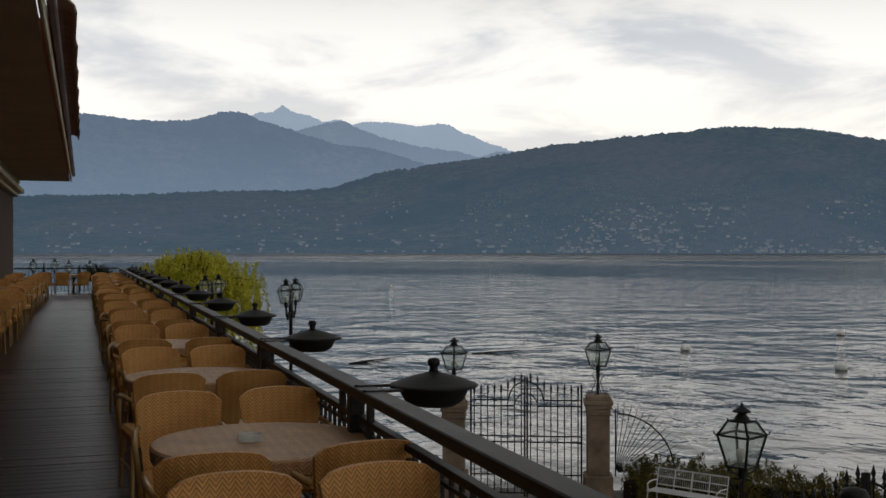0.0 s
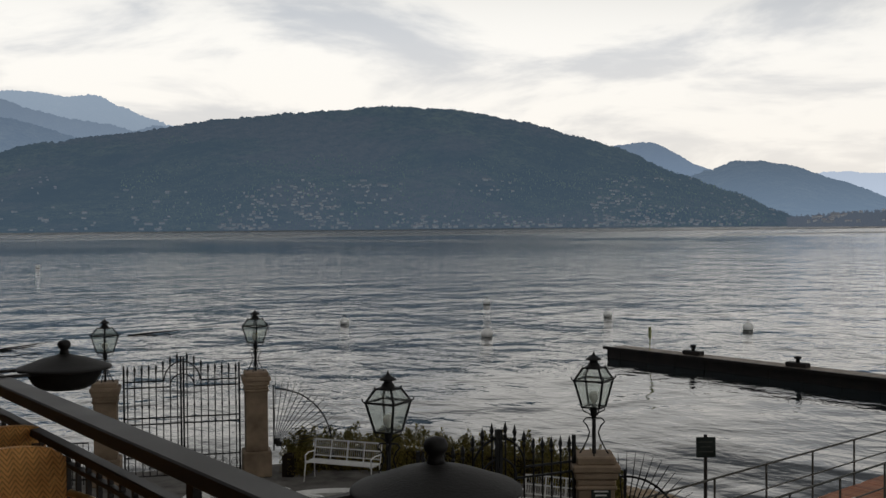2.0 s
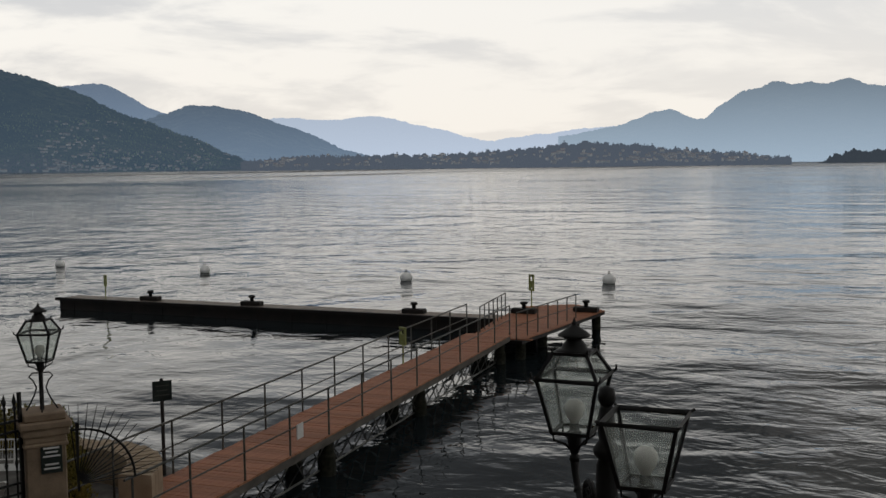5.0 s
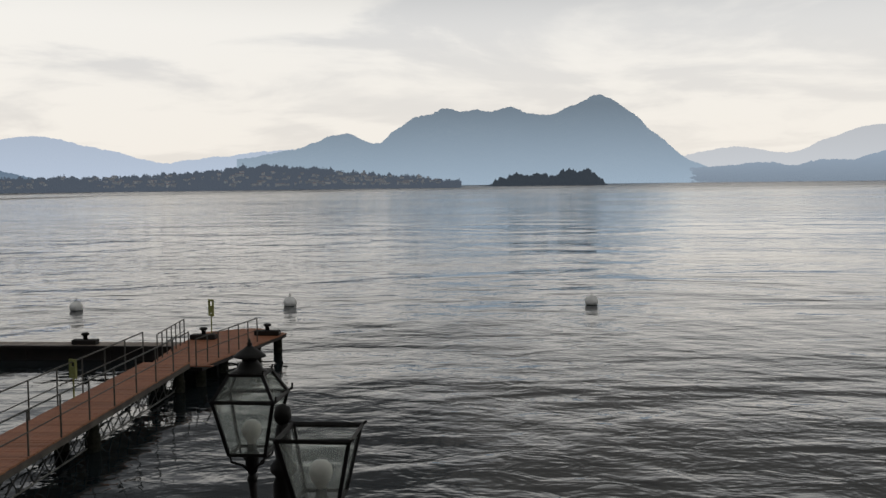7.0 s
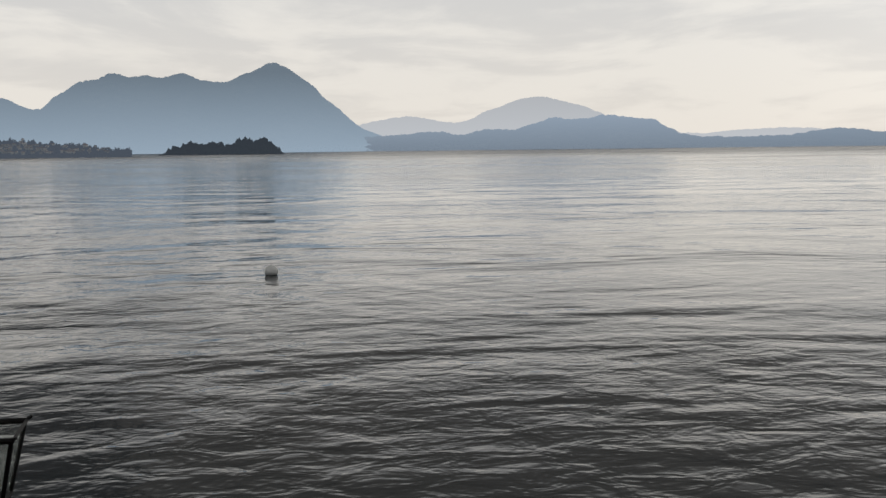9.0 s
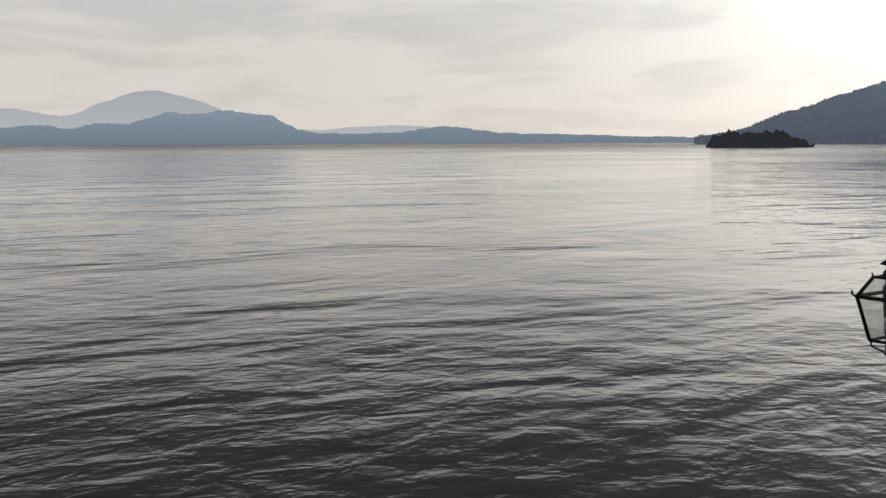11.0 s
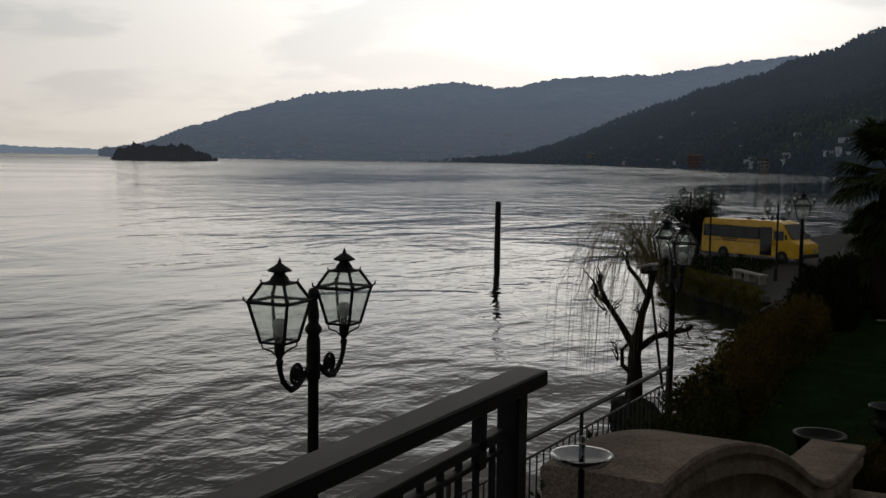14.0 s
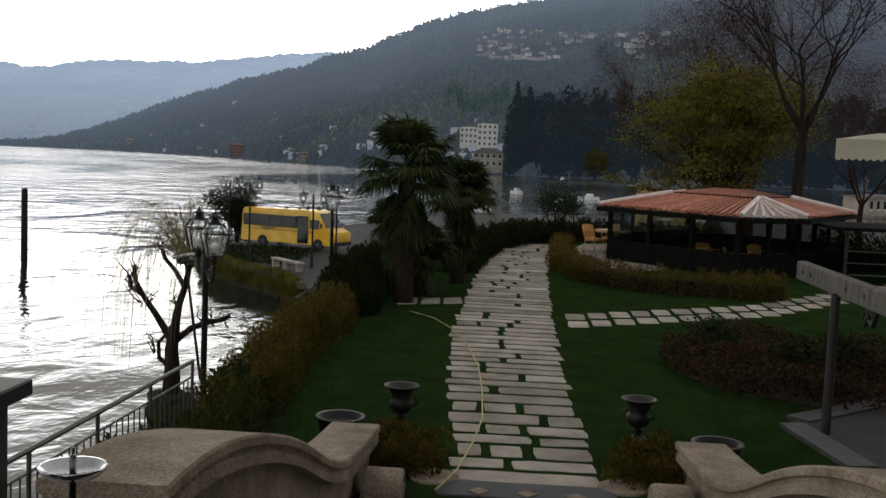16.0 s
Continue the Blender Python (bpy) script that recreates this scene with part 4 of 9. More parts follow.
def scatter_woods(name, land, n, size, seed, mat, label, conifers=0.14, belt=None):
    """Tree crowns, broad and pointed, standing all over a slope."""
    r = np.random.default_rng(seed)
    co = np.array([tuple(q.co) for q in land.data.vertices])
    quads = np.array([tuple(q.vertices) for q in land.data.polygons])
    mid = co[quads].mean(1)
    keep = (mid[:, 2] > WATER + 1.5)
    front = np.arange(len(quads)) % SLOPE_ROWS[land.name] != SLOPE_ROWS[land.name] - 1
    if belt:
        # only on the lower slopes between two bearings
        az = np.degrees(np.arctan2(-mid[:, 0], mid[:, 1]))
        keep &= (az > belt[0]) & (az < belt[1]) & (mid[:, 2] < belt[2] * (0.35 + 0.65 * np.array([0.5 + noise.noise((q[0] * 0.006, q[1] * 0.006, 3.0)) for q in mid])))
    quads = quads[keep & front]
    area = np.linalg.norm(np.cross(co[quads[:, 1]] - co[quads[:, 0]], co[quads[:, 3]] - co[quads[:, 0]]), axis=1)
    pick = r.choice(len(quads), n, p=area / area.sum())
    u, v = r.uniform(size=(n, 1)), r.uniform(size=(n, 1))
    q = co[quads[pick]]
    base = q[:, 0] * (1 - u) * (1 - v) + q[:, 1] * u * (1 - v) + q[:, 2] * u * v + q[:, 3] * (1 - u) * v
    verts, faces = [], []
    for b in base:
        h, w = size * r.uniform(0.6, 1.5), size * r.uniform(0.28, 0.55)
        pointed = r.uniform() < conifers
        ring_z, top = (0.25, 1.35) if pointed else (0.55, 1.0)
        i, a0 = len(verts), r.uniform(0, 6)
        verts.append((b[0], b[1], b[2] + h * top))
        for k in range(5):
            verts.append((b[0] + w * math.cos(a0 + k * 1.257) * r.uniform(0.7, 1.2), b[1] + w * math.sin(a0 + k * 1.257) * r.uniform(0.7, 1.2), b[2] + h * ring_z * r.uniform(0.8, 1.2)))
        verts.append((b[0], b[1], b[2] - h * 0.3))
        for k in range(5):
            faces += [(i, i + 1 + k, i + 1 + (k + 1) % 5), (i + 6, i + 1 + (k + 1) % 5, i + 1 + k)]
    ob = soup(name, verts, faces, mat)
    for k in ob.data.polygons:
        k.use_smooth = True
    return tagged(ob, label, "woods", kind="stuff")


# tree crowns carry the haze of their slope as emission
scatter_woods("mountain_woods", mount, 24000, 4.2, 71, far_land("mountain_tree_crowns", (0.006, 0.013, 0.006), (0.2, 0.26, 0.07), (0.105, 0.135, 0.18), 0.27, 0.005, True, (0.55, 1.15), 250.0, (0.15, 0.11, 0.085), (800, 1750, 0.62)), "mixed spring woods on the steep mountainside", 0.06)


def slope_spot(land, az, el):
    """Where a bearing and height angle from the terrace meets a slope."""
    a, e = radians(az), radians(el)
    d = Vector((-math.sin(a) * math.cos(e), math.cos(a) * math.cos(e), math.sin(e)))
    spot = land.ray_cast(Vector((0, 0, 1.7)), d)[0]
    return spot, d


mount_bvh = BVHTree.FromPolygons([tuple(q.co) for q in mount.data.vertices], [tuple(q.vertices) for q in mount.data.polygons])


def park_woods(name, n, az0, az1, el0, el1, height, seed, mat, label, spires=0.5, clumps=40, low=1.0):
    """A belt of tall old trees, each crown a cloud of small leafy clumps round a dark middle."""
    r = np.random.default_rng(seed)
    verts, faces = [], []
    for _ in range(n):
        spot, _d = slope_spot(mount_bvh, r.uniform(az0, az1), el0 + (el1 - el0) * r.uniform() ** low)
        if spot is None:
            continue
        h = height * r.uniform(0.6, 1.2)
        w = h * (r.uniform(0.17, 0.3) if spires > 0.3 else r.uniform(0.3, 0.5))
        pointed = r.uniform() < spires
        foot = np.array((spot.x, spot.y, spot.z))
        i = len(verts)
        for k in range(5):
            verts.append(tuple(foot + (w * 0.6 * math.cos(k * 1.257), w * 0.6 * math.sin(k * 1.257), h * 0.12)))
        verts.append(tuple(foot + (0, 0, h * 0.85)))
        faces += [(i + k, i + (k + 1) % 5, i + 5) for k in range(5)]
        u = r.uniform(0.04, 1.0, clumps)
        prof = (1 - u) ** 0.8 if pointed else np.sqrt(np.clip(1 - ((u - 0.42) / 0.6) ** 2, 0.02, 1))
        ang = r.uniform(0, 6.283, clumps)
        rad = w * prof * r.uniform(0.6, 1.1, clumps)
        mid = foot + np.stack([rad * np.cos(ang), rad * np.sin(ang), h * u], 1)
        for c in mid:
            i = len(verts)
            for q in r.normal(size=(4, 3)) * (h * (0.045 if clumps > 30 else 0.08)):
                verts.append(tuple(c + q))
            faces += [(i, i + 1, i + 2), (i, i + 2, i + 3), (i, i + 3, i + 1), (i + 1, i + 3, i + 2)]
    ob = soup(name, verts, faces, mat)
    return tagged(ob, label, "woods", kind="stuff")


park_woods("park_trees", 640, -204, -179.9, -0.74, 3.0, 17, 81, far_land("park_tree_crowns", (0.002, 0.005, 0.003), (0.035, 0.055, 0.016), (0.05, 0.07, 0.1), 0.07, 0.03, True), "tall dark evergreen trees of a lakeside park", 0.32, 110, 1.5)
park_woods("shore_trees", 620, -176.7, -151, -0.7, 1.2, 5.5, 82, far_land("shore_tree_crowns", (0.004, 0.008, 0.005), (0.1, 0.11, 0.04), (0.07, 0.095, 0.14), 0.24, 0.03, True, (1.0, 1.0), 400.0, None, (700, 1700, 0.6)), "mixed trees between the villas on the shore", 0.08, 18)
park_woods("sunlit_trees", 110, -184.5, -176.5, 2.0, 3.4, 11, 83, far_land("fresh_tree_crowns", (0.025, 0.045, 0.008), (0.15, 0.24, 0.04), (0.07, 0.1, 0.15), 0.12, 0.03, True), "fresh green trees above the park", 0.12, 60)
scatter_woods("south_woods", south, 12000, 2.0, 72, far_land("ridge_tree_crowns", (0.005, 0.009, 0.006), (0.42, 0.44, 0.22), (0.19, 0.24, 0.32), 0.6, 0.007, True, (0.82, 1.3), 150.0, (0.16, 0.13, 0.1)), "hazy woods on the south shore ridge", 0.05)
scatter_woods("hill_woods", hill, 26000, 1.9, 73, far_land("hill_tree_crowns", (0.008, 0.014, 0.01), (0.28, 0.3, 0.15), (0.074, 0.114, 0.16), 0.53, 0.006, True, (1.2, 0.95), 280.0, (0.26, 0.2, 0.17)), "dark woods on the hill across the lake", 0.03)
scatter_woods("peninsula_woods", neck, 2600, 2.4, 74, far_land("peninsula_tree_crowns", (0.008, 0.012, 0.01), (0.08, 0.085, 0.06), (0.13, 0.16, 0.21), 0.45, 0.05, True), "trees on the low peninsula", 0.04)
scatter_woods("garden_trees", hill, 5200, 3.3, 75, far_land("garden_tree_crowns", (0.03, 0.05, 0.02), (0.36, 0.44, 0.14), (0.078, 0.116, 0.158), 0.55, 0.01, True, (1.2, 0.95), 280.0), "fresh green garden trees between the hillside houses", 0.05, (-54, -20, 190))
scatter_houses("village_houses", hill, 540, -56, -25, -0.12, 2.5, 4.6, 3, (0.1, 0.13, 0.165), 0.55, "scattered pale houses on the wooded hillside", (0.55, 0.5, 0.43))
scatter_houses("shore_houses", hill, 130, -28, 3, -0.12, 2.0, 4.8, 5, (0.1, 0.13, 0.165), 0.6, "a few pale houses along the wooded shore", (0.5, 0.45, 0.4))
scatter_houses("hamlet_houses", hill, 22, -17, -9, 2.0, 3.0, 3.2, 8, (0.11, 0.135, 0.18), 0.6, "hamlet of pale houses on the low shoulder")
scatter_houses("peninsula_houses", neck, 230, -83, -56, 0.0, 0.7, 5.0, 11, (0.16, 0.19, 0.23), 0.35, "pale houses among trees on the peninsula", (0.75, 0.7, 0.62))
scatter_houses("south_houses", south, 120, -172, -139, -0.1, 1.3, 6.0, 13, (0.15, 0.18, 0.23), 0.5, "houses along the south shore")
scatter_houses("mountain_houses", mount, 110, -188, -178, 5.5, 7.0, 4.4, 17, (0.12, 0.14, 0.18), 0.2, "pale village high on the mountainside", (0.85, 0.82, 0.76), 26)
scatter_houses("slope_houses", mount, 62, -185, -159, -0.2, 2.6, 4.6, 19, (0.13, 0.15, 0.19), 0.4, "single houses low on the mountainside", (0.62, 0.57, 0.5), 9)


# ---- the terrace: floor, parapet wall, hotel front ----
RAIL_X, END_Y, FAR_Y = 1.36, -3.7, 44.0
wall_bm = box(bmesh.new(), -0.55, 20.0, -2.1, 4.1, 47.6, 3.9)
terrace_wall = tagged(mesh_object("wall_terrace", wall_bm, M["render"]), "brown rendered retaining wall under the terrace", "wall", kind="structure")
box_edge = box(bmesh.new(), 1.47, 20.0, -0.1, 0.06, 47.7, 0.2, bevel=0.01)
tagged(mesh_object("trim_edge", box_edge, M["granite"]), "stone edge strip of the terrace", "edge strip", kind="structure")

terrace_floor = thing("floor", "dark stained timber terrace deck", "floor", kind="structure")
bm = box(bmesh.new(), -0.55, 20.0, -0.1, 4.0, 47.6, 0.13)
part("underlay", bm, M["black"], terrace_floor)
plank = mesh_object("plank", box(bmesh.new(), 0, 0, -0.017, 4.0, 0.138, 0.034), M["deck"])
plank.parent, plank.location = terrace_floor, (-0.55, -3.7, 0)
for i in range(1, 330):
    piece("plank", plank.data, terrace_floor, Matrix.Translation((-0.55 + random.uniform(-0.004, 0.004), -3.7 + i * 0.144, random.uniform(-0.0015, 0.0015))))

# hotel front: wall, soffit, cornice, gutter and clay tiles along the eave
hotel = thing("hotel_building", "brown hotel front with deep brown eave and clay roof tiles", "building")
EAVE_X, EAVE_Z, WALL_X = -0.46, 4.35, -2.55
part("wall", box(bmesh.new(), WALL_X - 3.0, 20.0, 2.3, 6.0, 47.6, 4.6), M["render"], hotel)
# unseen block in place of upper storeys, added to cut the skylight
part("skylight_blocker", box(bmesh.new(), -12.0, 17.5, 6.0, 11.4, 53.0, 14.0), M["render"], hotel, "unseen block behind the eave, added to shut out skylight")
bm = bmesh.new()
box(bm, (EAVE_X + WALL_X) / 2 - 0.02, 20.0, EAVE_Z + 0.06, EAVE_X - WALL_X - 0.04, 47.0, 0.12)
part("soffit", bm, M["soffit"], hotel, "dark brown boarded soffit")
bm = bmesh.new()
for dx, dz, w, h in ((0.12, -0.06, 0.24, 0.12), (0.07, -0.2, 0.14, 0.16), (0.2, -0.42, 0.4, 0.16), (0.1, -0.56, 0.2, 0.12)):
    box(bm, WALL_X + dx + 0.001, 20.0, EAVE_Z + dz, w, 47.4, h, bevel=0.015)
part("cornice", bm, M["stucco"], hotel, "cream stepped cornice under the soffit")
part("fascia", box(bmesh.new(), EAVE_X + 0.02, 20.0, EAVE_Z + 0.11, 0.05, 47.2, 0.24, bevel=0.01), M["stucco"], hotel, "cream painted eave board")
bm = bmesh.new()
prof = [(0.06 * math.cos(radians(a)), 0.06 * math.sin(radians(a))) for a in range(-180, 1, 30)]
ends = []
for y in (-3.6, 43.4):
    ends.append([bm.verts.new((EAVE_X + 0.11 + px, y, EAVE_Z + 0.24 + pz)) for px, pz in prof] + [bm.verts.new((EAVE_X + 0.11 + px * 0.9, y, EAVE_Z + 0.24 + pz * 0.9)) for px, pz in prof[::-1]])
k = len(ends[0])
for i in range(k):
    bm.faces.new((ends[0][i], ends[0][(i + 1) % k], ends[1][(i + 1) % k], ends[1][i]))
part("gutter", bm, M["copper"], hotel, "copper rain gutter")
bm = bmesh.new()
vs = [bm.verts.new(p) for p in ((EAVE_X + 0.1, 14.4, EAVE_Z + 0.26), (EAVE_X + 0.1, 43.4, EAVE_Z + 0.26), (-6.2, 43.4, EAVE_Z + 1.9), (-6.2, 14.4, EAVE_Z + 1.9))]
top_face = bm.faces.new(vs)
bmesh.ops.solidify(bm, geom=[top_face], thickness=0.08)
part("roof", bm, M["clay"], hotel, "roof slope of clay tiles")
tile_bm = bmesh.new()
arc = [radians(a) for a in range(0, 181, 30)]
near_ring, far_ring = [], []
for r0, y0, store in ((0.19, 0.0, near_ring), (0.15, 2.45, far_ring)):
    store += [tile_bm.verts.new((r0 * math.cos(a), y0, r0 * math.sin(a))) for a in arc] + [tile_bm.verts.new(((r0 - 0.02) * math.cos(a), y0, (r0 - 0.02) * math.sin(a))) for a in arc[::-1]]
k = len(near_ring)
for i in range(k):
    tile_bm.faces.new((near_ring[i], far_ring[i], far_ring[(i + 1) % k], near_ring[(i + 1) % k]))
tile_bm.faces.new(near_ring)
tile_mesh = bpy.data.meshes.new("cover_tile")
tile_bm.to_mesh(tile_mesh)
tile_bm.free()
tile_mesh.materials.append(M["old_tile"])
for i in range(7):
    piece("cover_tile", tile_mesh, hotel, Matrix.Translation((EAVE_X + 0.2, 14.0 + i * 2.3, EAVE_Z + 0.32)))

# ---- the terrace railing ----
railing = thing("terrace_railing", "charcoal painted steel railing with a broad flat handrail", "railing")
part("handrail", box(bmesh.new(), RAIL_X, (END_Y + FAR_Y) / 2, 0.972, 0.115, FAR_Y - END_Y, 0.055, bevel=0.006), M["rail"], railing, "broad flat handrail")
part("middle_rail", box(bmesh.new(), RAIL_X + 0.01, (END_Y + FAR_Y) / 2 + 0.1, 0.825, 0.05, FAR_Y - END_Y - 0.3, 0.035, bevel=0.004), M["rail"], railing)
part("lower_middle_rail", box(bmesh.new(), RAIL_X + 0.01, (END_Y + FAR_Y) / 2 + 0.1, 0.765, 0.03, FAR_Y - END_Y - 0.3, 0.02, bevel=0.003), M["rail"], railing)
part("bottom_rail", box(bmesh.new(), RAIL_X + 0.01, (END_Y + FAR_Y) / 2, 0.12, 0.04, FAR_Y - END_Y - 0.1, 0.03, bevel=0.004), M["rail"], railing)
post_bm = bmesh.new()
box(post_bm, 0, 0, 0.47, 0.08, 0.08, 0.955, bevel=0.006)
box(post_bm, 0, 0, 0.01, 0.14, 0.14, 0.015)
post_ob = mesh_object("post", post_bm, M["rail"])
post_ob.parent = railing
post_ob.location = (RAIL_X, END_Y + 0.17, 0)
POSTS = [2.5 + 2.92 * i for i in range(-1, 15)]
for y in POSTS:
    piece("post", post_ob.data, railing, Matrix.Translation((RAIL_X, y, 0)))
bal_bm = box(bmesh.new(), 0, 0, 0.465, 0.018, 0.018, 0.7)
bal = mesh_object("baluster", bal_bm, M["rail"])
bal.parent, bal.location = railing, (RAIL_X + 0.01, END_Y + 0.3, 0)
far_bal = bmesh.new()
for i in range(1, 395):
    y = END_Y + 0.3 + i * 0.12
    if min(abs(y - p) for p in POSTS) < 0.06:
        continue
    if i <= 200:
        piece("baluster", bal.data, railing, Matrix.Translation((RAIL_X + 0.01, y, 0)))
    else:
        box(far_bal, RAIL_X + 0.01, y, 0.465, 0.018, 0.018, 0.7)
tagged(part("balusters_far", far_bal, M["rail"], railing), kind="stuff")
strut_bm = box(bmesh.new(), 0, 0, 0.85, 0.03, 0.05, 0.2)
strut = mesh_object("strut", strut_bm, M["rail"])
strut.parent, strut.location = railing, (RAIL_X, END_Y + 0.42, 0)
for y in POSTS[1:]:
    piece("strut", strut.data, railing, Matrix.Translation((RAIL_X, y - 0.3, 0)))
    piece("strut", strut.data, railing, Matrix.Translation((RAIL_X, y + 0.3, 0)))
# the return at the far end
end_rail = thing("end_railing", "charcoal steel railing across the terrace end", "railing")
part("handrail", box(bmesh.new(), -0.6, FAR_Y + 0.06, 0.972, 3.9, 0.1, 0.055, bevel=0.006), M["rail"], end_rail)
bm = bmesh.new()
for i in range(32):
    box(bm, -2.5 + i * 0.12, FAR_Y + 0.06, 0.5, 0.016, 0.016, 0.9)
tagged(part("balusters", bm, M["rail"], end_rail), kind="stuff")


# ---- lidded cast-iron bowls on brackets outside the rail ----
def fire_bowl(m):
    t = thing("fire_bowl", "black lidded cast-iron fire bowl on a steel rail bracket", "fire bowl", m, "bowls along the railing")
    bm = lathe(bmesh.new(), [(0.05, -0.105), (0.11, -0.1), (0.15, -0.075), (0.172, -0.035), (0.182, 0.0), (0.188, 0.012), (0.176, 0.01), (0.15, -0.05)], 36, caps=True)
    part("bowl", bm, M["castiron"], t, smooth=True)
    bm = lathe(bmesh.new(), [(0.2, -0.008), (0.226, -0.004), (0.229, 0.004), (0.22, 0.011), (0.2, 0.017), (0.16, 0.032), (0.11, 0.05), (0.07, 0.06), (0.042, 0.066), (0.03, 0.072)], 40)
    part("lid", bm, M["castiron"], t, "domed black lid", smooth=True)
    bm = lathe(bmesh.new(), [(0.026, 0.07), (0.022, 0.085), (0.02, 0.095), (0.03, 0.105), (0.033, 0.122), (0.026, 0.136), (0.008, 0.142)], 18)
    part("knob", bm, M["castiron"], t, smooth=True)
    for dy in (-0.105, 0.105):
        bm = box(bmesh.new(), -0.16, dy, -0.005, 0.46, 0.03, 0.014)
        box(bm, -0.385, dy, -0.03, 0.012, 0.03, 0.07)
        part("bracket_arm", bm, M["rail"], t)
    return t


bowl = fire_bowl(Matrix.Translation((1.70, 2.02, 1.005)))
for i in range(-1, 14):
    if i != 0:
        copy_thing(bowl, Matrix.Translation((1.70, (2.33 + 2.92 * i if i > 1 else 5.14) if i > 0 else -0.74, 1.005)) @ Matrix.Rotation(0.05 * math.sin(i * 5), 4, "Z"))


# ---- rattan chairs and tables ----
def rattan_chair(m):
    t = thing("rattan_chair", "woven honey rattan armchair with bamboo arms", "chair", m, "rattan terrace chairs")
    # wrapped seat box and apron
    bm = box(bmesh.new(), 0, 0.0, 0.4, 0.46, 0.5, 0.1, bevel=0.025)
    part("seat", bm, M["rattan"], t)
    # back: a curved, leaning shell, wider at the top, with an arched upper edge
    bm = bmesh.new()
    cols, rows_n = 10, 7
    sides = []
    for off in (0.0, 0.035):
        grid = []
        for j in range(rows_n + 1):
            v = j / rows_n
            line = []
            for i in range(cols + 1):
                u = i / cols * 2 - 1
                half = 0.195 + 0.05 * v
                z = 0.36 + v * (0.485 + 0.024 * (1 - u * u) - 0.035 * abs(u) ** 8)
                y = -0.235 - 0.13 * v - off - 0.03 * (1 - u * u) + 0.01
                line.append(bm.verts.new((u * half, y, z)))
            grid.append(line)
        sides.append(grid)
    a, b = sides
    for j in range(rows_n):
        for i in range(cols):
            bm.faces.new((a[j][i], a[j][i + 1], a[j + 1][i + 1], a[j + 1][i]))
            bm.faces.new((b[j][i], b[j + 1][i], b[j + 1][i + 1], b[j][i + 1]))
    for j in range(rows_n):
        bm.faces.new((a[j][0], a[j + 1][0], b[j + 1][0], b[j][0]))
        bm.faces.new((a[j][cols], b[j][cols], b[j + 1][cols], a[j + 1][cols]))
    for i in range(cols):
        bm.faces.new((a[rows_n][i], a[rows_n][i + 1], b[rows_n][i + 1], b[rows_n][i]))
        bm.faces.new((a[0][i], b[0][i], b[0][i + 1], a[0][i + 1]))
    part("backrest", bm, M["rattan"], t)
    for sx in (-1, 1):
        for y, lean in ((0.21, 0.02), (-0.23, -0.05)):
            bm = tube(bmesh.new(), [(sx * 0.22, y, 0.36), (sx * 0.23, y + lean, 0.0)], [0.017, 0.013], 8)
            part("leg", bm, M["cane"], t)
        bm = tube(bmesh.new(), [(sx * 0.235, -0.29, 0.68), (sx * 0.255, -0.1, 0.68), (sx * 0.26, 0.12, 0.665), (sx * 0.258, 0.2, 0.64), (sx * 0.25, 0.23, 0.58), (sx * 0.235, 0.215, 0.36)], 0.016, 8)
        part("armrest", bm, M["cane"], t, "bent bamboo armrest", smooth=True)
        bm = tube(bmesh.new(), [(sx * 0.23, -0.24, 0.2), (sx * 0.23, 0.215, 0.2)], 0.009, 6)
        part("stretcher", bm, M["cane"], t)
    return t


def round_table(m):
    t = thing("round_table", "round table with woven rattan top and dark pedestal", "table", m, "rattan terrace tables")
    bm = lathe(bmesh.new(), [(0.535, 0.655), (0.552, 0.668), (0.556, 0.70), (0.556, 0.73), (0.546, 0.742), (0.51, 0.744), (0.2, 0.744), (0.0, 0.744)], 48)
    part("tabletop", bm, M["rattan_top"], t)
    bm = lathe(bmesh.new(), [(0.045, 0.03), (0.04, 0.3), (0.045, 0.66)], 14)
    part("pedestal", bm, M["iron"], t)
    bm = lathe(bmesh.new(), [(0.27, 0.0), (0.27, 0.012), (0.06, 0.045), (0.045, 0.06)], 24)
    part("base_plate", bm, M["iron"], t)
    return t


chair = rattan_chair(Matrix.Translation((0.51, 3.6, 0)) @ Matrix.Rotation(radians(180 - 4), 4, "Z"))
table = round_table(Matrix.Translation((0.86, 5.33, 0)))


def chair_at(x, y, turn):
    copy_thing(chair, Matrix.Translation((x, y, 0)) @ Matrix.Rotation(radians(turn), 4, "Z"))


chair_at(1.12, 3.6, 184)
rng = random.Random(4)
for i in range(13):
    ty = 5.42 + 2.85 * i - (0.0 if i else 0.08)
    if i:
        copy_thing(table, Matrix.Translation((0.86 + rng.uniform(-0.03, 0.03), ty, 0)))
    for sx in (0.54, 1.12):
        chair_at(sx + rng.uniform(-0.04, 0.04), ty - 0.5 + rng.uniform(-0.04, 0.04), rng.uniform(-8, 8))
        chair_at(sx + rng.uniform(-0.03, 0.05), ty + 0.68 + rng.uniform(-0.04, 0.04), 180 + rng.uniform(-8, 8))
for i in range(11):
    ty = 12.6 + 2.75 * i
    copy_thing(table, Matrix.Translation((-1.95 + rng.uniform(-0.03, 0.03), ty, 0)))
    for sx in (-1.45, -2.2):
        chair_at(sx + rng.uniform(-0.06, 0.06), ty - 0.62, rng.uniform(-14, 14))
        chair_at(sx + rng.uniform(-0.06, 0.06), ty + 0.66, 180 + rng.uniform(-14, 14))
for sx, turn in ((-0.75, 0), (-0.1, 20), (-1.3, -10)):
    chair_at(sx, 42.4, turn)
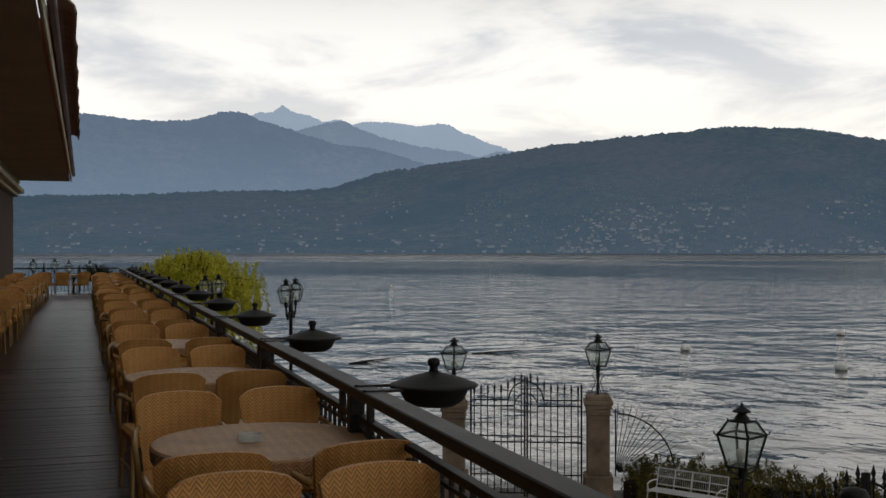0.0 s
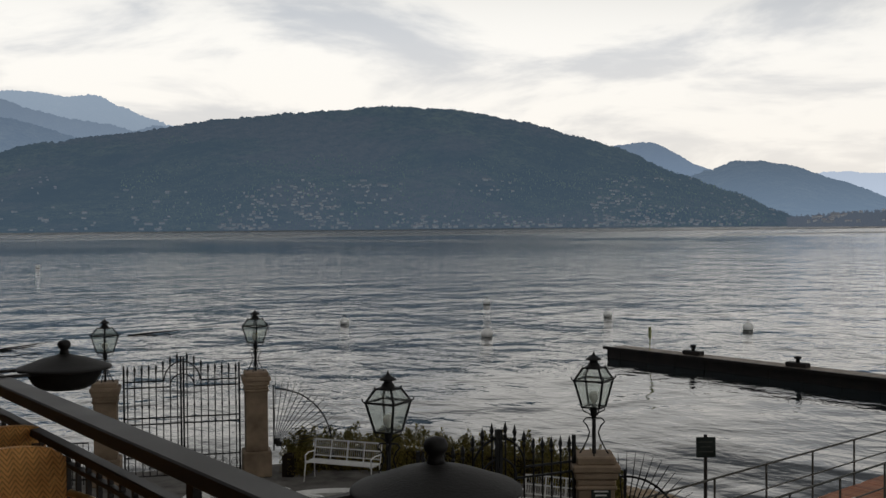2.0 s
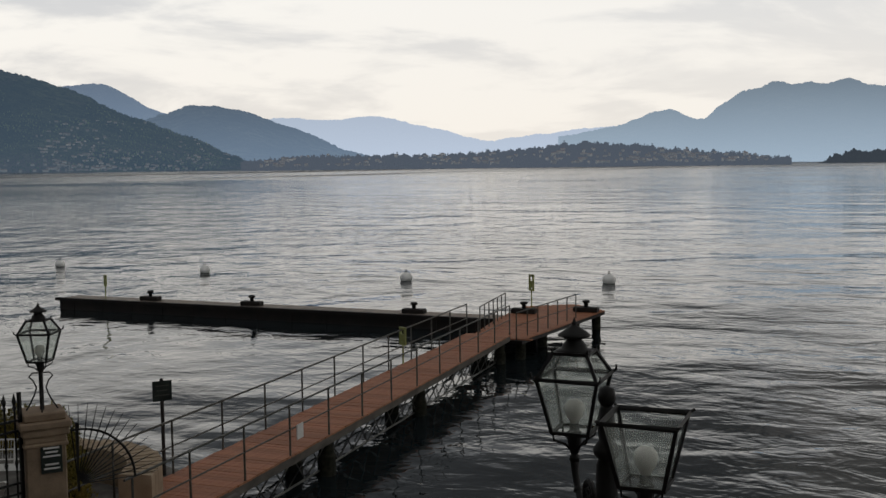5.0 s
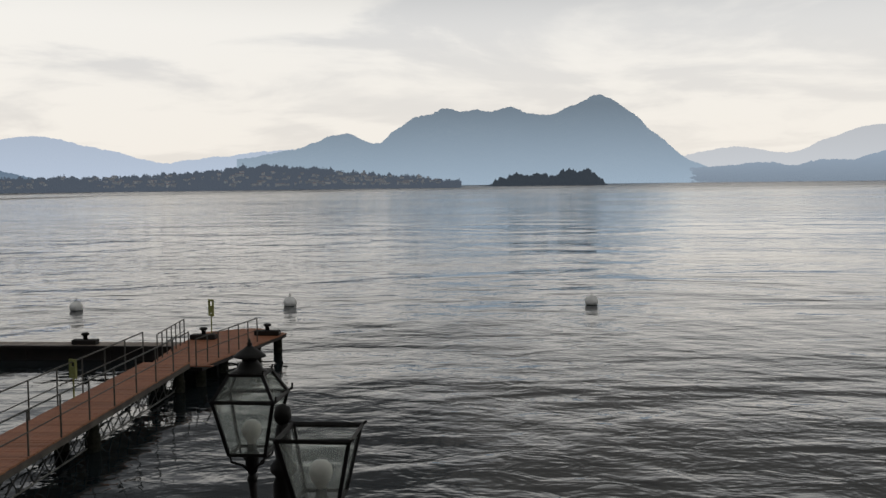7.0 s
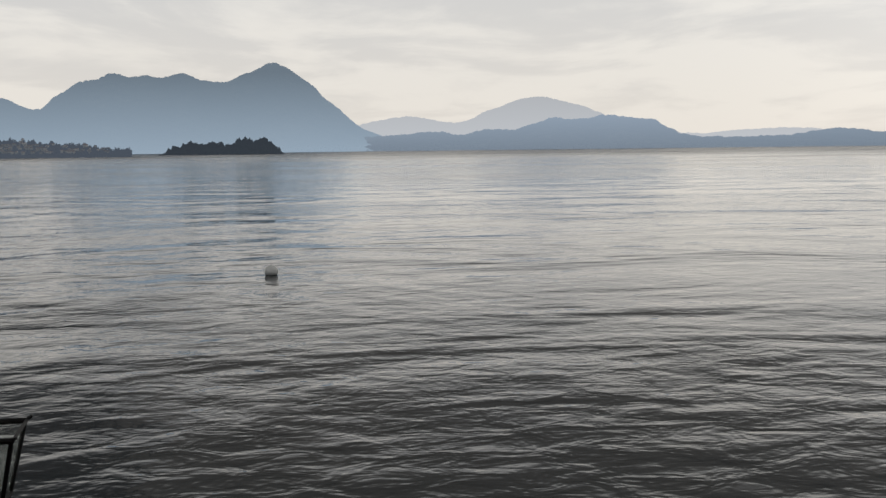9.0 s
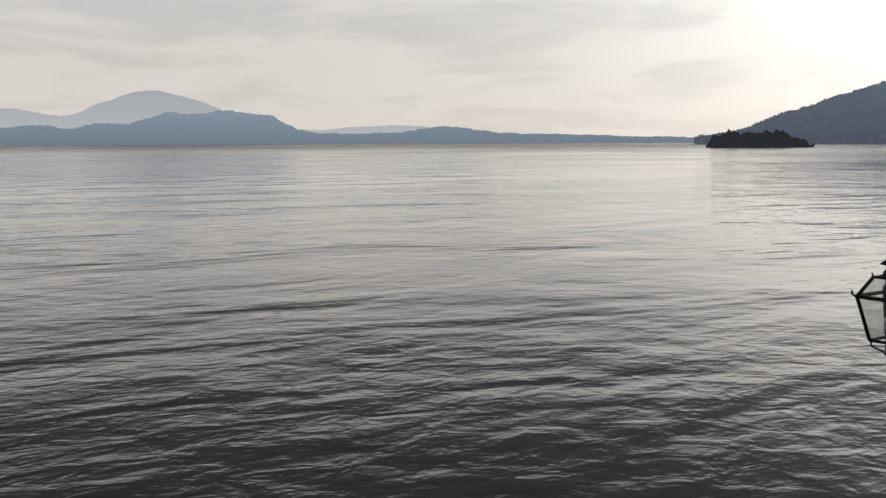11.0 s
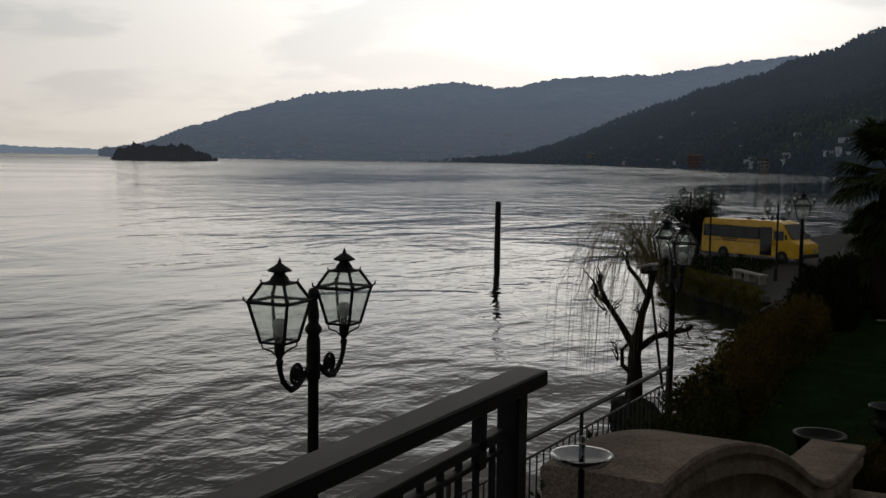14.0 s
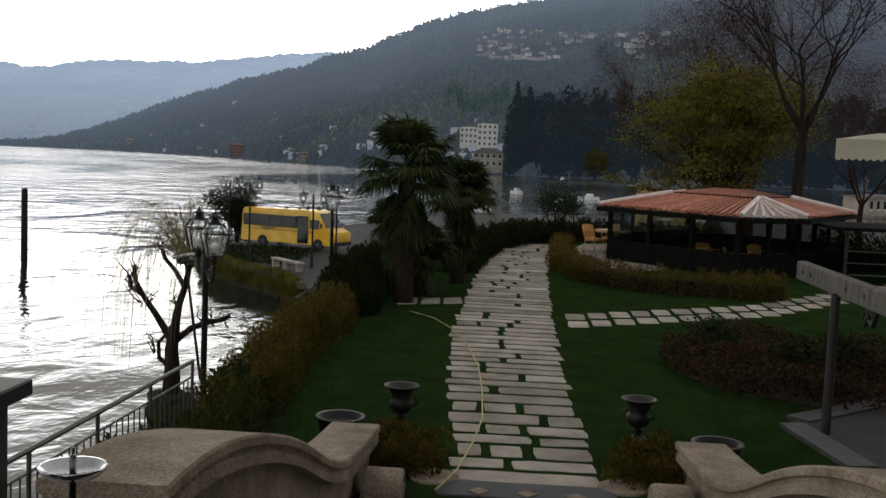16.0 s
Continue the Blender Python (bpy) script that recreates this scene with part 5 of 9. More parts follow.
copy_thing(table, Matrix.Translation((-0.35, 43.2, 0)))

ash = thing("glass_ashtray", "clear cut-glass ashtray on the woven table", "ashtray", Matrix.Translation((0.79, 5.31, 0.745)))
part("dish", lathe(bmesh.new(), [(0.05, 0.0), (0.062, 0.004), (0.064, 0.035), (0.056, 0.037), (0.05, 0.012), (0.0, 0.01)], 20), M["ashglass"], ash)


# ---- lanterns and lamp posts ----
def lantern(t, x, y, z, turn=0.0, roofed=True, scale=1.0):
    """A tapering four-sided lantern on thing t; z is the underside of its glass body. Height about 0.78 m with its finial."""
    m = Matrix.Translation((x, y, z)) @ Matrix.Rotation(radians(turn), 4, "Z") @ Matrix.Scale(scale, 4)
    b, w, hb, tw, ht = 0.12, 0.198, 0.36, 0.112, 0.52     # half widths and heights
    bm = bmesh.new()
    corners = [(1, 1), (-1, 1), (-1, -1), (1, -1)]

    cage = []

    def bar(p, q, r=0.015, name="cage_bar"):
        cage.append((name, tube(bmesh.new(), [m @ Vector(p), m @ Vector(q)], r * scale, 4)))

    rim_w = w + 0.006
    ring_pts = [m @ Vector((sx * rim_w, sy * rim_w, hb)) for sx, sy in corners + corners[:2]]
    tube(bm, ring_pts, 0.016 * scale, 4)

    for i, (sx, sy) in enumerate(corners):
        nx, ny = corners[(i + 1) % 4]
        bar((sx * b, sy * b, 0), (sx * w, sy * w, hb))
        bar((sx * b, sy * b, 0), (nx * b, ny * b, 0))
        bar((sx * w, sy * w, hb), (sx * (w + 0.028), sy * (w + 0.028), hb + 0.018), 0.009, "corner_spike")
        if roofed:
            bar((sx * (w + 0.026), sy * (w + 0.026), hb + 0.01), (sx * (w + 0.028), sy * (w + 0.028), hb + 0.05), 0.008, "corner_spike")
        if roofed:
            bar((sx * w, sy * w, hb), (sx * tw, sy * tw, ht))
            bar((sx * tw, sy * tw, ht), (nx * tw, ny * tw, ht), 0.013)
            bar((sx * tw, sy * tw, ht), (sx * (tw + 0.008), sy * (tw + 0.008), ht + 0.035), 0.007, "corner_spike")
        # curled feet under the body
        cage.append(("curled_foot", tube(bmesh.new(), [m @ Vector(p) for p in ((sx * b * 0.95, sy * b * 0.95, 0), (sx * b * 0.9, sy * b * 0.9, -0.05), (sx * 0.05, sy * 0.05, -0.085), (sx * 0.018, sy * 0.018, -0.13))], 0.008 * scale, 4)))
    body = part("lantern_body", bm, M["iron"], t, "black iron lantern cage" if roofed else "black iron lantern cage without its roof")
    for name, cb in cage:
        part(name, cb, M["iron"], body)
    bm = bmesh.new()
    lathe(bm, [(0.028, -0.15), (0.045, -0.1), (0.048, -0.01), (0.034, 0.0), (0.03, 0.05)], 12)
    bmesh.ops.transform(bm, matrix=m, verts=bm.verts)
    part("socket", bm, M["iron"], body)
    bm = bmesh.new()
    lathe(bm, [(0.028, 0.04), (0.032, 0.065), (0.056, 0.095), (0.069, 0.14), (0.062, 0.175), (0.038, 0.202), (0.003, 0.21)], 20)
    bmesh.ops.transform(bm, matrix=m, verts=bm.verts)
    part("bulb", bm, M["bulb"], body, "round milk-glass bulb", smooth=True)
    panes = [((b, 0.004), (w, hb - 0.004))]
    if roofed:
        panes.append(((w, hb + 0.006), (tw, ht - 0.004)))
    for (r0, z0), (r1, z1) in panes:
        for i, (sx, sy) in enumerate(corners):
            nx, ny = corners[(i + 1) % 4]
            bm = bmesh.new()
            quad = [bm.verts.new(m @ Vector((px * r * 0.985, py * r * 0.985, zz))) for px, py, r, zz in ((sx, sy, r0, z0), (nx, ny, r0, z0), (nx, ny, r1, z1), (sx, sy, r1, z1))]
            face = bm.faces.new(quad)
            bmesh.ops.solidify(bm, geom=[face], thickness=0.003)
            pane = part("glass_pane", bm, M["glass"], body)
            pane.visible_shadow = False
    if roofed:
        bm = lathe(bmesh.new(), [(0.118, ht + 0.003), (0.12, ht + 0.01), (0.086, ht + 0.022), (0.076, ht + 0.05), (0.054, ht + 0.074), (0.05, ht + 0.09), (0.07, ht + 0.095), (0.106, ht + 0.104), (0.108, ht + 0.112),
                                  (0.085, ht + 0.13), (0.045, ht + 0.155), (0.024, ht + 0.172), (0.014, ht + 0.18), (0.02, ht + 0.19), (0.01, ht + 0.2), (0.004, ht + 0.225)], 20)
        bmesh.ops.transform(bm, matrix=m, verts=bm.verts)
        part("cap", bm, M["iron"], body, smooth=True)
    return body


def double_lamp(x, y, base, top, arm_turn, open_second=False, face=None, group="double lamp posts", label="black iron lamp post with two glass lanterns on scrolled arms"):
    """A lamp post with two lanterns; top is the height of the post's finial."""
    t = thing("street_lamp", label, "lamp post", Matrix.Translation((x, y, base)), group)
    h = top - base
    bm = lathe(bmesh.new(), [(0.13, 0), (0.13, 0.05), (0.1, 0.1), (0.085, 0.5), (0.095, 0.55), (0.06, 0.62), (0.05, 1.0), (0.046, h - 0.75), (0.06, h - 0.72), (0.058, h - 0.4),
                             (0.045, h - 0.36), (0.072, h - 0.33), (0.072, h - 0.3), (0.042, h - 0.26), (0.05, h - 0.2), (0.035, h - 0.08), (0.03, h - 0.07)], 14)
    part("post", bm, M["iron"], t, smooth=True)
    part("finial", lathe(bmesh.new(), [(0.03, h - 0.07), (0.045, h - 0.05), (0.05, h - 0.02), (0.04, h + 0.02), (0.012, h + 0.035)], 12), M["iron"], t, smooth=True)
    a = radians(arm_turn)
    ux, uy = math.cos(a), math.sin(a)
    for s in (-1, 1):
        curve = [(0.03, -0.60), (0.10, -0.645), (0.18, -0.71), (0.26, -0.75), (0.33, -0.755), (0.41, -0.725), (0.475, -0.665), (0.515, -0.59), (0.53, -0.52), (0.53, -0.45)]
        thick = [0.03, 0.024, 0.02, 0.021, 0.026, 0.022, 0.02, 0.022, 0.026, 0.02]
        bm = tube(bmesh.new(), [(s * ux * r, s * uy * r, h + z) for r, z in curve], thick, 8)
        for r, z, q in ((0.53, -0.5, 0.036), (0.47, -0.67, 0.03), (0.35, -0.755, 0.032), (0.13, -0.66, 0.032)):
            bmesh.ops.create_icosphere(bm, subdivisions=1, radius=q, matrix=Matrix.Translation((s * ux * r, s * uy * r, h + z)))
        arm_part = part("arm", bm, M["iron"], t, "scrolled iron arm", smooth=True)
        bm = bmesh.new()
        for r_out, wire in ((0.082, 0.015), (0.042, 0.011)):
            tube(bm, [(s * ux * (0.27 + r_out * math.cos(q)), s * uy * (0.27 + r_out * math.cos(q)), h - 0.645 + r_out * math.sin(q)) for q in [k * math.pi / 8 for k in range(17)]], wire, 6)
        for k in range(4):
            q = k * math.pi / 4 + 0.3
            tube(bm, [(s * ux * (0.27 + e * 0.08 * math.cos(q)), s * uy * (0.27 + e * 0.08 * math.cos(q)), h - 0.645 + e * 0.08 * math.sin(q)) for e in (-1, 1)], 0.01, 5)
        part("rosette", bm, M["iron"], arm_part, "round iron rosette in the scroll")
        lantern(t, s * ux * 0.53, s * uy * 0.53, h - 0.335, arm_turn if face is None else face, roofed=not (open_second and s == -1), scale=0.89)
    return t


def single_lamp(x, y, base, top, label="black iron lamp post with one glass lantern"):
    t = thing("street_lamp", label, "lamp post", Matrix.Translation((x, y, base)))
    h = top - base
    part("post", lathe(bmesh.new(), [(0.13, 0), (0.1, 0.1), (0.085, 0.5), (0.06, 0.62), (0.045, 1.0), (0.04, h - 0.2), (0.055, h - 0.15), (0.03, h - 0.1), (0.03, h + 0.1)], 12), M["iron"], t, smooth=True)
    lantern(t, 0, 0, h + 0.1, 10, scale=0.89)
    return t


double_lamp(5.52, 1.17, LOW, 0.47, 36, True, 2, label="black iron lamp post, one lantern missing its roof")
double_lamp(4.96, -7.53, LOW, 0.60, 95)
double_lamp(4.33, -16.1, LOW, 0.54, -61)
single_lamp(3.95, -25.2, LOW, 0.35)
double_lamp(5.15, 27.5, LOW, 0.66, 66)
double_lamp(3.72, 32.8, LOW, 0.66, 62)
double_lamp(-1.95, 59, LOW, 0.95, 10)
double_lamp(-0.2, 59, LOW, 0.85, 10)


def pillar_lamp(x, y, z):
    """One lantern on a splayed wrought-iron stem, standing on a gate pillar."""
    t = thing("pillar_lantern", "single glass lantern on a wrought-iron stem on a stone pillar", "lantern", Matrix.Translation((x, y, z)), "gate pillar lanterns")
    bm = tube(bmesh.new(), [(0, 0, 0), (0, 0, 0.58)], 0.028, 8)
    part("stem", bm, M["iron"], t)
    for k in range(4):
        a = k * math.pi / 2 + 0.78
        c, s = math.cos(a), math.sin(a)
        pts = [(0.2, 0.0), (0.15, 0.08), (0.09, 0.2), (0.06, 0.3), (0.1, 0.4), (0.15, 0.45), (0.11, 0.5), (0.03, 0.5)]
        part("scroll", tube(bmesh.new(), [(c * r, s * r, zz) for r, zz in pts], 0.011, 5), M["iron"], t, smooth=True)
    lantern(t, 0, 0, 0.66, 24, scale=1.06)
    return t


def gate_pillar(x, y, turn, top=-1.62):
    t = thing("gate_pillar", "weathered sandstone gate pillar with moulded cap", "pillar", Matrix.Translation((x, y, LOW)) @ Matrix.Rotation(radians(turn), 4, "Z"), "gate pillars")
    h = top - LOW
    part("plinth", box(bmesh.new(), 0, 0, 0.3, 0.66, 0.66, 0.6, bevel=0.03), M["sandstone"], t, "darker damp stone plinth")
    part("shaft", box(bmesh.new(), 0, 0, (h + 0.3) / 2, 0.51, 0.51, h - 0.9, bevel=0.015), M["sandstone"], t)
    bm = bmesh.new()
    for zz, w, hh in ((h - 0.43, 0.57, 0.06), (h - 0.36, 0.545, 0.08), (h - 0.26, 0.6, 0.1), (h - 0.16, 0.66, 0.1), (h - 0.055, 0.54, 0.11)):
        box(bm, 0, 0, zz, w, w, hh, bevel=0.018)
    part("cap", bm, M["sandstone"], t, "moulded stone cap")
    pillar_lamp(x, y, top)
    return t


def iron_gate(p, q, top, label):
    """A two-leaf gate between two points, with spearheads and an arched middle."""
    p, q = Vector((*p, 0)), Vector((*q, 0))
    run = (q - p)
    width = run.length
    ang = math.atan2(run.y, run.x)
    t = thing("iron_gate", label, "gate", Matrix.Translation((p.x, p.y, LOW)) @ Matrix.Rotation(ang, 4, "Z"), "lakeside gates")
    h = top - LOW
    n = 16
    leaf = [0.0, width / 2, width]
    for side in range(2):
        bm = bmesh.new()
        x0, x1 = leaf[side] + 0.03, leaf[side + 1] - 0.03
        for zz, off in ((0.12, 0.0), (0.55, 0.0), (h - 1.34, 0.0), (h - 1.2, 0.0), (h - 0.5, 0.24), (h - 0.36, 0.38)):
            # the two upper rails stop at the arches
            a, b = (x0, x1 - off) if side == 0 else (x0 + off, x1)
            box(bm, (a + b) / 2, 0, zz, b - a, 0.024, 0.03)
        for xx, tall in ((x0, h - 0.02 if side == 0 else h + 0.16), (x1, h + 0.16 if side == 0 else h - 0.02)):
            box(bm, xx, 0, tall / 2 + 0.03, 0.042, 0.042, tall)
        # bottom scrolls
        for k in range(5):
            cx = x0 + (k + 0.5) * (x1 - x0) / 5
            for s in (-1, 1):
                tube(bm, [(cx + s * (0.11 - 0.007 * j) * math.cos(j * 0.55), 0, 0.34 + (0.13 - 0.009 * j) * math.sin(j * 0.55 * s)) for j in range(11)], 0.008, 4)
        # quarter arches beside the meeting stile
        mid = leaf[1]
        s = -1 if side == 0 else 1
        for r, rise in ((0.4, h - 0.36), (0.27, h - 0.5)):
            tube(bm, [(mid + s * r * math.cos(a), 0, rise + r * 1.08 * math.sin(a)) for a in [k * math.pi / 20 for k in range(11)]], 0.016, 5)
        fr = part("leaf", bm, M["iron"], t, "wrought-iron gate leaf with scrolls and quarter arches")
        for k in range(n // 2):
            xx = x0 + (k + 0.5) * (x1 - x0) / (n // 2)
            dist = abs(xx - mid)
            hh = h - 0.06 + 0.24 * max(0.0, 1 - (dist / 0.52) ** 2) + 0.06 * max(0, 1 - dist / 1.2)
            b = tube(bmesh.new(), [(xx, 0, 0.12), (xx, 0, hh - 0.12)], 0.014, 5)
            lathe(b, [(0.014, hh - 0.17), (0.032, hh - 0.13), (0.016, hh - 0.1), (0.034, hh - 0.05), (0.001, hh + 0.07)], 5, at=(xx, 0, 0))
            lathe(b, [(0.014, h - 0.98), (0.027, h - 0.93), (0.014, h - 0.88)], 5, at=(xx, 0, 0))
            part("spear_bar", b, M["iron"], fr)
    return t


def spike_fan(x, y, z, turn, r, label, a0=0, a1=90, n=15, out=0.26):
    """A quarter wheel of spikes that stops climbers beside a gate pillar."""
    t = thing("spike_fan", label, "iron fan", Matrix.Translation((x, y, z)) @ Matrix.Rotation(radians(turn), 4, "Z"), "climbing guards")
    part("rim", tube(bmesh.new(), [(r * math.cos(radians(a)), 0, r * math.sin(radians(a))) for a in np.linspace(a0, a1, 16)], 0.018, 6), M["iron"], t)
    for a in np.linspace(a0, a1, n):
        c, s = math.cos(radians(a)), math.sin(radians(a))
        part("spike", tube(bmesh.new(), [(0.05 * c, 0, 0.05 * s), (r * c, 0, r * s), ((r + out) * c, 0, (r + out) * s + 0.04)], [0.009, 0.009, 0.003], 5), M["iron"], t)
    part("stay", box(bmesh.new(), 0, 0, r / 2, 0.03, 0.03, r + 0.2), M["iron"], t)
    return t


gate_pillar(8.24, 23.40, -23, -1.77)
gate_pillar(11.31, 22.06, -23, -1.66)
iron_gate((8.58, 23.26), (10.99, 22.20), -1.45, "closed two-leaf wrought-iron lakeside gate with spearheads")
spike_fan(11.68, 21.9, -3.45, -23, 1.35, "quarter wheel of iron spikes beside the gate pillar", 0, 88, 16)
gate_pillar(7.60, 11.02, -38, -1.6)
gate_pillar(10.64, 10.36, -38, -1.53)
iron_gate((7.98, 10.95), (10.36, 10.44), -1.25, "wrought-iron garden gate with arched middle")
spike_fan(10.98, 10.1, -2.62, -38, 0.76, "quarter wheel of curved iron spikes beside a pillar", 0, 95, 15, 0.32)
# dark slate notice on the pillar, its writing too small to read
notice = thing("notice_plate", "dark slate notice plate with rows of pale writing", "sign", Matrix.Translation((10.64, 10.36, 0)) @ Matrix.Rotation(radians(-38), 4, "Z"))
part("plate", box(bmesh.new(), 0.06, -0.27, -2.14, 0.27, 0.02, 0.4, bevel=0.004), M["sign"], notice)
for k, w in enumerate((0.2, 0.16, 0.22, 0.0, 0.17, 0.2)):
    if w:
        part("line_of_writing", box(bmesh.new(), 0.06, -0.282, -2.0 - k * 0.055, w, 0.004, 0.022), M["white"], notice)


# ---- pier, pontoon, buoys ----
pier = thing("pier", "red-brown boarded gangway pier with galvanised rails on piles", "pier")
PA, PB = Vector((12.2, 11.2, -3.98)), Vector((33.2, 12.95, -4.1))       # deck centre line, shore to bend
PC = Vector((44.2, 13.3, -4.3))                                         # along the outer arm
HALF = 0.78


def pier_span(a, b, half, boards, name_board):
    d = (b - a)
    run = d.length
    side = Vector((-d.y, d.x, 0)).normalized()
    ang = math.atan2(d.y, d.x)
    tilt = -math.asin(d.z / run)
    base = Matrix.Translation(a) @ Matrix.Rotation(ang, 4, "Z") @ Matrix.Rotation(tilt, 4, "Y")
    step = run / boards
    bm = box(bmesh.new(), 0, 0, -0.02, step * 0.94, 2 * half, 0.04)
    first = mesh_object(name_board, bm, M["tan_deck"])
    first.parent, first.matrix_basis = pier, base @ Matrix.Translation((step / 2, 0, 0))
    for i in range(1, boards):
        piece(name_board, first.data, pier, base @ Matrix.Translation((step * (i + 0.5), random.uniform(-0.01, 0.01), random.uniform(-0.004, 0.004))))
    for s in (-1, 1):
        part("side_beam", box(bmesh.new(), run / 2, s * (half - 0.03), -0.12, run, 0.07, 0.16, m=base), M["timber"], pier)
    return base, run


base1, run1 = pier_span(PA, PB, HALF, 124, "deck_board")
for s in (-1, 1):
    rail_pts = [base1 @ Vector((run1 * k / 12, s * (HALF - 0.02), 1.0)) for k in range(13)]
    part("top_rail", tube(bmesh.new(), [p + Vector((0, 0, 0.0)) for p in rail_pts], 0.022, 6), M["galv"], pier)
    part("middle_rail", tube(bmesh.new(), [p - Vector((0, 0, 0.48)) for p in rail_pts], 0.016, 6), M["galv"], pier)
    for k in range(13):
        foot = base1 @ Vector((run1 * k / 12 if k else 0.2, s * (HALF - 0.02), -0.2))
        part("rail_post", tube(bmesh.new(), [foot, foot + Vector((0, 0, 1.22))], 0.022, 6), M["galv"], pier)
# lattice under the walkway
for s in (-1, 1):
    lo = [base1 @ Vector((run1 * k / 26, s * 0.45, -0.85)) for k in range(4, 27)]
    hi = [base1 @ Vector((run1 * k / 26, s * 0.6, -0.18)) for k in range(4, 27)]
    part("bottom_chord", tube(bmesh.new(), [lo[0], lo[-1]], 0.025, 5), M["galv"], pier)
    for k in range(len(lo) - 1):
        part("lattice_bar", tube(bmesh.new(), [lo[k], hi[k + 1]], 0.016, 4), M["galv"], pier)
        part("lattice_bar", tube(bmesh.new(), [hi[k], lo[k + 1]], 0.016, 4), M["galv"], pier)
for q in (0.35, 0.62, 0.98):
    c = PA.lerp(PB, q)
    for s in (-0.9, 0.5):
        part("round_post", lathe(bmesh.new(), [(0.2, WATER - 1.5), (0.2, c.z - 0.55), (0.17, c.z - 0.5), (0.16, c.z - 0.14)], 14, at=(c.x, c.y + s * 0.6, 0)), M["slime"], pier, "dark weathered round pile")
small = base1 @ Matrix.Translation((5.6, -HALF - 0.03, 0.42))
part("small_plate", box(bmesh.new(), 0, 0, 0, 0.26, 0.02, 0.3, m=small), M["white"], pier, "small white plate on the rail")

# fixed outer arm and floating pontoon
pontoon = thing("floating_pontoon", "long black-sided floating pontoon with red-brown deck", "pontoon")
PL, PR = Vector((38.4, 37.0, 0)), Vector((38.9, 13.2, 0))
d = (PR - PL).normalized()
ang = math.atan2(d.y, d.x)
length = (PR - PL).length
base2 = Matrix.Translation((PL.x, PL.y, WATER)) @ Matrix.Rotation(ang, 4, "Z")
part("hull", box(bmesh.new(), length / 2, 0.5, 0.12, length, 1.3, 0.7, m=base2, bevel=0.03), M["tarred"], pontoon, "tarred black timber side")
part("fender_beam", box(bmesh.new(), length / 2, -0.2, 0.5, length + 0.3, 0.16, 0.14, m=base2), M["tarred"], pontoon)
n_boards = 90
bm = box(bmesh.new(), 0, 0, 0, length / n_boards * 0.95, 1.25, 0.04)
first = mesh_object("deck_board", bm, M["grey_boards"])
first.parent, first.matrix_basis = pontoon, base2 @ Matrix.Translation((0.13, 0.5, 0.5))
for i in range(1, n_boards):
    piece("deck_board", first.data, pontoon, base2 @ Matrix.Translation((length / n_boards * (i + 0.5), 0.5, 0.5 + random.uniform(-0.004, 0.004))))
for k in range(14):
    part("side_plank", box(bmesh.new(), (k + 0.5) * length / 14, -0.155, 0.16, 0.12, 0.03, 0.6, m=base2), M["tarred"], pontoon)

arm = thing("landing_stage", "red-brown boarded landing stage on dark piles at the pier head", "jetty")
base3 = Matrix.Translation((33.4, 12.0, 0))
head = [(0.0, -0.2), (7.8, -0.9), (9.3, 0.8), (8.0, 2.6), (4.2, 2.4), (0.0, 1.7)]
bm = slab(bmesh.new(), head, -4.42, -4.3)
bmesh.ops.transform(bm, matrix=base3, verts=bm.verts)
part("platform", bm, M["tarred"], arm, "dark platform frame")
bm = box(bmesh.new(), 0, 0, 0, 0.17, 2.6, 0.035)
first = mesh_object("deck_board", bm, M["tan_deck"])
first.parent, first.matrix_basis = arm, base3 @ Matrix.Translation((0.2, 0.8, -4.28))
for i in range(1, 50):
    xx = 0.2 + i * 0.185
    lo, hi = (-0.2 - 0.09 * xx) if xx < 7.8 else (-0.9 + 1.13 * (xx - 7.8)), (1.7 + 0.16 * xx if xx < 4.2 else 2.4 + 0.05 * (xx - 4.2)) if xx < 8.0 else 2.6 - 1.38 * (xx - 8.0)
    if hi - lo < 0.15:
        continue
    piece("deck_board", first.data, arm, base3 @ Matrix.Translation((xx, (lo + hi) / 2, -4.28)) @ Matrix.Diagonal((1, (hi - lo) / 2.6, 1, 1)))
for px, py in ((0.4, 0.0), (0.4, 1.4), (3.0, 0.1), (5.4, -0.4), (7.6, -0.6), (8.9, 0.9), (7.8, 2.2)):
    part("round_post", lathe(bmesh.new(), [(0.18, WATER - 1.5), (0.18, -4.4)], 12, at=(33.4 + px, 12.0 + py, 0)), M["slime"], arm)
for off, x0, x1 in ((0.0, 0.0, 5.4), (1.6, 1.0, 5.0)):
    pts = [(33.4 + x0, 12.0 + off - 0.1 * x0 * (off < 1), -4.3)]
    line = [Vector((33.4 + x0 + (x1 - x0) * k / 6, 12.0 + off + (-0.08 if off < 1 else 0.14) * (x0 + (x1 - x0) * k / 6), -4.3)) for k in range(7)]
    part("top_rail", tube(bmesh.new(), [p + Vector((0, 0, 0.95)) for p in line], 0.022, 6), M["galv"], arm)
    part("middle_rail", tube(bmesh.new(), [p + Vector((0, 0, 0.5)) for p in line], 0.016, 6), M["galv"], arm)
    for p in line:
        part("rail_post", tube(bmesh.new(), [p, p + Vector((0, 0, 0.95))], 0.022, 6), M["galv"], arm)


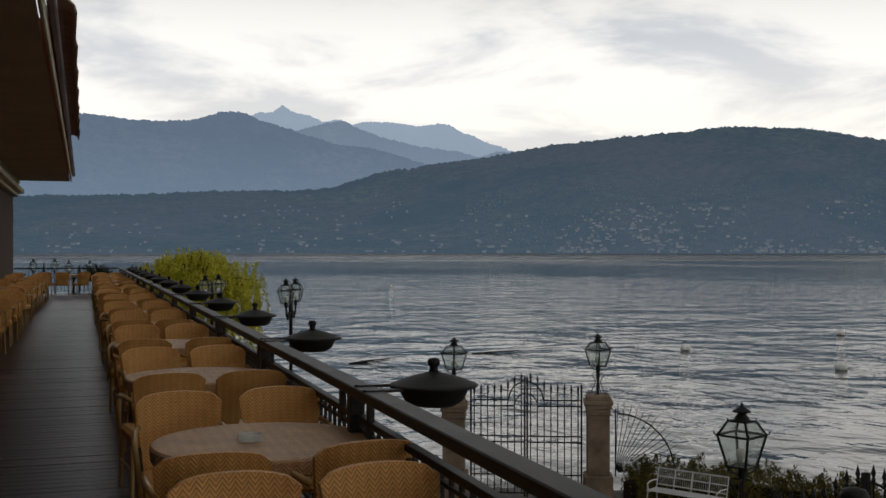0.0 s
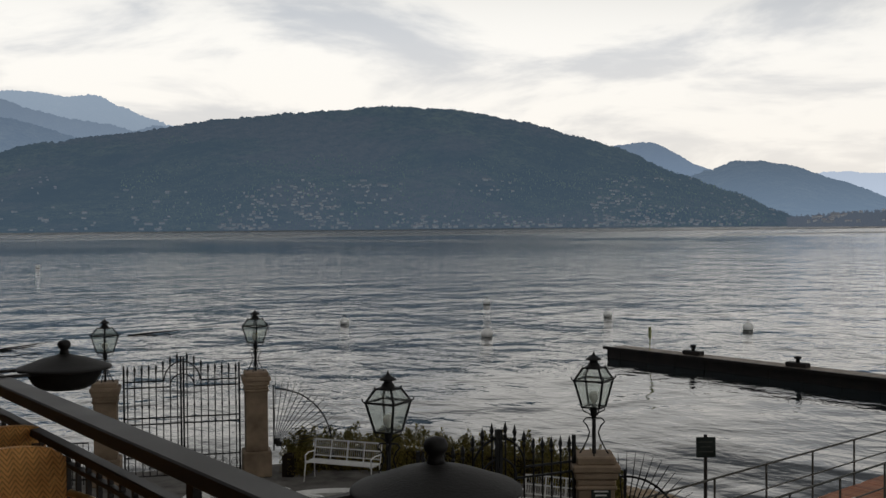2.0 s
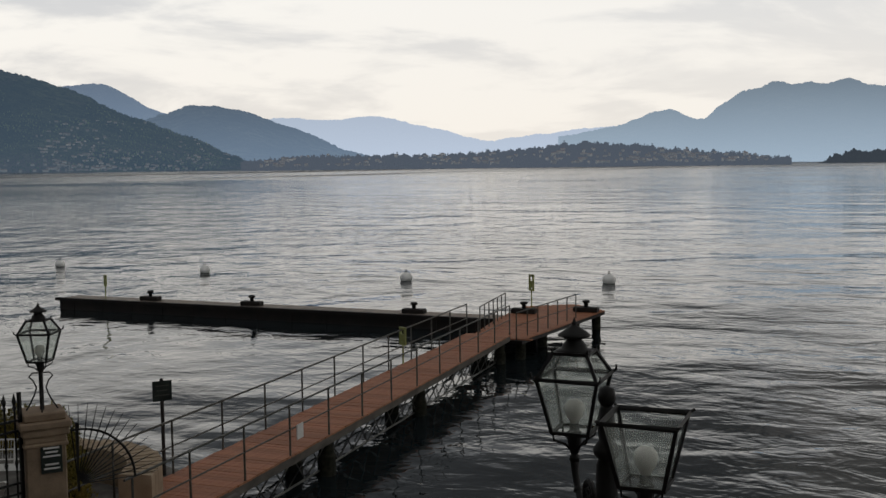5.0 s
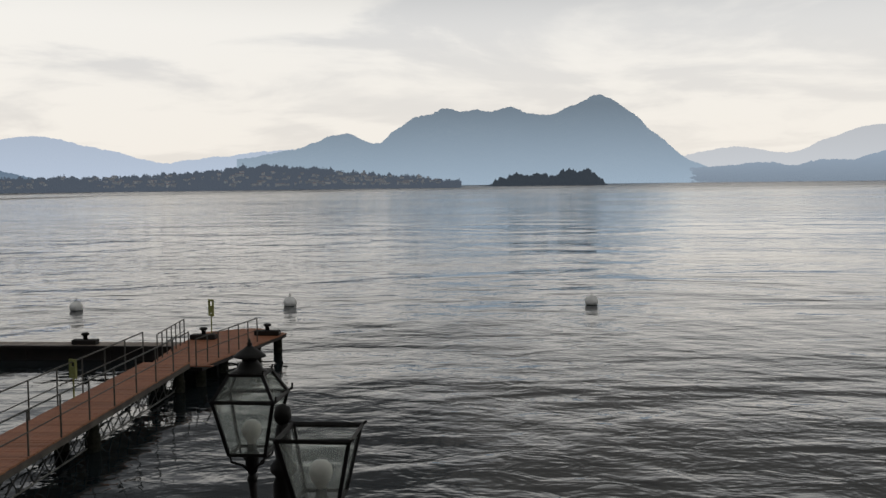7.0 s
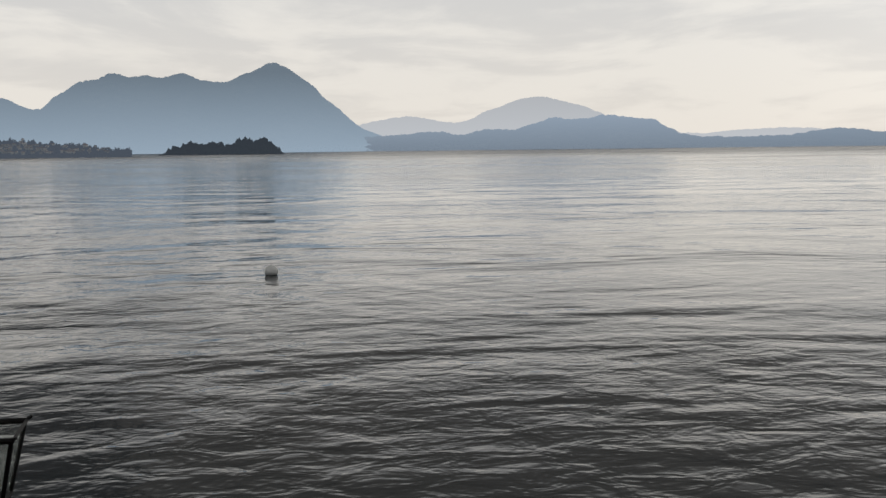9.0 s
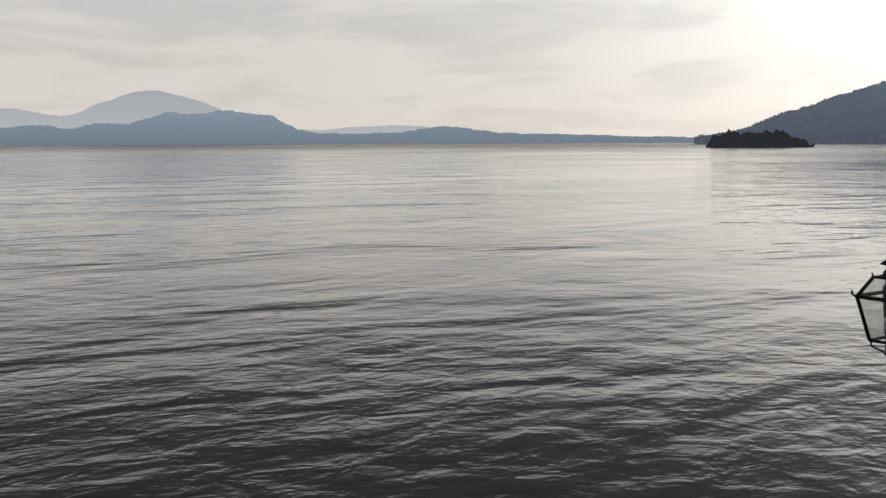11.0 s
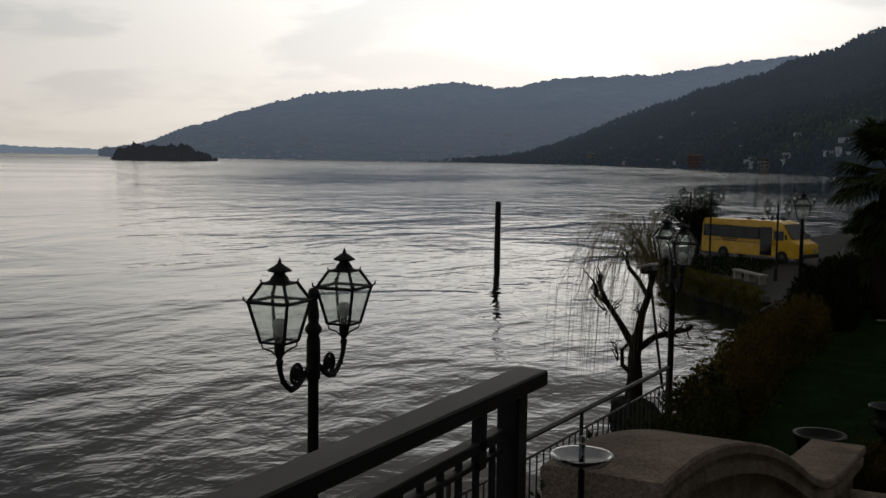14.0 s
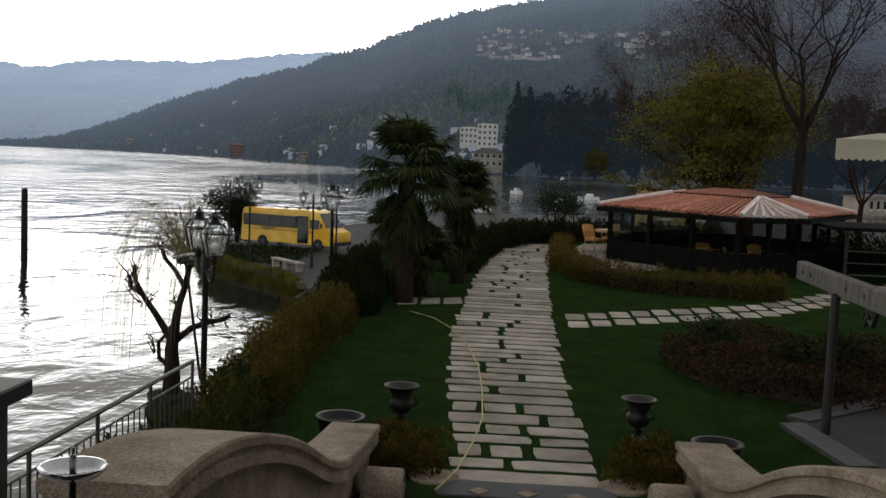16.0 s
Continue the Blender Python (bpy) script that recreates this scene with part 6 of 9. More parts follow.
def mooring_bollard(x, y, z):
    t = thing("mooring_bollard", "dark twin-horn bollard on a timber block", "bollard", Matrix.Translation((x, y, z)) @ Matrix.Rotation(radians(-88), 4, "Z"), "pontoon bollards")
    part("block", box(bmesh.new(), 0, 0, 0.1, 1.0, 0.4, 0.2, bevel=0.03), M["tarred"], t)
    part("post", lathe(bmesh.new(), [(0.09, 0.2), (0.08, 0.34), (0.15, 0.37), (0.16, 0.43), (0.1, 0.47)], 14), M["iron"], t, smooth=True)
    return t


for x, y in ((39.05, 32.2), (39.1, 26.6), (39.3, 18.7)):
    mooring_bollard(x, y, WATER + 0.52)
mooring_bollard(39.4, 13.9, -4.26)
mooring_bollard(40.6, 11.7, -4.26)


def rescue_stand(x, y, z, h):
    t = thing("rescue_stand", "faded yellow-green metal rescue stand on a thin pole", "rescue stand", Matrix.Translation((x, y, z)) @ Matrix.Rotation(radians(62), 4, "Z"), "rescue stands")
    part("pole", tube(bmesh.new(), [(0, 0, 0), (0, 0, h * 0.55)], 0.025, 6), M["yellowgreen"], t)
    bm = bmesh.new()
    for sx in (-0.11, 0.11):
        box(bm, sx, 0, h * 0.76, 0.07, 0.05, h * 0.46)
    box(bm, 0, 0, h * 0.97, 0.29, 0.05, 0.08)
    box(bm, 0, 0, h * 0.72, 0.2, 0.04, h * 0.2)
    box(bm, 0, 0, h * 0.57, 0.2, 0.05, 0.08)
    part("holder", bm, M["yellowgreen"], t, "yellow-green holder plate with cut-outs")
    return t


rescue_stand(38.75, 34.6, WATER + 0.52, 1.15)
rescue_stand(40.6, 14.0, -4.28, 1.45)
rescue_stand(27.2, 13.2, -4.1, 1.1)


def mooring_buoy(x, y, r, dark):
    t = thing("mooring_buoy", "white round mooring buoy with a dark waterline and top ring", "buoy", Matrix.Translation((x, y, WATER)), "mooring buoys")
    prof = [(r * math.cos(a), r * 0.5 + r * 0.9 * math.sin(a)) for a in [math.radians(v) for v in range(-35, 86, 12)]]
    part("float", lathe(bmesh.new(), prof + [(0.03, r * 1.4)], 20), M["buoywhite"], t, smooth=True)
    part("waterline_band", lathe(bmesh.new(), [(r * 0.6, -r * 0.5), (r * 0.84, 0.0), (r * (0.86 + dark * 0.5), r * (0.02 + dark * 1.5))], 20), M["slime"], t, "dark weed band at the waterline", smooth=True)
    part("ring", tube(bmesh.new(), [(0.1 * math.cos(a), 0, r * 1.4 + 0.07 + 0.09 * math.sin(a)) for a in [k * math.pi / 5 for k in range(11)]], 0.018, 5), M["iron"], t)
    return t


for x, y, r, dark in ((38.0, 61.5, 0.4, 0.0), (40.0, 48.6, 0.46, 0.0), (56.3, 68.5, 0.4, 0.05), (55.0, 53.2, 0.42, 0.1), (54.6, 40.8, 0.42, 0.15), (54.4, 26.5, 0.46, 0.18), (56.8, 15.2, 0.47, 0.18), (57.8, -1.36, 0.46, 0.2), (52.6, 183.6, 0.5, 0.0)):
    mooring_buoy(x, y, r * 0.8, dark * 0.7)

pole = thing("mooring_pole", "tall weathered timber mooring pole standing in the lake", "pole", Matrix.Translation((27.7, -59.9, WATER)))
part("shaft", lathe(bmesh.new(), [(0.2, -1.5), (0.19, 1.5), (0.17, 4.02), (0.12, 4.06)], 12), M["tarred"], pole)
for k, (z, a) in enumerate(((0.9, 0.2), (1.9, 2.4), (3.2, 4.0))):
    part("iron_band", lathe(bmesh.new(), [(0.195, z), (0.2, z + 0.02), (0.2, z + 0.08), (0.195, z + 0.1)], 12), M["iron"], pole)

log = thing("driftwood_log", "long dark driftwood log afloat", "log", Matrix.Translation((16, 61.2, WATER + 0.02)) @ Matrix.Rotation(0.5, 4, "Z"))
part("trunk", tube(bmesh.new(), [(-1.4, 0, 0), (0, 0.1, 0.03), (1.6, -0.05, 0.04), (2.5, 0.1, 0.06)], [0.04, 0.05, 0.04, 0.02], 6), M["tarred"], log)
log2 = copy_thing(log, Matrix.Translation((25.0, 63.9, WATER + 0.02)) @ Matrix.Rotation(0.2, 4, "Z"))

# notice board by the pier
board = thing("pier_notice_board", "dark notice board on a steel post by the pier", "sign", Matrix.Translation((15.75, 12.55, LOW)) @ Matrix.Rotation(radians(-38), 4, "Z"))
part("post", tube(bmesh.new(), [(0, 0, 0), (0, 0, 1.85)], 0.035, 8), M["rail"], board)
part("board", box(bmesh.new(), 0, -0.03, 1.62, 0.36, 0.03, 0.38, bevel=0.005), M["sign"], board)
for k, w in enumerate((0.24, 0.2, 0.26)):
    part("line_of_writing", box(bmesh.new(), 0, -0.048, 1.72 - k * 0.09, w, 0.004, 0.02), M["galv"], board)


# ---- lower lakeside garden: hedge, benches, white furniture, round wall ----
NR = np.random.default_rng(7)


def shrub_row(name, label, points, z0, height, width, gap, mat, seed, rows_n=1, size=0.06, leaves_n=520, core=True):
    """A row of separate young upright shrubs, touching one another, along a plan line."""
    t = thing(name, label, "hedge")
    r = np.random.default_rng(seed)
    kinds = [sprig_mesh("shrub", r, mat, height, width, leaves_n, size) for _ in range(4)]
    pts = [Vector((x, y, 0)) for x, y in points]
    for a, b in zip(pts, pts[1:]):
        d = b - a
        side = Vector((-d.y, d.x, 0)).normalized()
        n = max(1, round(d.length / gap))
        for row in range(rows_n):
            for k in range(n):
                p = a.lerp(b, (k + 0.5 * (row % 2) + 0.5) / n) + side * ((row - (rows_n - 1) / 2) * gap * 0.8 + r.normal() * 0.04)
                m = Matrix.Translation((p.x + r.normal() * 0.03, p.y + r.normal() * 0.03, z0)) @ Matrix.Rotation(r.uniform(0, 6.28), 4, "Z") @ Matrix.Diagonal((r.uniform(0.85, 1.2), r.uniform(0.85, 1.2), r.uniform(0.8, 1.15), 1))
                piece("shrub", kinds[r.integers(4)], t, m)
        if core:
            bm = bmesh.new()
            m = Matrix.Translation((a + b) / 2) @ Matrix.Rotation(math.atan2(d.y, d.x), 4, "Z")
            box(bm, 0, 0, z0 + height * 0.25, d.length, max(0.1, (rows_n - 1) * gap * 0.7), height * 0.5, m=m)
            part("twig_core", bm, M["bark"], t)
    return t


shrub_row("shore_hedge", "young brown-green conifers planted in a row along the lake edge", [(11.75, 21.4), (12.4, 22.0), (13.6, 21.0), (15.2, 19.0), (16.1, 17.2), (16.2, 15.6)], LOW, 1.0, 0.42, 0.36, M["conifer"], 41, 2, 0.055, 1300)
shrub_row("corner_hedge", "young brown-green conifers inside the round wall", [(15.9, 15.2), (15.0, 14.3), (13.9, 13.2), (13.1, 12.4)], LOW, 0.95, 0.42, 0.36, M["conifer"], 42, 2, 0.055, 1300)

parapet = thing("round_parapet", "rounded low stone parapet at the garden corner", "parapet", kind="structure")
c0 = Vector((13.45, 13.35, 0))
stones = 22
for k in range(stones):
    a0, a1 = radians(-75 + k * 105 / stones), radians(-75 + (k + 0.94) * 105 / stones)
    outline = [(c0.x + r * math.cos(a), c0.y + r * math.sin(a)) for r, a in ((1.45, a0), (2.05, a0), (2.05, a1), (1.45, a1))]
    part("stone", slab(bmesh.new(), outline, LOW - 1.2, LOW + 0.62 + 0.015 * (k % 3)), M["palestone"], parapet)


def white_bench(x, y, turn, label="white painted wire garden bench with slatted back"):
    t = thing("garden_bench", label, "bench", Matrix.Translation((x, y, LOW)) @ Matrix.Rotation(radians(turn), 4, "Z"), "white garden furniture")
    seat = part("seat", box(bmesh.new(), 0, 0, 0.42, 1.7, 0.03, 0.03), M["white"], t)
    for sx in (-0.8, 0.8):
        part("seat_bearer", box(bmesh.new(), sx, 0, 0.42, 0.03, 0.44, 0.028), M["white"], seat)
    for k in range(9):
        part("slat", box(bmesh.new(), 0, -0.2 + k * 0.05, 0.442, 1.7, 0.03, 0.012), M["white"], seat)
    m = Matrix.Translation((0, -0.24, 0.46)) @ Matrix.Rotation(radians(14), 4, "X")
    back = part("backrest", box(bmesh.new(), 0, 0, 0.42, 1.7, 0.022, 0.03, m=m), M["white"], t)
    for zz in (0.06, 0.24):
        part("back_rail", box(bmesh.new(), 0, 0, zz, 1.7, 0.02, 0.028, m=m), M["white"], back)
    for k in range(5):
        part("back_post", box(bmesh.new(), -0.84 + k * 0.42, 0, 0.2, 0.022, 0.022, 0.44, m=m), M["white"], back)
    for k in range(34):
        part("wire", box(bmesh.new(), -0.83 + k * 0.05, 0, 0.24, 0.006, 0.006, 0.36, m=m), M["white"], back)
    for sx in (-0.82, 0.82):
        for yy in (-0.22, 0.2):
            part("leg", tube(bmesh.new(), [(sx, yy, 0.44), (sx * 1.03, yy * 1.25, 0.0)], 0.016, 6), M["white"], t)
        part("armrest", tube(bmesh.new(), [(sx, -0.27, 0.62), (sx, 0.05, 0.64), (sx, 0.22, 0.6), (sx, 0.2, 0.44)], 0.016, 6), M["white"], t)
    return t


white_bench(12.5, 20.2, 122)
white_bench(13.9, 14.5, 118, "white painted wire garden bench beside the hedge")


def sun_lounger(x, y, turn, lift):
    t = thing("sun_lounger", "white slatted sun lounger with raised back", "sun lounger", Matrix.Translation((x, y, LOW)) @ Matrix.Rotation(radians(turn), 4, "Z"), "white garden furniture")
    part("seat_frame", box(bmesh.new(), 0.25, 0, 0.32, 1.3, 0.6, 0.05, bevel=0.01), M["white"], t)
    m = Matrix.Translation((-0.4, 0, 0.33)) @ Matrix.Rotation(radians(lift), 4, "Y")
    back = part("back", box(bmesh.new(), -0.36, -0.27, -0.012, 0.72, 0.03, 0.03, m=m), M["white"], t)
    part("back_rail", box(bmesh.new(), -0.36, 0.27, -0.012, 0.72, 0.03, 0.03, m=m), M["white"], back)
    for k in range(7):
        part("slat", box(bmesh.new(), -0.06 - k * 0.1, 0, 0.014, 0.08, 0.58, 0.02, m=m), M["white"], back)
    for lx in (-0.3, 0.8):
        for ly in (-0.25, 0.25):
            part("leg", box(bmesh.new(), lx, ly, 0.15, 0.05, 0.05, 0.3), M["white"], t)
    return t


sun_lounger(13.1, 14.9, 20, 62)
sun_lounger(12.6, 13.9, 60, 40)
sun_lounger(11.3, 14.6, 100, 55)

# folded white parasol standing by the gate
parasol = thing("folded_parasol", "white folded parasol standing in the lower garden", "parasol", Matrix.Translation((11.8, 13.35, LOW)))
part("pole", tube(bmesh.new(), [(0, 0, 0), (0, 0, 1.35)], 0.025, 8), M["white"], parasol)
part("canopy", lathe(bmesh.new(), [(0.16, 0.25), (0.2, 0.35), (0.14, 0.8), (0.05, 1.15), (0.01, 1.3)], 9), M["white"], parasol)
part("base", lathe(bmesh.new(), [(0.22, 0), (0.22, 0.06), (0.05, 0.09)], 16), M["granite"], parasol)

# white oval garden table with a scrolled open top
oval = thing("garden_table", "white oval wrought table with scrolled open top", "table", Matrix.Translation((10.15, 16.6, LOW)) @ Matrix.Rotation(radians(-35), 4, "Z"), "white garden furniture")
ring_bm = tube(bmesh.new(), [(0.95 * math.cos(a), 0.55 * math.sin(a), 0.72) for a in [k * math.pi / 16 for k in range(33)]], 0.09, 6)
part("rim", ring_bm, M["white"], oval)
for s in (-1, 1):
    part("scroll", tube(bmesh.new(), [(s * (0.45 + (0.34 - 0.02 * k) * math.cos(k * 0.5)), (0.28 - 0.016 * k) * math.sin(k * 0.5), 0.72) for k in range(14)], 0.05, 6), M["white"], oval)
for a in range(4):
    part("leg", tube(bmesh.new(), [(0.7 * math.cos(a * 1.57 + 0.78), 0.4 * math.sin(a * 1.57 + 0.78), 0.72), (0.6 * math.cos(a * 1.57 + 0.78), 0.35 * math.sin(a * 1.57 + 0.78), 0.0)], 0.025, 6), M["white"], oval)
copy_thing(oval, Matrix.Translation((8.8, 17.9, LOW)) @ Matrix.Rotation(radians(-20), 4, "Z"))

# railing along the lower wall behind the gate
low_rail = thing("lower_railing", "dark iron railing along the lower lakeside wall", "railing")
for zz in (0.12, 0.95):
    part("rail", tube(bmesh.new(), [(4.3, 25.6, LOW + zz), (7.9, 23.6, LOW + zz)], 0.02, 6), M["iron"], low_rail)
for k in range(36):
    q = k / 35
    part("baluster", tube(bmesh.new(), [(4.3 + 3.6 * q, 25.6 - 2.0 * q, LOW), (4.3 + 3.6 * q, 25.6 - 2.0 * q, LOW + 0.97)], 0.009, 5), M["iron"], low_rail)


# ---- the yellow willow beyond the rail ----
def willow_tree(x, y, base, crown_z, radius, drop):
    t = thing("willow_tree", "weeping willow in yellow-green spring leaf", "tree", Matrix.Translation((x, y, base)))
    h = crown_z - base
    part("trunk", tube(bmesh.new(), [(0, 0, 0), (0.1, 0.05, h * 0.35), (0.0, 0.1, h * 0.65), (0.1, 0, h * 0.85)], [0.32, 0.26, 0.2, 0.12], 10), M["bark"], t)
    twigs, c = bmesh.new(), []
    for k in range(120):
        a, r = NR.uniform(0, 6.283), radius * math.sqrt(NR.uniform(0.02, 1))
        top = h * 0.8 + (h * 0.22) * (1 - (r / radius) ** 2) + NR.normal() * 0.12
        px, py = r * math.cos(a), r * math.sin(a)
        tube(twigs, [(px * 0.15, py * 0.15, h * 0.75), (px * 0.6, py * 0.6, top), (px, py, top - 0.1)], [0.03, 0.015, 0.006], 5)
        for s in range(5):
            qx, qy = px + NR.normal() * 0.28, py + NR.normal() * 0.28
            length = drop * NR.uniform(0.4, 1.0) * (0.5 + 0.5 * r / radius)
            nn = int(60 * length)
            u = np.linspace(0, 1, nn)
            sway = 0.12 * np.sin(u * 3 + NR.uniform(0, 6))
            c += [(qx + sway[i] + NR.normal() * 0.035, qy + NR.normal() * 0.05, top - length * u[i] + NR.normal() * 0.03) for i in range(nn)]
    part("branches", twigs, M["bark"], t)
    tagged(leaf_mass("crown", c, 0.13, NR, M["willow"], t, droop=1.6, aspect=0.3), kind="stuff")
    return t


willow_tree(3.8, 38.5, LOW, 1.5, 2.35, 3.0)
shrub = thing("agave_shrub", "spiky dark evergreen shrub at the terrace end", "shrub", Matrix.Translation((0.6, 46.2, LOW)))
bm = bmesh.new()
for k in range(60):
    a, e, r = NR.uniform(0, 6.28), NR.uniform(0.1, 1.3), NR.uniform(0.7, 1.3)
    tube(bm, [(0, 0, 4.4), (r * 0.6 * math.cos(a) * math.cos(e), r * 0.6 * math.sin(a) * math.cos(e), 4.4 + 0.75 * math.sin(e)), (r * math.cos(a) * math.cos(e), r * math.sin(a) * math.cos(e), 4.4 + 0.9 * math.sin(e))], [0.03, 0.03, 0.004], 4)
tagged(part("blades", bm, M["palm"], shrub), kind="stuff")
part("stem", tube(bmesh.new(), [(0, 0, 0), (0, 0, 4.4)], 0.12, 8), M["bark"], shrub)


# ---- steps and cheek walls down to the garden ----
steps = thing("garden_steps", "grey granite steps from the terrace down to the garden", "steps", kind="structure")
part("landing", box(bmesh.new(), -0.43, -4.25, -2.1, 5.4, 0.9, 4.2), M["granite"], steps)
for k in range(6):
    y0 = -4.7 - k * 0.72
    part("step", box(bmesh.new(), -0.43, y0 - 0.36, -0.17 * (k + 1) - 1.5, 2.5, 0.74, 3.0, bevel=0.012), M["granite"], steps)
part("foot_slab", box(bmesh.new(), -0.45, -9.12, -1.48, 1.5, 0.42, 1.0, bevel=0.01), M["slate"], steps, "dark grey foot slab with pale diamond inlays")
for k in range(3):
    part("diamond_inlay", box(bmesh.new(), 0, 0, 0, 0.13, 0.13, 0.008, m=Matrix.Translation((-0.05 - k * 0.4, -9.03, -0.977)) @ Matrix.Rotation(radians(45), 4, "Z")), M["coping"], steps)


def cheek_wall(mirror):
    """A stair cheek wall with an S-shaped coping that swells, dips and curls up at its end."""
    t = thing("stair_cheek_wall", "cast-stone stair wall with an S-curved moulded coping", "garden wall", group="stair walls")
    ctrl = [(-4.45, 0.43), (-4.8, 0.455), (-5.05, 0.44), (-5.4, 0.385), (-5.84, 0.29), (-6.3, 0.16), (-6.84, -0.04), (-7.3, -0.26), (-7.75, -0.425), (-8.2, -0.5), (-8.7, -0.535), (-9.35, -0.54)]
    ys = np.linspace(ctrl[-1][0], ctrl[0][0], 90)
    zs = np.interp(ys, [a for a, _ in ctrl[::-1]], [b for _, b in ctrl[::-1]])
    for _ in range(3):
        zs = np.convolve(np.pad(zs, 4, mode="reflect", reflect_type="odd"), np.ones(9) / 9, mode="valid")
    q = (ys + 4.45) / (-4.9)
    xr, xl = 1.10 - 0.27 * q, 1.63 - 0.38 * q

    def side(x):
        return x if not mirror else -0.86 - x

    # moulded coping: worn upper arris, cove, and a plain lower band
    half = [(0.006, -0.004), (-0.004, -0.018), (-0.004, -0.06), (0.022, -0.072), (0.026, -0.092), (0.008, -0.108), (0.008, -0.165), (0.06, -0.175)]
    bm = bmesh.new()
    rows_v = []
    for y, z, a, b in zip(ys, zs, xr, xl):
        loop = [(a + dx_, z + dz_) for dx_, dz_ in half[::-1]] + [(b - dx_, z + dz_) for dx_, dz_ in half]
        rows_v.append([bm.verts.new((side(x), y, zz)) for x, zz in loop])
    for r0, r1 in zip(rows_v, rows_v[1:]):
        for k in range(len(r0)):
            bm.faces.new((r0[k], r0[(k + 1) % len(r0)], r1[(k + 1) % len(r0)], r1[k]))
    bm.faces.new(rows_v[0][::-1])
    bm.faces.new(rows_v[-1])
    bmesh.ops.recalc_face_normals(bm, faces=bm.faces)
    part("coping", bm, M["coping"], t, "gritty moulded coping")
    bm = bmesh.new()
    rows_v = []
    for y, z, a, b in zip(ys[::3], zs[::3], xr[::3], xl[::3]):
        rows_v.append([bm.verts.new((side(x), y, zz)) for x, zz in ((a + 0.08, -1.9), (a + 0.08, z - 0.172), (b - 0.08, z - 0.172), (b - 0.08, -1.9))])
    for r0, r1 in zip(rows_v, rows_v[1:]):
        for k in range(4):
            bm.faces.new((r0[k], r0[(k + 1) % 4], r1[(k + 1) % 4], r1[k]))
    bm.faces.new(rows_v[0][::-1])
    bm.faces.new(rows_v[-1])
    bmesh.ops.recalc_face_normals(bm, faces=bm.faces)
    part("wall", bm, M["coping"], t, "weathered grey stone wall")
    # scrolled foot beside the lowest step
    bm = bmesh.new()
    cx = side(0.72)
    lathe(bm, [(0.05, -0.17), (0.09, -0.175), (0.1, -0.15), (0.15, -0.15), (0.16, -0.17), (0.195, -0.165), (0.205, -0.13), (0.205, 0.13), (0.19, 0.16), (0.05, 0.17)], 24)
    bmesh.ops.transform(bm, matrix=Matrix.Translation((cx, -8.75, -0.95)) @ Matrix.Rotation(radians(90), 4, "Y"), verts=bm.verts)
    part("scroll", bm, M["coping"], t, "round stone scroll at the foot")
    return t


cheek_wall(False)
cheek_wall(True)


def round_planter(x, y):
    t = thing("round_planter", "dark bronze-rimmed round planter pot", "planter", Matrix.Translation((x, y, GARDEN)), "round planters")
    part("pot", lathe(bmesh.new(), [(0.14, 0), (0.17, 0.06), (0.2, 0.2), (0.21, 0.26), (0.235, 0.28), (0.235, 0.305), (0.2, 0.3), (0.19, 0.24), (0.0, 0.23)], 24), M["bronze"], t, smooth=True)
    return t


round_planter(1.30, -10.18)
round_planter(-2.17, -9.98)


def garden_urn(x, y):
    t = thing("garden_urn", "verdigris bronze garden urn on a square foot", "urn", Matrix.Translation((x, y, GARDEN)), "garden urns")
    part("foot", box(bmesh.new(), 0, 0, 0.03, 0.2, 0.2, 0.06, bevel=0.01), M["bronze"], t)
    part("stem", lathe(bmesh.new(), [(0.085, 0.06), (0.05, 0.09), (0.032, 0.13), (0.052, 0.15), (0.032, 0.18)], 16), M["bronze"], t, smooth=True)
    part("bowl", lathe(bmesh.new(), [(0.04, 0.18), (0.09, 0.2), (0.115, 0.25), (0.12, 0.3), (0.1, 0.32), (0.105, 0.38), (0.13, 0.43), (0.175, 0.455), (0.18, 0.47), (0.155, 0.47), (0.11, 0.42), (0.0, 0.38)], 24), M["bronze"], t, smooth=True)
    for s in (-1, 1):
        part("handle", tube(bmesh.new(), [(s * 0.11, 0, 0.26), (s * 0.155, 0, 0.27), (s * 0.16, 0, 0.33), (s * 0.12, 0, 0.36)], 0.01, 5), M["bronze"], t)
    return t


garden_urn(0.80, -10.9)
garden_urn(-1.57, -10.88)


def sprig_bush(x, y, seed):
    t = thing("box_bush", "brown-green young box shrubs round the urn foot", "bush", Matrix.Translation((x, y, GARDEN)), "box bushes")
    r = np.random.default_rng(seed)
    me = sprig_mesh("shrub", r, M["hedge_brown"], 0.38, 0.36, 900, 0.045)
    for k in range(11):
        a = k * 2.4
        q = 0.12 * math.sqrt(k)
        piece("shrub", me, t, Matrix.Translation((q * math.cos(a) * 0.85, q * math.sin(a) * 1.5, 0)) @ Matrix.Rotation(a * 3, 4, "Z") @ Matrix.Scale(r.uniform(0.65, 0.95), 4))
    return t


sprig_bush(0.72, -9.75, 61)
sprig_bush(-1.58, -9.72, 62)
for x in (0.35, -1.28):
    q = thing("edging_stone", "pale quarter-round edging stone at the path foot", "stone", Matrix.Translation((x, -9.4, GARDEN - 0.04)), "edging stones")
    part("stone", lathe(bmesh.new(), [(0.22, -0.1), (0.22, 0.05), (0.21, 0.062), (0.0, 0.065)], 24), M["coping"], q)

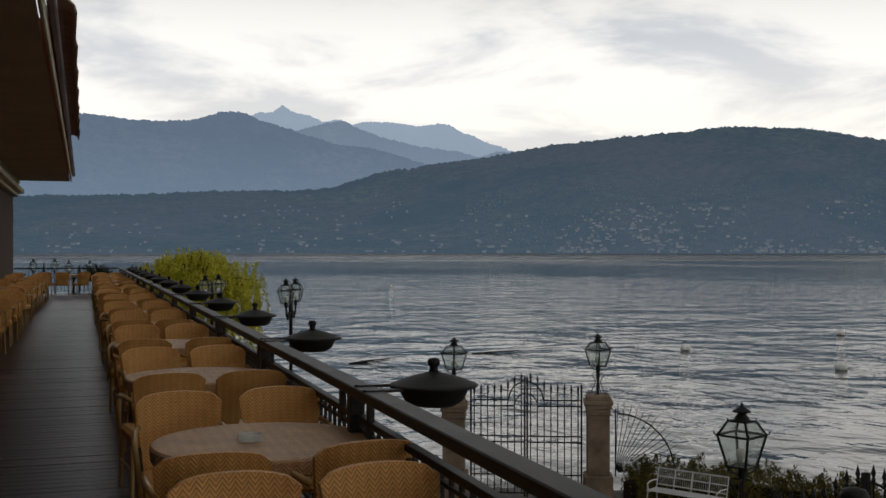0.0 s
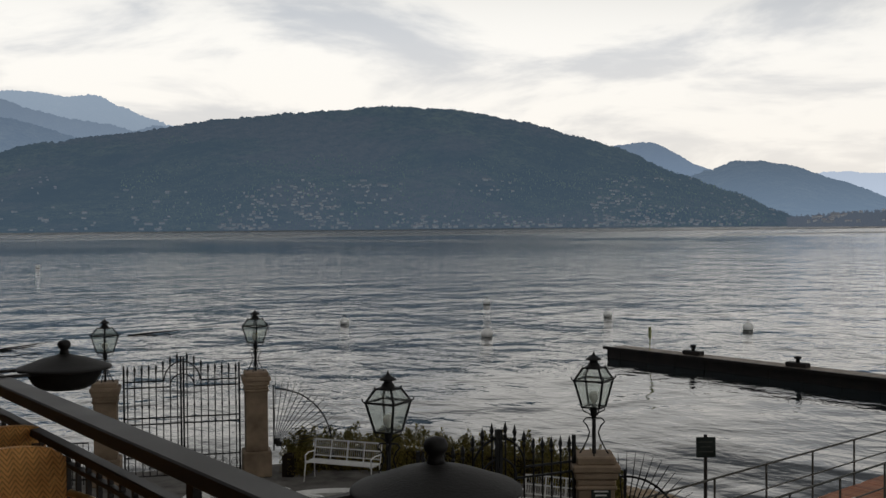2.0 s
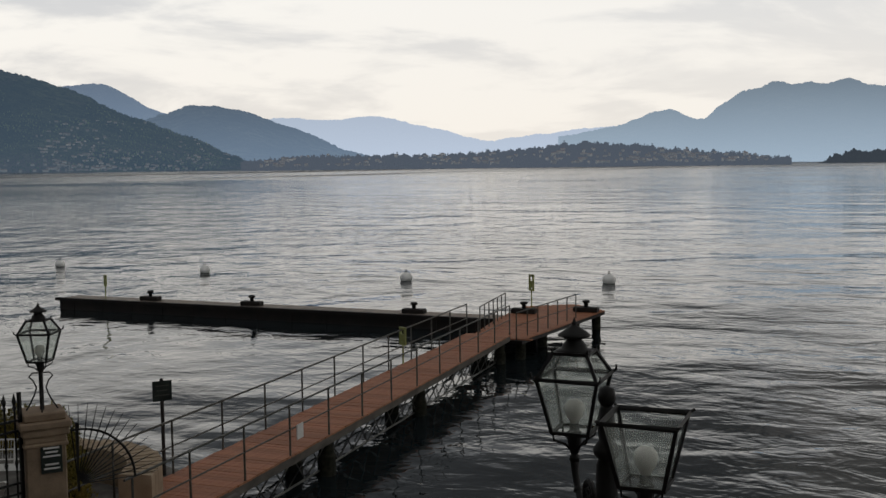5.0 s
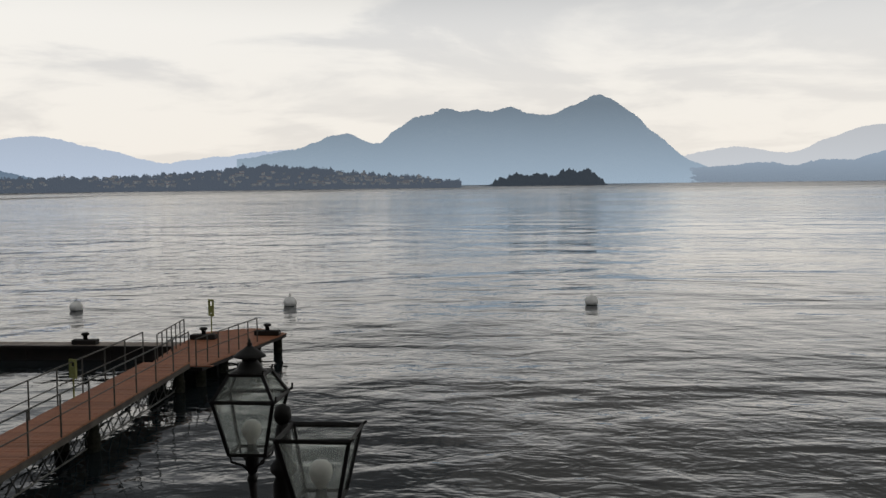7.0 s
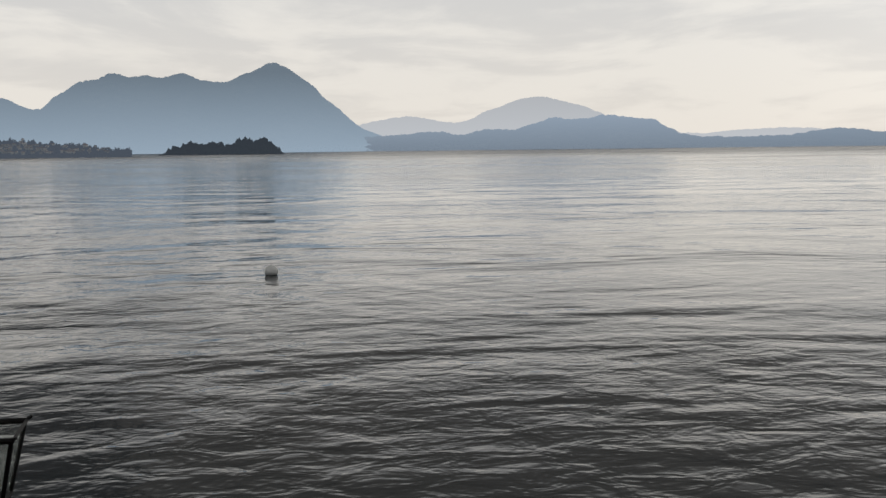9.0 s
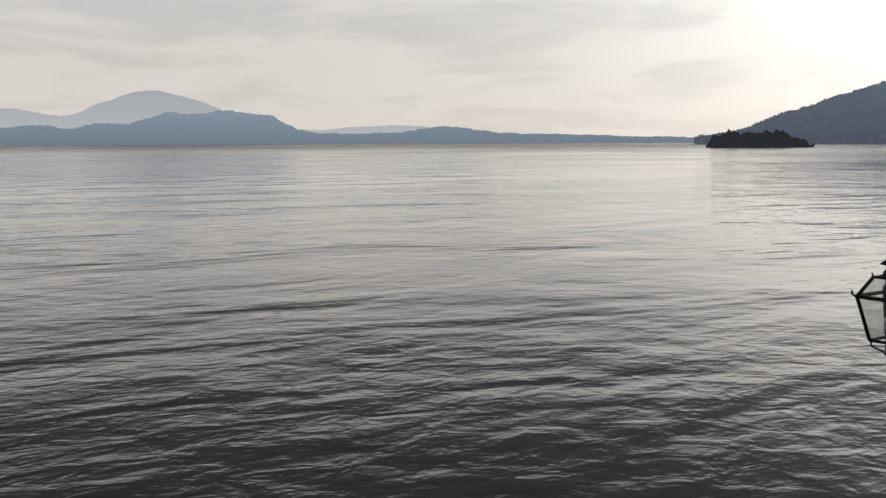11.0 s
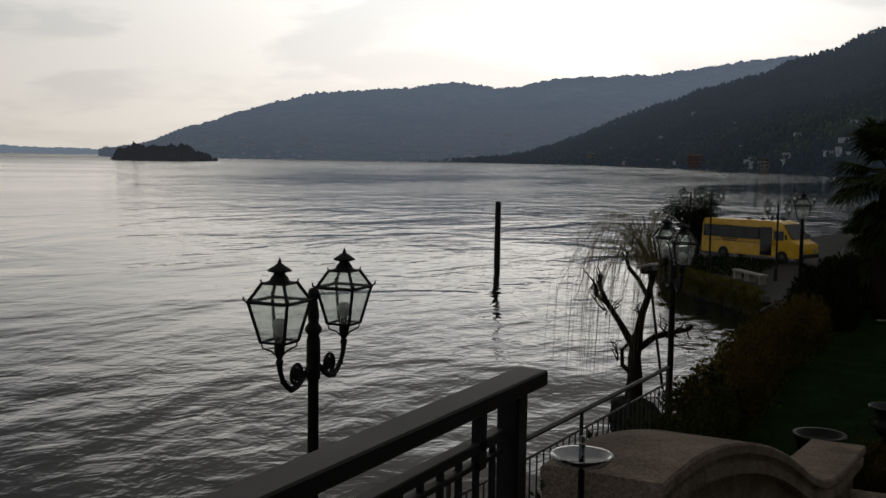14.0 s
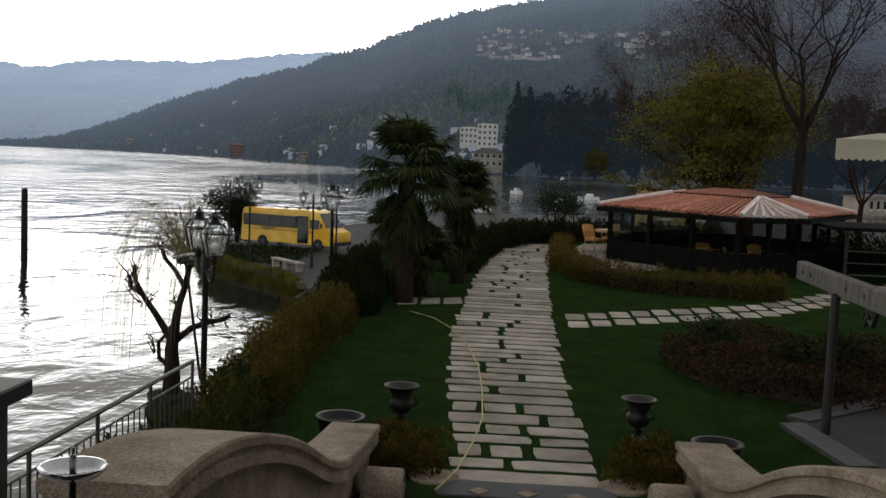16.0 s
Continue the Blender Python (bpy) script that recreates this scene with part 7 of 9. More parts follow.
# ashtray stand at the end of the rail
stand = thing("ashtray_stand", "polished steel ashtray dish on a thin stand", "ashtray", Matrix.Translation((1.195, -3.76, 0)))
part("stand_pole", tube(bmesh.new(), [(0, 0, 0), (0, 0, 0.68)], 0.012, 8), M["iron"], stand)
part("dish", lathe(bmesh.new(), [(0.03, 0.665), (0.085, 0.672), (0.108, 0.695), (0.11, 0.705), (0.1, 0.704), (0.08, 0.684), (0.0, 0.678)], 32), M["chrome"], stand, smooth=True)
part("stub_post", lathe(bmesh.new(), [(0.012, 0.68), (0.012, 0.74), (0.007, 0.745), (0.006, 0.765), (0.001, 0.77)], 10), M["chrome"], stand)
part("base", lathe(bmesh.new(), [(0.13, 0), (0.13, 0.015), (0.02, 0.03)], 20), M["iron"], stand)

# ---- stone path ----
EDGE_L = [(-9.2, 0.18), (-13.0, 0.47), (-16.7, 0.66), (-21.4, 0.62), (-27.0, 0.48), (-34.3, -0.1), (-37.5, -0.8)]
EDGE_R = [(-9.2, -1.10), (-13.0, -1.05), (-16.7, -1.05), (-21.4, -1.14), (-27.0, -1.27), (-34.3, -1.65), (-37.5, -2.3)]


def along(table_pts, y):
    for (y0, x0), (y1, x1) in zip(table_pts, table_pts[1:]):
        if y <= y0 and y >= y1:
            return x0 + (x1 - x0) * (y - y0) / (y1 - y0)
    return table_pts[-1][1]


def paver(parent, corners, z, h=0.06):
    """One rough-cut stone: uneven outline, worn upper edge."""
    bm = bmesh.new()
    c = Vector((sum(p[0] for p in corners) / 4, sum(p[1] for p in corners) / 4))
    pts = []
    for (x0, y0), (x1, y1) in zip(corners, corners[1:] + corners[:1]):
        n = max(2, int(math.hypot(x1 - x0, y1 - y0) / 0.16))
        for k in range(n):
            q = (k + (0.12 if k == 0 else 0)) / n
            pts.append((x0 + (x1 - x0) * q + random.uniform(-0.009, 0.009), y0 + (y1 - y0) * q + random.uniform(-0.009, 0.009)))
    lo = [bm.verts.new((x, y, z - h)) for x, y in pts]
    mid = [bm.verts.new((x, y, z - 0.012)) for x, y in pts]
    hi = [bm.verts.new((c.x + (x - c.x) * 0.985, c.y + (y - c.y) * 0.95, z + random.uniform(-0.002, 0.002))) for x, y in pts]
    n = len(pts)
    for a, b in ((lo, mid), (mid, hi)):
        for k in range(n):
            bm.faces.new((a[k], a[(k + 1) % n], b[(k + 1) % n], b[k]))
    bm.faces.new(hi)
    bmesh.ops.recalc_face_normals(bm, faces=bm.faces)
    return part("paving_stone", bm, M["paver"], parent)


garden_path = thing("pavement_path", "garden path of long pale rough-cut paving stones with grass joints", "path", kind="structure")
rp = random.Random(12)
y = -9.36
while y > -36.5:
    depth = rp.uniform(0.27, 0.42)
    l0, l1, r0, r1 = along(EDGE_L, y), along(EDGE_L, y - depth), along(EDGE_R, y), along(EDGE_R, y - depth)
    cuts = rp.choice([[0, 0.38, 1], [0, 0.62, 1], [0, 0.3, 1], [0, 0.72, 1], [0, 0.25, 0.55, 1], [0, 1], [0, 0.48, 1]])
    skew, inset_l, inset_r = rp.uniform(-0.012, 0.012), rp.uniform(-0.03, 0.06), rp.uniform(-0.03, 0.06)
    for a, b in zip(cuts, cuts[1:]):
        ga = 0.0 if a == 0 else rp.uniform(0.02, 0.06)
        gb = 0.0 if b == 1 else rp.uniform(0.02, 0.06)
        ax0 = l0 + (r0 - l0) * a - ga - (inset_l if a == 0 else 0)
        ax1 = ax0 + rp.uniform(-0.015, 0.015)
        bx0 = l0 + (r0 - l0) * b + gb + (inset_r if b == 1 else 0)
        bx1 = bx0 + rp.uniform(-0.015, 0.015)
        drop = rp.uniform(0, 0.02)
        paver(garden_path, [(ax0, y + skew), (bx0, y - skew), (bx1, y - depth - skew + drop), (ax1, y - depth + skew + drop)], GARDEN + 0.007 + rp.uniform(-0.002, 0.003))
    y -= depth + rp.uniform(0.065, 0.09)
cross = thing("pavement_cross_path", "double row of square stepping stones in the lawn", "path", kind="structure")
for k in range(22):
    x0 = -1.3 - k * 0.43
    q = k * 0.43 / 0.62
    yc = -19.1 - 0.42 * q if q < 6 else -21.6 - 0.75 * (q - 6)
    for row in (0, 1):
        ya = yc + (0.44 if row == 0 else -0.44)
        w = 0.33 + rp.uniform(-0.03, 0.05)
        paver(cross, [(x0, ya + 0.37), (x0 - w, ya + 0.3), (x0 - w - 0.02, ya - 0.38), (x0 - 0.02, ya - 0.33 + rp.uniform(-0.04, 0.04))], GARDEN + 0.008)
for k in range(3):
    paver(cross, [(1.45 + 0.36 - k * 0.42, -20.0 - 0.2 * k), (1.45 - k * 0.42, -20.2 - 0.2 * k), (1.5 - k * 0.42, -21.1 - 0.2 * k), (1.84 - k * 0.42, -20.9 - 0.2 * k)], GARDEN + 0.008)

# grass over the lawn, thicker along the path joints
c = []
while len(c) < 52000:
    gy = -9.4 - 26 * NR.uniform() ** 1.6
    gx = NR.uniform(-6.5, 2.3)
    if along(EDGE_R, gy) - 0.05 < gx < along(EDGE_L, gy) + 0.05 or (gx < -1.2 and abs(gy - (-19.1 + 0.68 * (gx + 1.3))) < 1.1):
        continue
    c.append((gx, gy, GARDEN + 0.012))
v, f = leaves(c, 0.032, NR, droop=-2.2, aspect=0.2)
grass = tagged(soup("grass", v.tolist(), f.tolist(), M["grass"]), "short dark green lawn grass", "grass", kind="stuff")

hose = thing("garden_hose", "pale yellow garden hose lying across the path", "hose")
hp = [(0.30, -8.85, -0.93), (0.16, -9.4, -0.93), (0.06, -10.2, -0.92), (-0.02, -11.3, -0.92), (0.02, -12.6, -0.92), (0.1, -14.0, -0.92), (0.3, -15.6, -0.92), (0.62, -17.2, -0.95), (1.0, -18.4, -0.97), (1.5, -19.1, -0.97)]
part("tube", tube(bmesh.new(), hp, 0.009, 6), M["rope"], hose, smooth=True)

# ---- hedges, beds and fence along the garden ----
shrub_row("lawn_hedge", "brown-green young box shrubs between lawn and lake", [(2.32, -9.9), (2.45, -11.5), (2.6, -14.5), (2.55, -18)], GARDEN, 0.66, 0.44, 0.25, M["hedge_brown"], 51, 2, 0.042, 1100)
shrub_row("back_hedge", "dark loose shrubs by the palms", [(2.5, -18.2), (3.0, -22.5), (3.0, -26), (1.6, -27)], GARDEN, 0.66, 0.55, 0.34, M["hedge"], 52, 3, 0.07, 700)
shrub_row("path_hedge", "dark clipped shrubs beside the curving path", [(0.95, -26), (0.9, -29), (0.35, -33), (-0.6, -36.6), (-3.2, -39.0), (-8, -40)], GARDEN, 0.8, 0.55, 0.36, M["hedge"], 53, 2, 0.07, 700)
shrub_row("pavilion_hedge", "low brown-green shrubs round the pavilion terrace", [(-2.0, -34.2), (-1.75, -31), (-1.7, -28.2), (-2.1, -25.6), (-3.2, -24.1), (-5.2, -23.5), (-6.2, -23.6)], GARDEN, 0.62, 0.46, 0.27, M["hedge_brown"], 54, 2, 0.05, 420)
shrub_row("gate_bed", "low green sprigs along the steel fence", [(2.2, -5.8), (2.3, -7.6), (2.2, -9.6)], GARDEN, 0.72, 0.5, 0.32, M["sprig"], 55, 2, 0.06, 450, False)
holly = thing("laurel_bush", "dark glossy evergreen bush at the hedge end", "bush", Matrix.Translation((2.34, -10.3, GARDEN)))
u = NR.normal(size=(2600, 3))
u /= np.linalg.norm(u, axis=1, keepdims=True)
tagged(leaf_mass("foliage", u * np.array([[0.75 + 0.7 * noise.noise(Vector(q) * 2.2)] for q in u]) * NR.uniform(0.6, 1.1, size=(2600, 1)) * (0.36, 0.5, 0.4) + (0, 0, 0.38), 0.06, NR, M["dark_tree"], holly), kind="stuff")
part("stem", tube(bmesh.new(), [(0, 0, 0), (0.02, 0, 0.6)], 0.025, 6), M["bark"], holly)

bed = thing("flower_bed", "reddish-brown bed of mixed shrubs and roses", "flower bed")
soil = slab(bmesh.new(), [(-4.3 + 1.6 * (1 + 0.08 * math.sin(5 * a)) * math.cos(a), -15.2 + 2.2 * (1 + 0.08 * math.sin(5 * a)) * math.sin(a)) for a in [k * math.pi / 18 for k in range(36)]], GARDEN - 0.1, GARDEN + 0.012)
bmesh.ops.recalc_face_normals(soil, faces=soil.faces)
part("soil", soil, M["bark"], bed)
c, c2 = [], []
while len(c) < 19000:
    bx, by = NR.uniform(-6.4, -2.4), NR.uniform(-17.7, -12.7)
    if (bx + 4.3) ** 2 / 3.6 + (by + 15.2) ** 2 / 6.4 > 1:
        continue
    hgt = 0.2 + 0.28 * max(0, noise.noise((bx * 0.9, by * 0.9, 1)) + 0.3)
    c.append((bx, by, GARDEN + hgt * NR.uniform(0.2, 1.1)))
tagged(leaf_mass("shrubs", c[:14000], 0.055, NR, M["shrub"], bed, label="reddish-brown low shrubs"), kind="stuff")
tagged(leaf_mass("green_shrubs", c[14000:], 0.055, NR, M["hedge"], bed), kind="stuff")
for k, (bx, by) in enumerate(((-4.1, -14.6), (-4.9, -15.4), (-5.5, -14.2), (-3.3, -16.0))):
    b = thing("rose_bush", "dark glossy rose bush with pale tips", "bush", Matrix.Translation((bx, by, GARDEN)), "rose bushes")
    u = NR.normal(size=(900, 3))
    u /= np.linalg.norm(u, axis=1, keepdims=True)
    cc = u * NR.uniform(0.5, 1.1, size=(900, 1)) * (0.32, 0.32, 0.3) + (0, 0, 0.3)
    part("stems", tube(bmesh.new(), [(0, 0, 0), (0.05, 0, 0.35)], 0.02, 5), M["bark"], b)
    tagged(leaf_mass("foliage", cc, 0.075, NR, M["dark_tree"], b), kind="stuff")

fence = thing("stair_fence", "grey painted steel baluster fence beside the steps to the lake", "fence")
fa, fb = Vector((2.52, -5.2, 0.0)), Vector((2.36, -8.95, 0.0))
for zz, r in ((0.0, 0.018), (-0.13, 0.009), (-0.85, 0.012)):
    part("rail", tube(bmesh.new(), [fa + Vector((0, 0, zz)), fb + Vector((0, 0, zz))], r, 6), M["galv"], fence)
for k in range(38):
    p = fa.lerp(fb, k / 37)
    thick = k % 9 == 1 or k == 37
    part("fence_post" if thick else "baluster", tube(bmesh.new(), [p + Vector((0, 0, -1.2 if thick else -0.85)), p + Vector((0, 0, 0 if thick else -0.13))], 0.015 if thick else 0.006, 6), M["galv"], fence)
lake_rail = thing("lake_stair_rail", "thin iron handrail beside the lake steps", "railing")
part("handrail", tube(bmesh.new(), [(5.2, -27.2, -2.0), (4.6, -32, -1.6)], 0.03, 6), M["iron"], lake_rail)
for q in (0.02, 0.5, 0.98):
    part("rail_post", tube(bmesh.new(), [(5.2 - 0.6 * q, -27.2 - 4.8 * q, LOW), (5.2 - 0.6 * q, -27.2 - 4.8 * q, -2.0 + 0.4 * q)], 0.03, 6), M["iron"], lake_rail)


# ---- trees ----
def limb(bm, start, way, length, radius, level, spread, tips, rng_t, lift=0.15):
    """A tapering crooked limb that forks; its thin ends are collected as tips."""
    pts, radii, p, d = [start], [radius], start.copy(), way.normalized()
    n = 5
    for k in range(n):
        d = (d + Vector((rng_t.gauss(0, 0.13), rng_t.gauss(0, 0.13), rng_t.gauss(0.03, 0.1)))).normalized()
        p = p + d * length / n
        pts.append(p.copy())
        radii.append(radius * (1 - 0.55 * (k + 1) / n))
    tube(bm, pts, radii, 7 if level > 2 else 5 if level > 1 else 3, caps=False)
    if level <= 0:
        tips += [pts[3], pts[5]]
        return
    for k in range(rng_t.choice((2, 3, 3))):
        at = pts[rng_t.choice((3, 4, 5))]
        nd = (d + Vector((rng_t.gauss(0, spread), rng_t.gauss(0, spread), rng_t.gauss(lift, 0.3)))).normalized()
        limb(bm, at, nd, length * rng_t.uniform(0.6, 0.85), radius * 0.46, level - 1, spread, tips, rng_t, lift)


def broad_tree(name, label, x, y, base, height, radius, levels, leaf_mat, leaf_size, per_tip, seed, bark="bark", spread=0.6, fork=0.3, blur=0.35, mass=None):
    t = thing(name, label, "tree", Matrix.Translation((x, y, base)))
    r = random.Random(seed)
    bm, tips = bmesh.new(), []
    trunk = height * fork
    tube(bm, [(0, 0, -0.3), (0.05, 0, trunk * 0.5), (0, 0.06, trunk)], [radius * 1.25, radius, radius * 0.85], 10)
    for k in range(6):
        a = k * 1.05 + r.uniform(-0.3, 0.3)
        limb(bm, Vector((0, 0.03, trunk * r.uniform(0.8, 1.0))), Vector((math.cos(a) * spread, math.sin(a) * spread, r.uniform(0.5, 1.2))), height * 0.3, radius * 0.42, levels, spread, tips, r)
    part("trunk", bm, M[bark], t, "trunk with forking limbs")
    if leaf_mat:
        c = np.array([tuple(p) for p in tips])
        c = np.repeat(c, per_tip, axis=0) + NR.normal(size=(len(tips) * per_tip, 3)) * blur
        if mass:
            # leafy boughs filling an uneven dome: radius, half height, height of the middle, number of boughs
            mr_, mh, mz, count = mass
            u = NR.normal(size=(count, 3))
            u /= np.linalg.norm(u, axis=1, keepdims=True)
            lump = np.array([0.78 + 0.8 * noise.noise((q[0] * 2.6, q[1] * 2.6, q[2] * 2.6 + seed)) for q in u])[:, None]
            boughs = u * lump * (1 - 0.42 * np.clip(u[:, 2:3], 0, 1)) * NR.uniform(0.35, 1.05, size=(count, 1)) * (mr_, mr_, mh) * (1, 1, 1.35) + (0, 0, mz)
            reach = NR.uniform(0.2, 0.55, size=(count, 1))
            extra = np.repeat(boughs, 95, axis=0) + NR.normal(size=(count * 95, 3)) * np.repeat(reach, 95, axis=0) * (1, 1, 0.35)
            c = np.concatenate([c, extra])
            twigs = bmesh.new()
            for q in boughs[::5]:
                tube(twigs, [(0, 0, trunk), tuple(q * (0.5, 0.5, 0.55) + (0, 0, 0.1 * mz)), tuple(q)], [radius * 0.14, radius * 0.07, 0.008], 4, caps=False)
            part("crown_frame", twigs, M[bark], t)
        tagged(leaf_mass("crown", c, leaf_size, NR, leaf_mat, t), kind="stuff")
    return t


def fan_palm(x, y, base, crown, size, seed, label):
    """A hemp palm: shaggy trunk, fan leaves on stalks, old fronds hanging."""
    t = thing("palm_tree", label, "palm tree", Matrix.Translation((x, y, base)), "garden palms")
    r = random.Random(seed)
    h = crown - base
    bm = tube(bmesh.new(), [(0, 0, -0.2), (0.06, 0.02, h * 0.5), (0.0, 0.05, h)], [0.2, 0.17, 0.15], 12)
    part("trunk", bm, M["bark"], t, "shaggy fibrous trunk")
    verts, faces = [], []
    stalks = bmesh.new()
    for k in range(66):
        a = r.uniform(0, 6.283)
        e = radians(r.uniform(-32, 82))
        if k > 54:
            e = radians(r.uniform(-80, -45))
        ls = size * r.uniform(0.4, 0.62) * (1.0 if k <= 54 else 0.6)
        d = Vector((math.cos(a) * math.cos(e), math.sin(a) * math.cos(e), math.sin(e)))
        p0 = Vector((0, 0.05, h - (0.0 if k <= 54 else r.uniform(0.1, 0.8))))
        p1 = p0 + d * ls + Vector((0, 0, -0.08))
        tube(stalks, [p0, p1], 0.014, 4)
        side = d.cross(Vector((0, 0, 1))).normalized()
        upv = side.cross(d)
        n = 24
        for j in range(n):
            ang = radians(-105 + 210 * j / (n - 1))
            w = (d * math.cos(ang) + side * math.sin(ang)).normalized()
            ll = size * 0.55 * r.uniform(0.8, 1.1) * (0.75 + 0.25 * math.cos(ang))
            tip = p1 + w * ll + upv * 0.02 + Vector((0, 0, -0.22 * ll - r.uniform(0, 0.1)))
            midp = p1 + w * ll * 0.55 + upv * 0.04
            q = (upv.cross(w)).normalized() * 0.03
            i = len(verts)
            verts += [tuple(p1), tuple(midp + q), tuple(tip), tuple(midp - q)]
            faces.append((i, i + 1, i + 2, i + 3))
    tagged(part("leaf_base", stalks, M["palm"], t), kind="stuff")
    tagged(soup("fronds", verts, faces, M["palm"], t, "dark green fan fronds"), kind="stuff")
    return t


fan_palm(1.72, -20.4, GARDEN, 1.6, 1.15, 3, "tall dark hemp palm with drooping fan fronds")
fan_palm(2.0, -21.6, GARDEN, 0.5, 0.7, 8, "shorter dark hemp palm beside the tall one")
fan_palm(0.86, -23.9, GARDEN, 1.05, 0.95, 5, "slender hemp palm by the path")
fan_palm(1.5, -21.8, GARDEN, -0.1, 0.75, 11, "low bushy hemp palm")

broad_tree("spring_tree", "broad tree in yellow-green spring leaf", -8.9, -45.6, GARDEN - 0.4, 9.0, 0.3, 3, M["spring"], 0.13, 30, 21, spread=0.62, fork=0.2, blur=0.5, mass=(4.8, 3.5, 5.1, 310))
broad_tree("bare_tree", "tall bare dark tree with wide crooked limbs", -11.05, -41.0, GARDEN - 0.4, 11.5, 0.21, 5, M["bud"], 0.07, 16, 5, spread=0.46, fork=0.44, blur=0.2)
broad_tree("bare_tree", "bare reddish tree behind the garden", -10.7, -66, GARDEN - 0.8, 12.0, 0.28, 5, M["bud"], 0.06, 26, 9, bark="red_twig", spread=0.42, fork=0.25, blur=0.3)
broad_tree("bare_tree", "bare reddish tree behind the spring tree", -12.8, -57, GARDEN - 0.8, 13.0, 0.3, 5, M["bud"], 0.06, 26, 14, bark="red_twig", spread=0.42, fork=0.25, blur=0.3)
broad_tree("bare_tree", "bare brown tree beyond the canopy", -18.6, -57, GARDEN - 0.8, 10.5, 0.14, 5, M["bud"], 0.07, 26, 19, bark="red_twig", spread=0.5, fork=0.22, blur=0.35)
broad_tree("headland_tree", "dark evergreen tree on the headland", 17.0, -67.0, LOW, 4.6, 0.14, 3, M["dark_tree"], 0.13, 14, 31, spread=0.36, fork=0.12, blur=0.3, mass=(1.1, 1.7, 1.75, 95))
broad_tree("bank_tree", "round dark tree by the harbour", -3.8, -78, LOW, 4.6, 0.16, 3, M["dark_tree"], 0.16, 14, 37, spread=0.7, fork=0.3, blur=0.4)

# pollarded willow at the water, with pale hanging twigs
stub = thing("pollard_willow", "pollarded dark willow with pale hanging twigs at the water", "tree", Matrix.Translation((8.25, -26.75, LOW)))
rt = Vector((-0.956, -0.292, 0))                      # along the bank
dp = Vector((0.29, -0.956, 0))


def at(a, z, b=0.0):
    return rt * a + dp * b + Vector((0, 0, z))


bm = bmesh.new()
tube(bm, [at(0, -0.8), at(0.03, 0.2), at(0.0, 0.7), at(0.06, 1.3)], [0.26, 0.2, 0.17, 0.15], 10)
for pts, radii in (([(0.02, 0.9), (-0.35, 1.55), (-0.72, 2.1), (-0.9, 2.45), (-0.95, 2.85)], [0.12, 0.085, 0.07, 0.06, 0.05]),
                   ([(-0.72, 2.1), (-1.0, 2.3), (-1.05, 2.6)], [0.06, 0.05, 0.04]),
                   ([(0.06, 1.2), (0.15, 1.8), (0.3, 2.3), (0.4, 2.8), (0.5, 3.2)], [0.13, 0.1, 0.085, 0.075, 0.06]),
                   ([(0.3, 2.3), (0.05, 2.75), (-0.2, 3.05), (-0.28, 3.3)], [0.07, 0.06, 0.055, 0.045]),
                   ([(0.05, 0.9), (0.5, 1.25), (0.9, 1.4), (1.3, 1.5), (1.45, 1.62)], [0.1, 0.08, 0.07, 0.06, 0.05]),
                   ([(0.02, 0.2), (-0.3, 0.5), (-0.32, 0.9), (-0.1, 1.15)], [0.07, 0.06, 0.05, 0.035])):
    tube(bm, [at(a, z, 0.1 * math.sin(3 * a)) for a, z in pts], radii, 8)
part("trunk", bm, M["bark"], stub, "knobbed dark trunk with sawn limbs")
knob = random.Random(6)
shoots = bmesh.new()
for k in range(46):
    a0, z0 = knob.choice(((-0.9, 2.5), (-1.03, 2.45), (-0.6, 1.95), (0.4, 2.9), (0.5, 3.15), (-0.25, 3.15), (1.35, 1.55), (0.9, 1.4), (-0.3, 0.7), (0.15, 1.8)))
    a0, z0 = a0 + knob.gauss(0, 0.08), z0 + knob.gauss(0, 0.12)
    tube(shoots, [at(a0, z0), at(a0 + knob.gauss(0, 0.1), z0 + knob.uniform(0.05, 0.25), knob.gauss(0, 0.08)), at(a0 + knob.gauss(-0.05, 0.18), z0 + knob.uniform(0.2, 0.5), knob.gauss(0, 0.12))], [0.03, 0.02, 0.008], 5)
tagged(part("short_growth", shoots, M["bark"], stub), kind="stuff")
bm, c = bmesh.new(), []
rw = random.Random(2)
for k in range(170):
    a1, z1 = rw.uniform(-1.2, 0.9), rw.uniform(3.6, 4.7)
    reach = a1 - abs(rw.gauss(0.0, 0.45)) - 0.1
    z2 = z1 - rw.uniform(0.8, 4.2)
    b = rw.uniform(-0.8, 0.8)
    pts = [at(0.35 + rw.uniform(-0.2, 0.2), 2.9), at(a1 * 0.6 + 0.2, z1 - 0.25, b * 0.5), at(a1, z1 - 0.1, b), at(reach, (z1 + z2) / 2, b), at(reach - 0.08, z2, b)]
    tube(bm, pts, [0.008, 0.006, 0.005, 0.004, 0.003], 3, caps=False)
tagged(part("hanging_growth", bm, M["twig"], stub, "pale thin hanging twigs"), kind="stuff")
flood = thing("flood_lamp", "white boxed flood lamp on a bracket at the water", "lamp", Matrix.Translation((7.9, -26.6, -1.05)) @ Matrix.Rotation(radians(-30), 4, "Z") @ Matrix.Rotation(radians(14), 4, "Y"))
part("housing", box(bmesh.new(), 0, 0, 0, 0.46, 0.2, 0.15, bevel=0.02), M["rail"], flood, "dark lower housing")
part("hood", box(bmesh.new(), 0.03, 0, 0.1, 0.58, 0.27, 0.07, bevel=0.02), M["white"], flood, "white top cover")
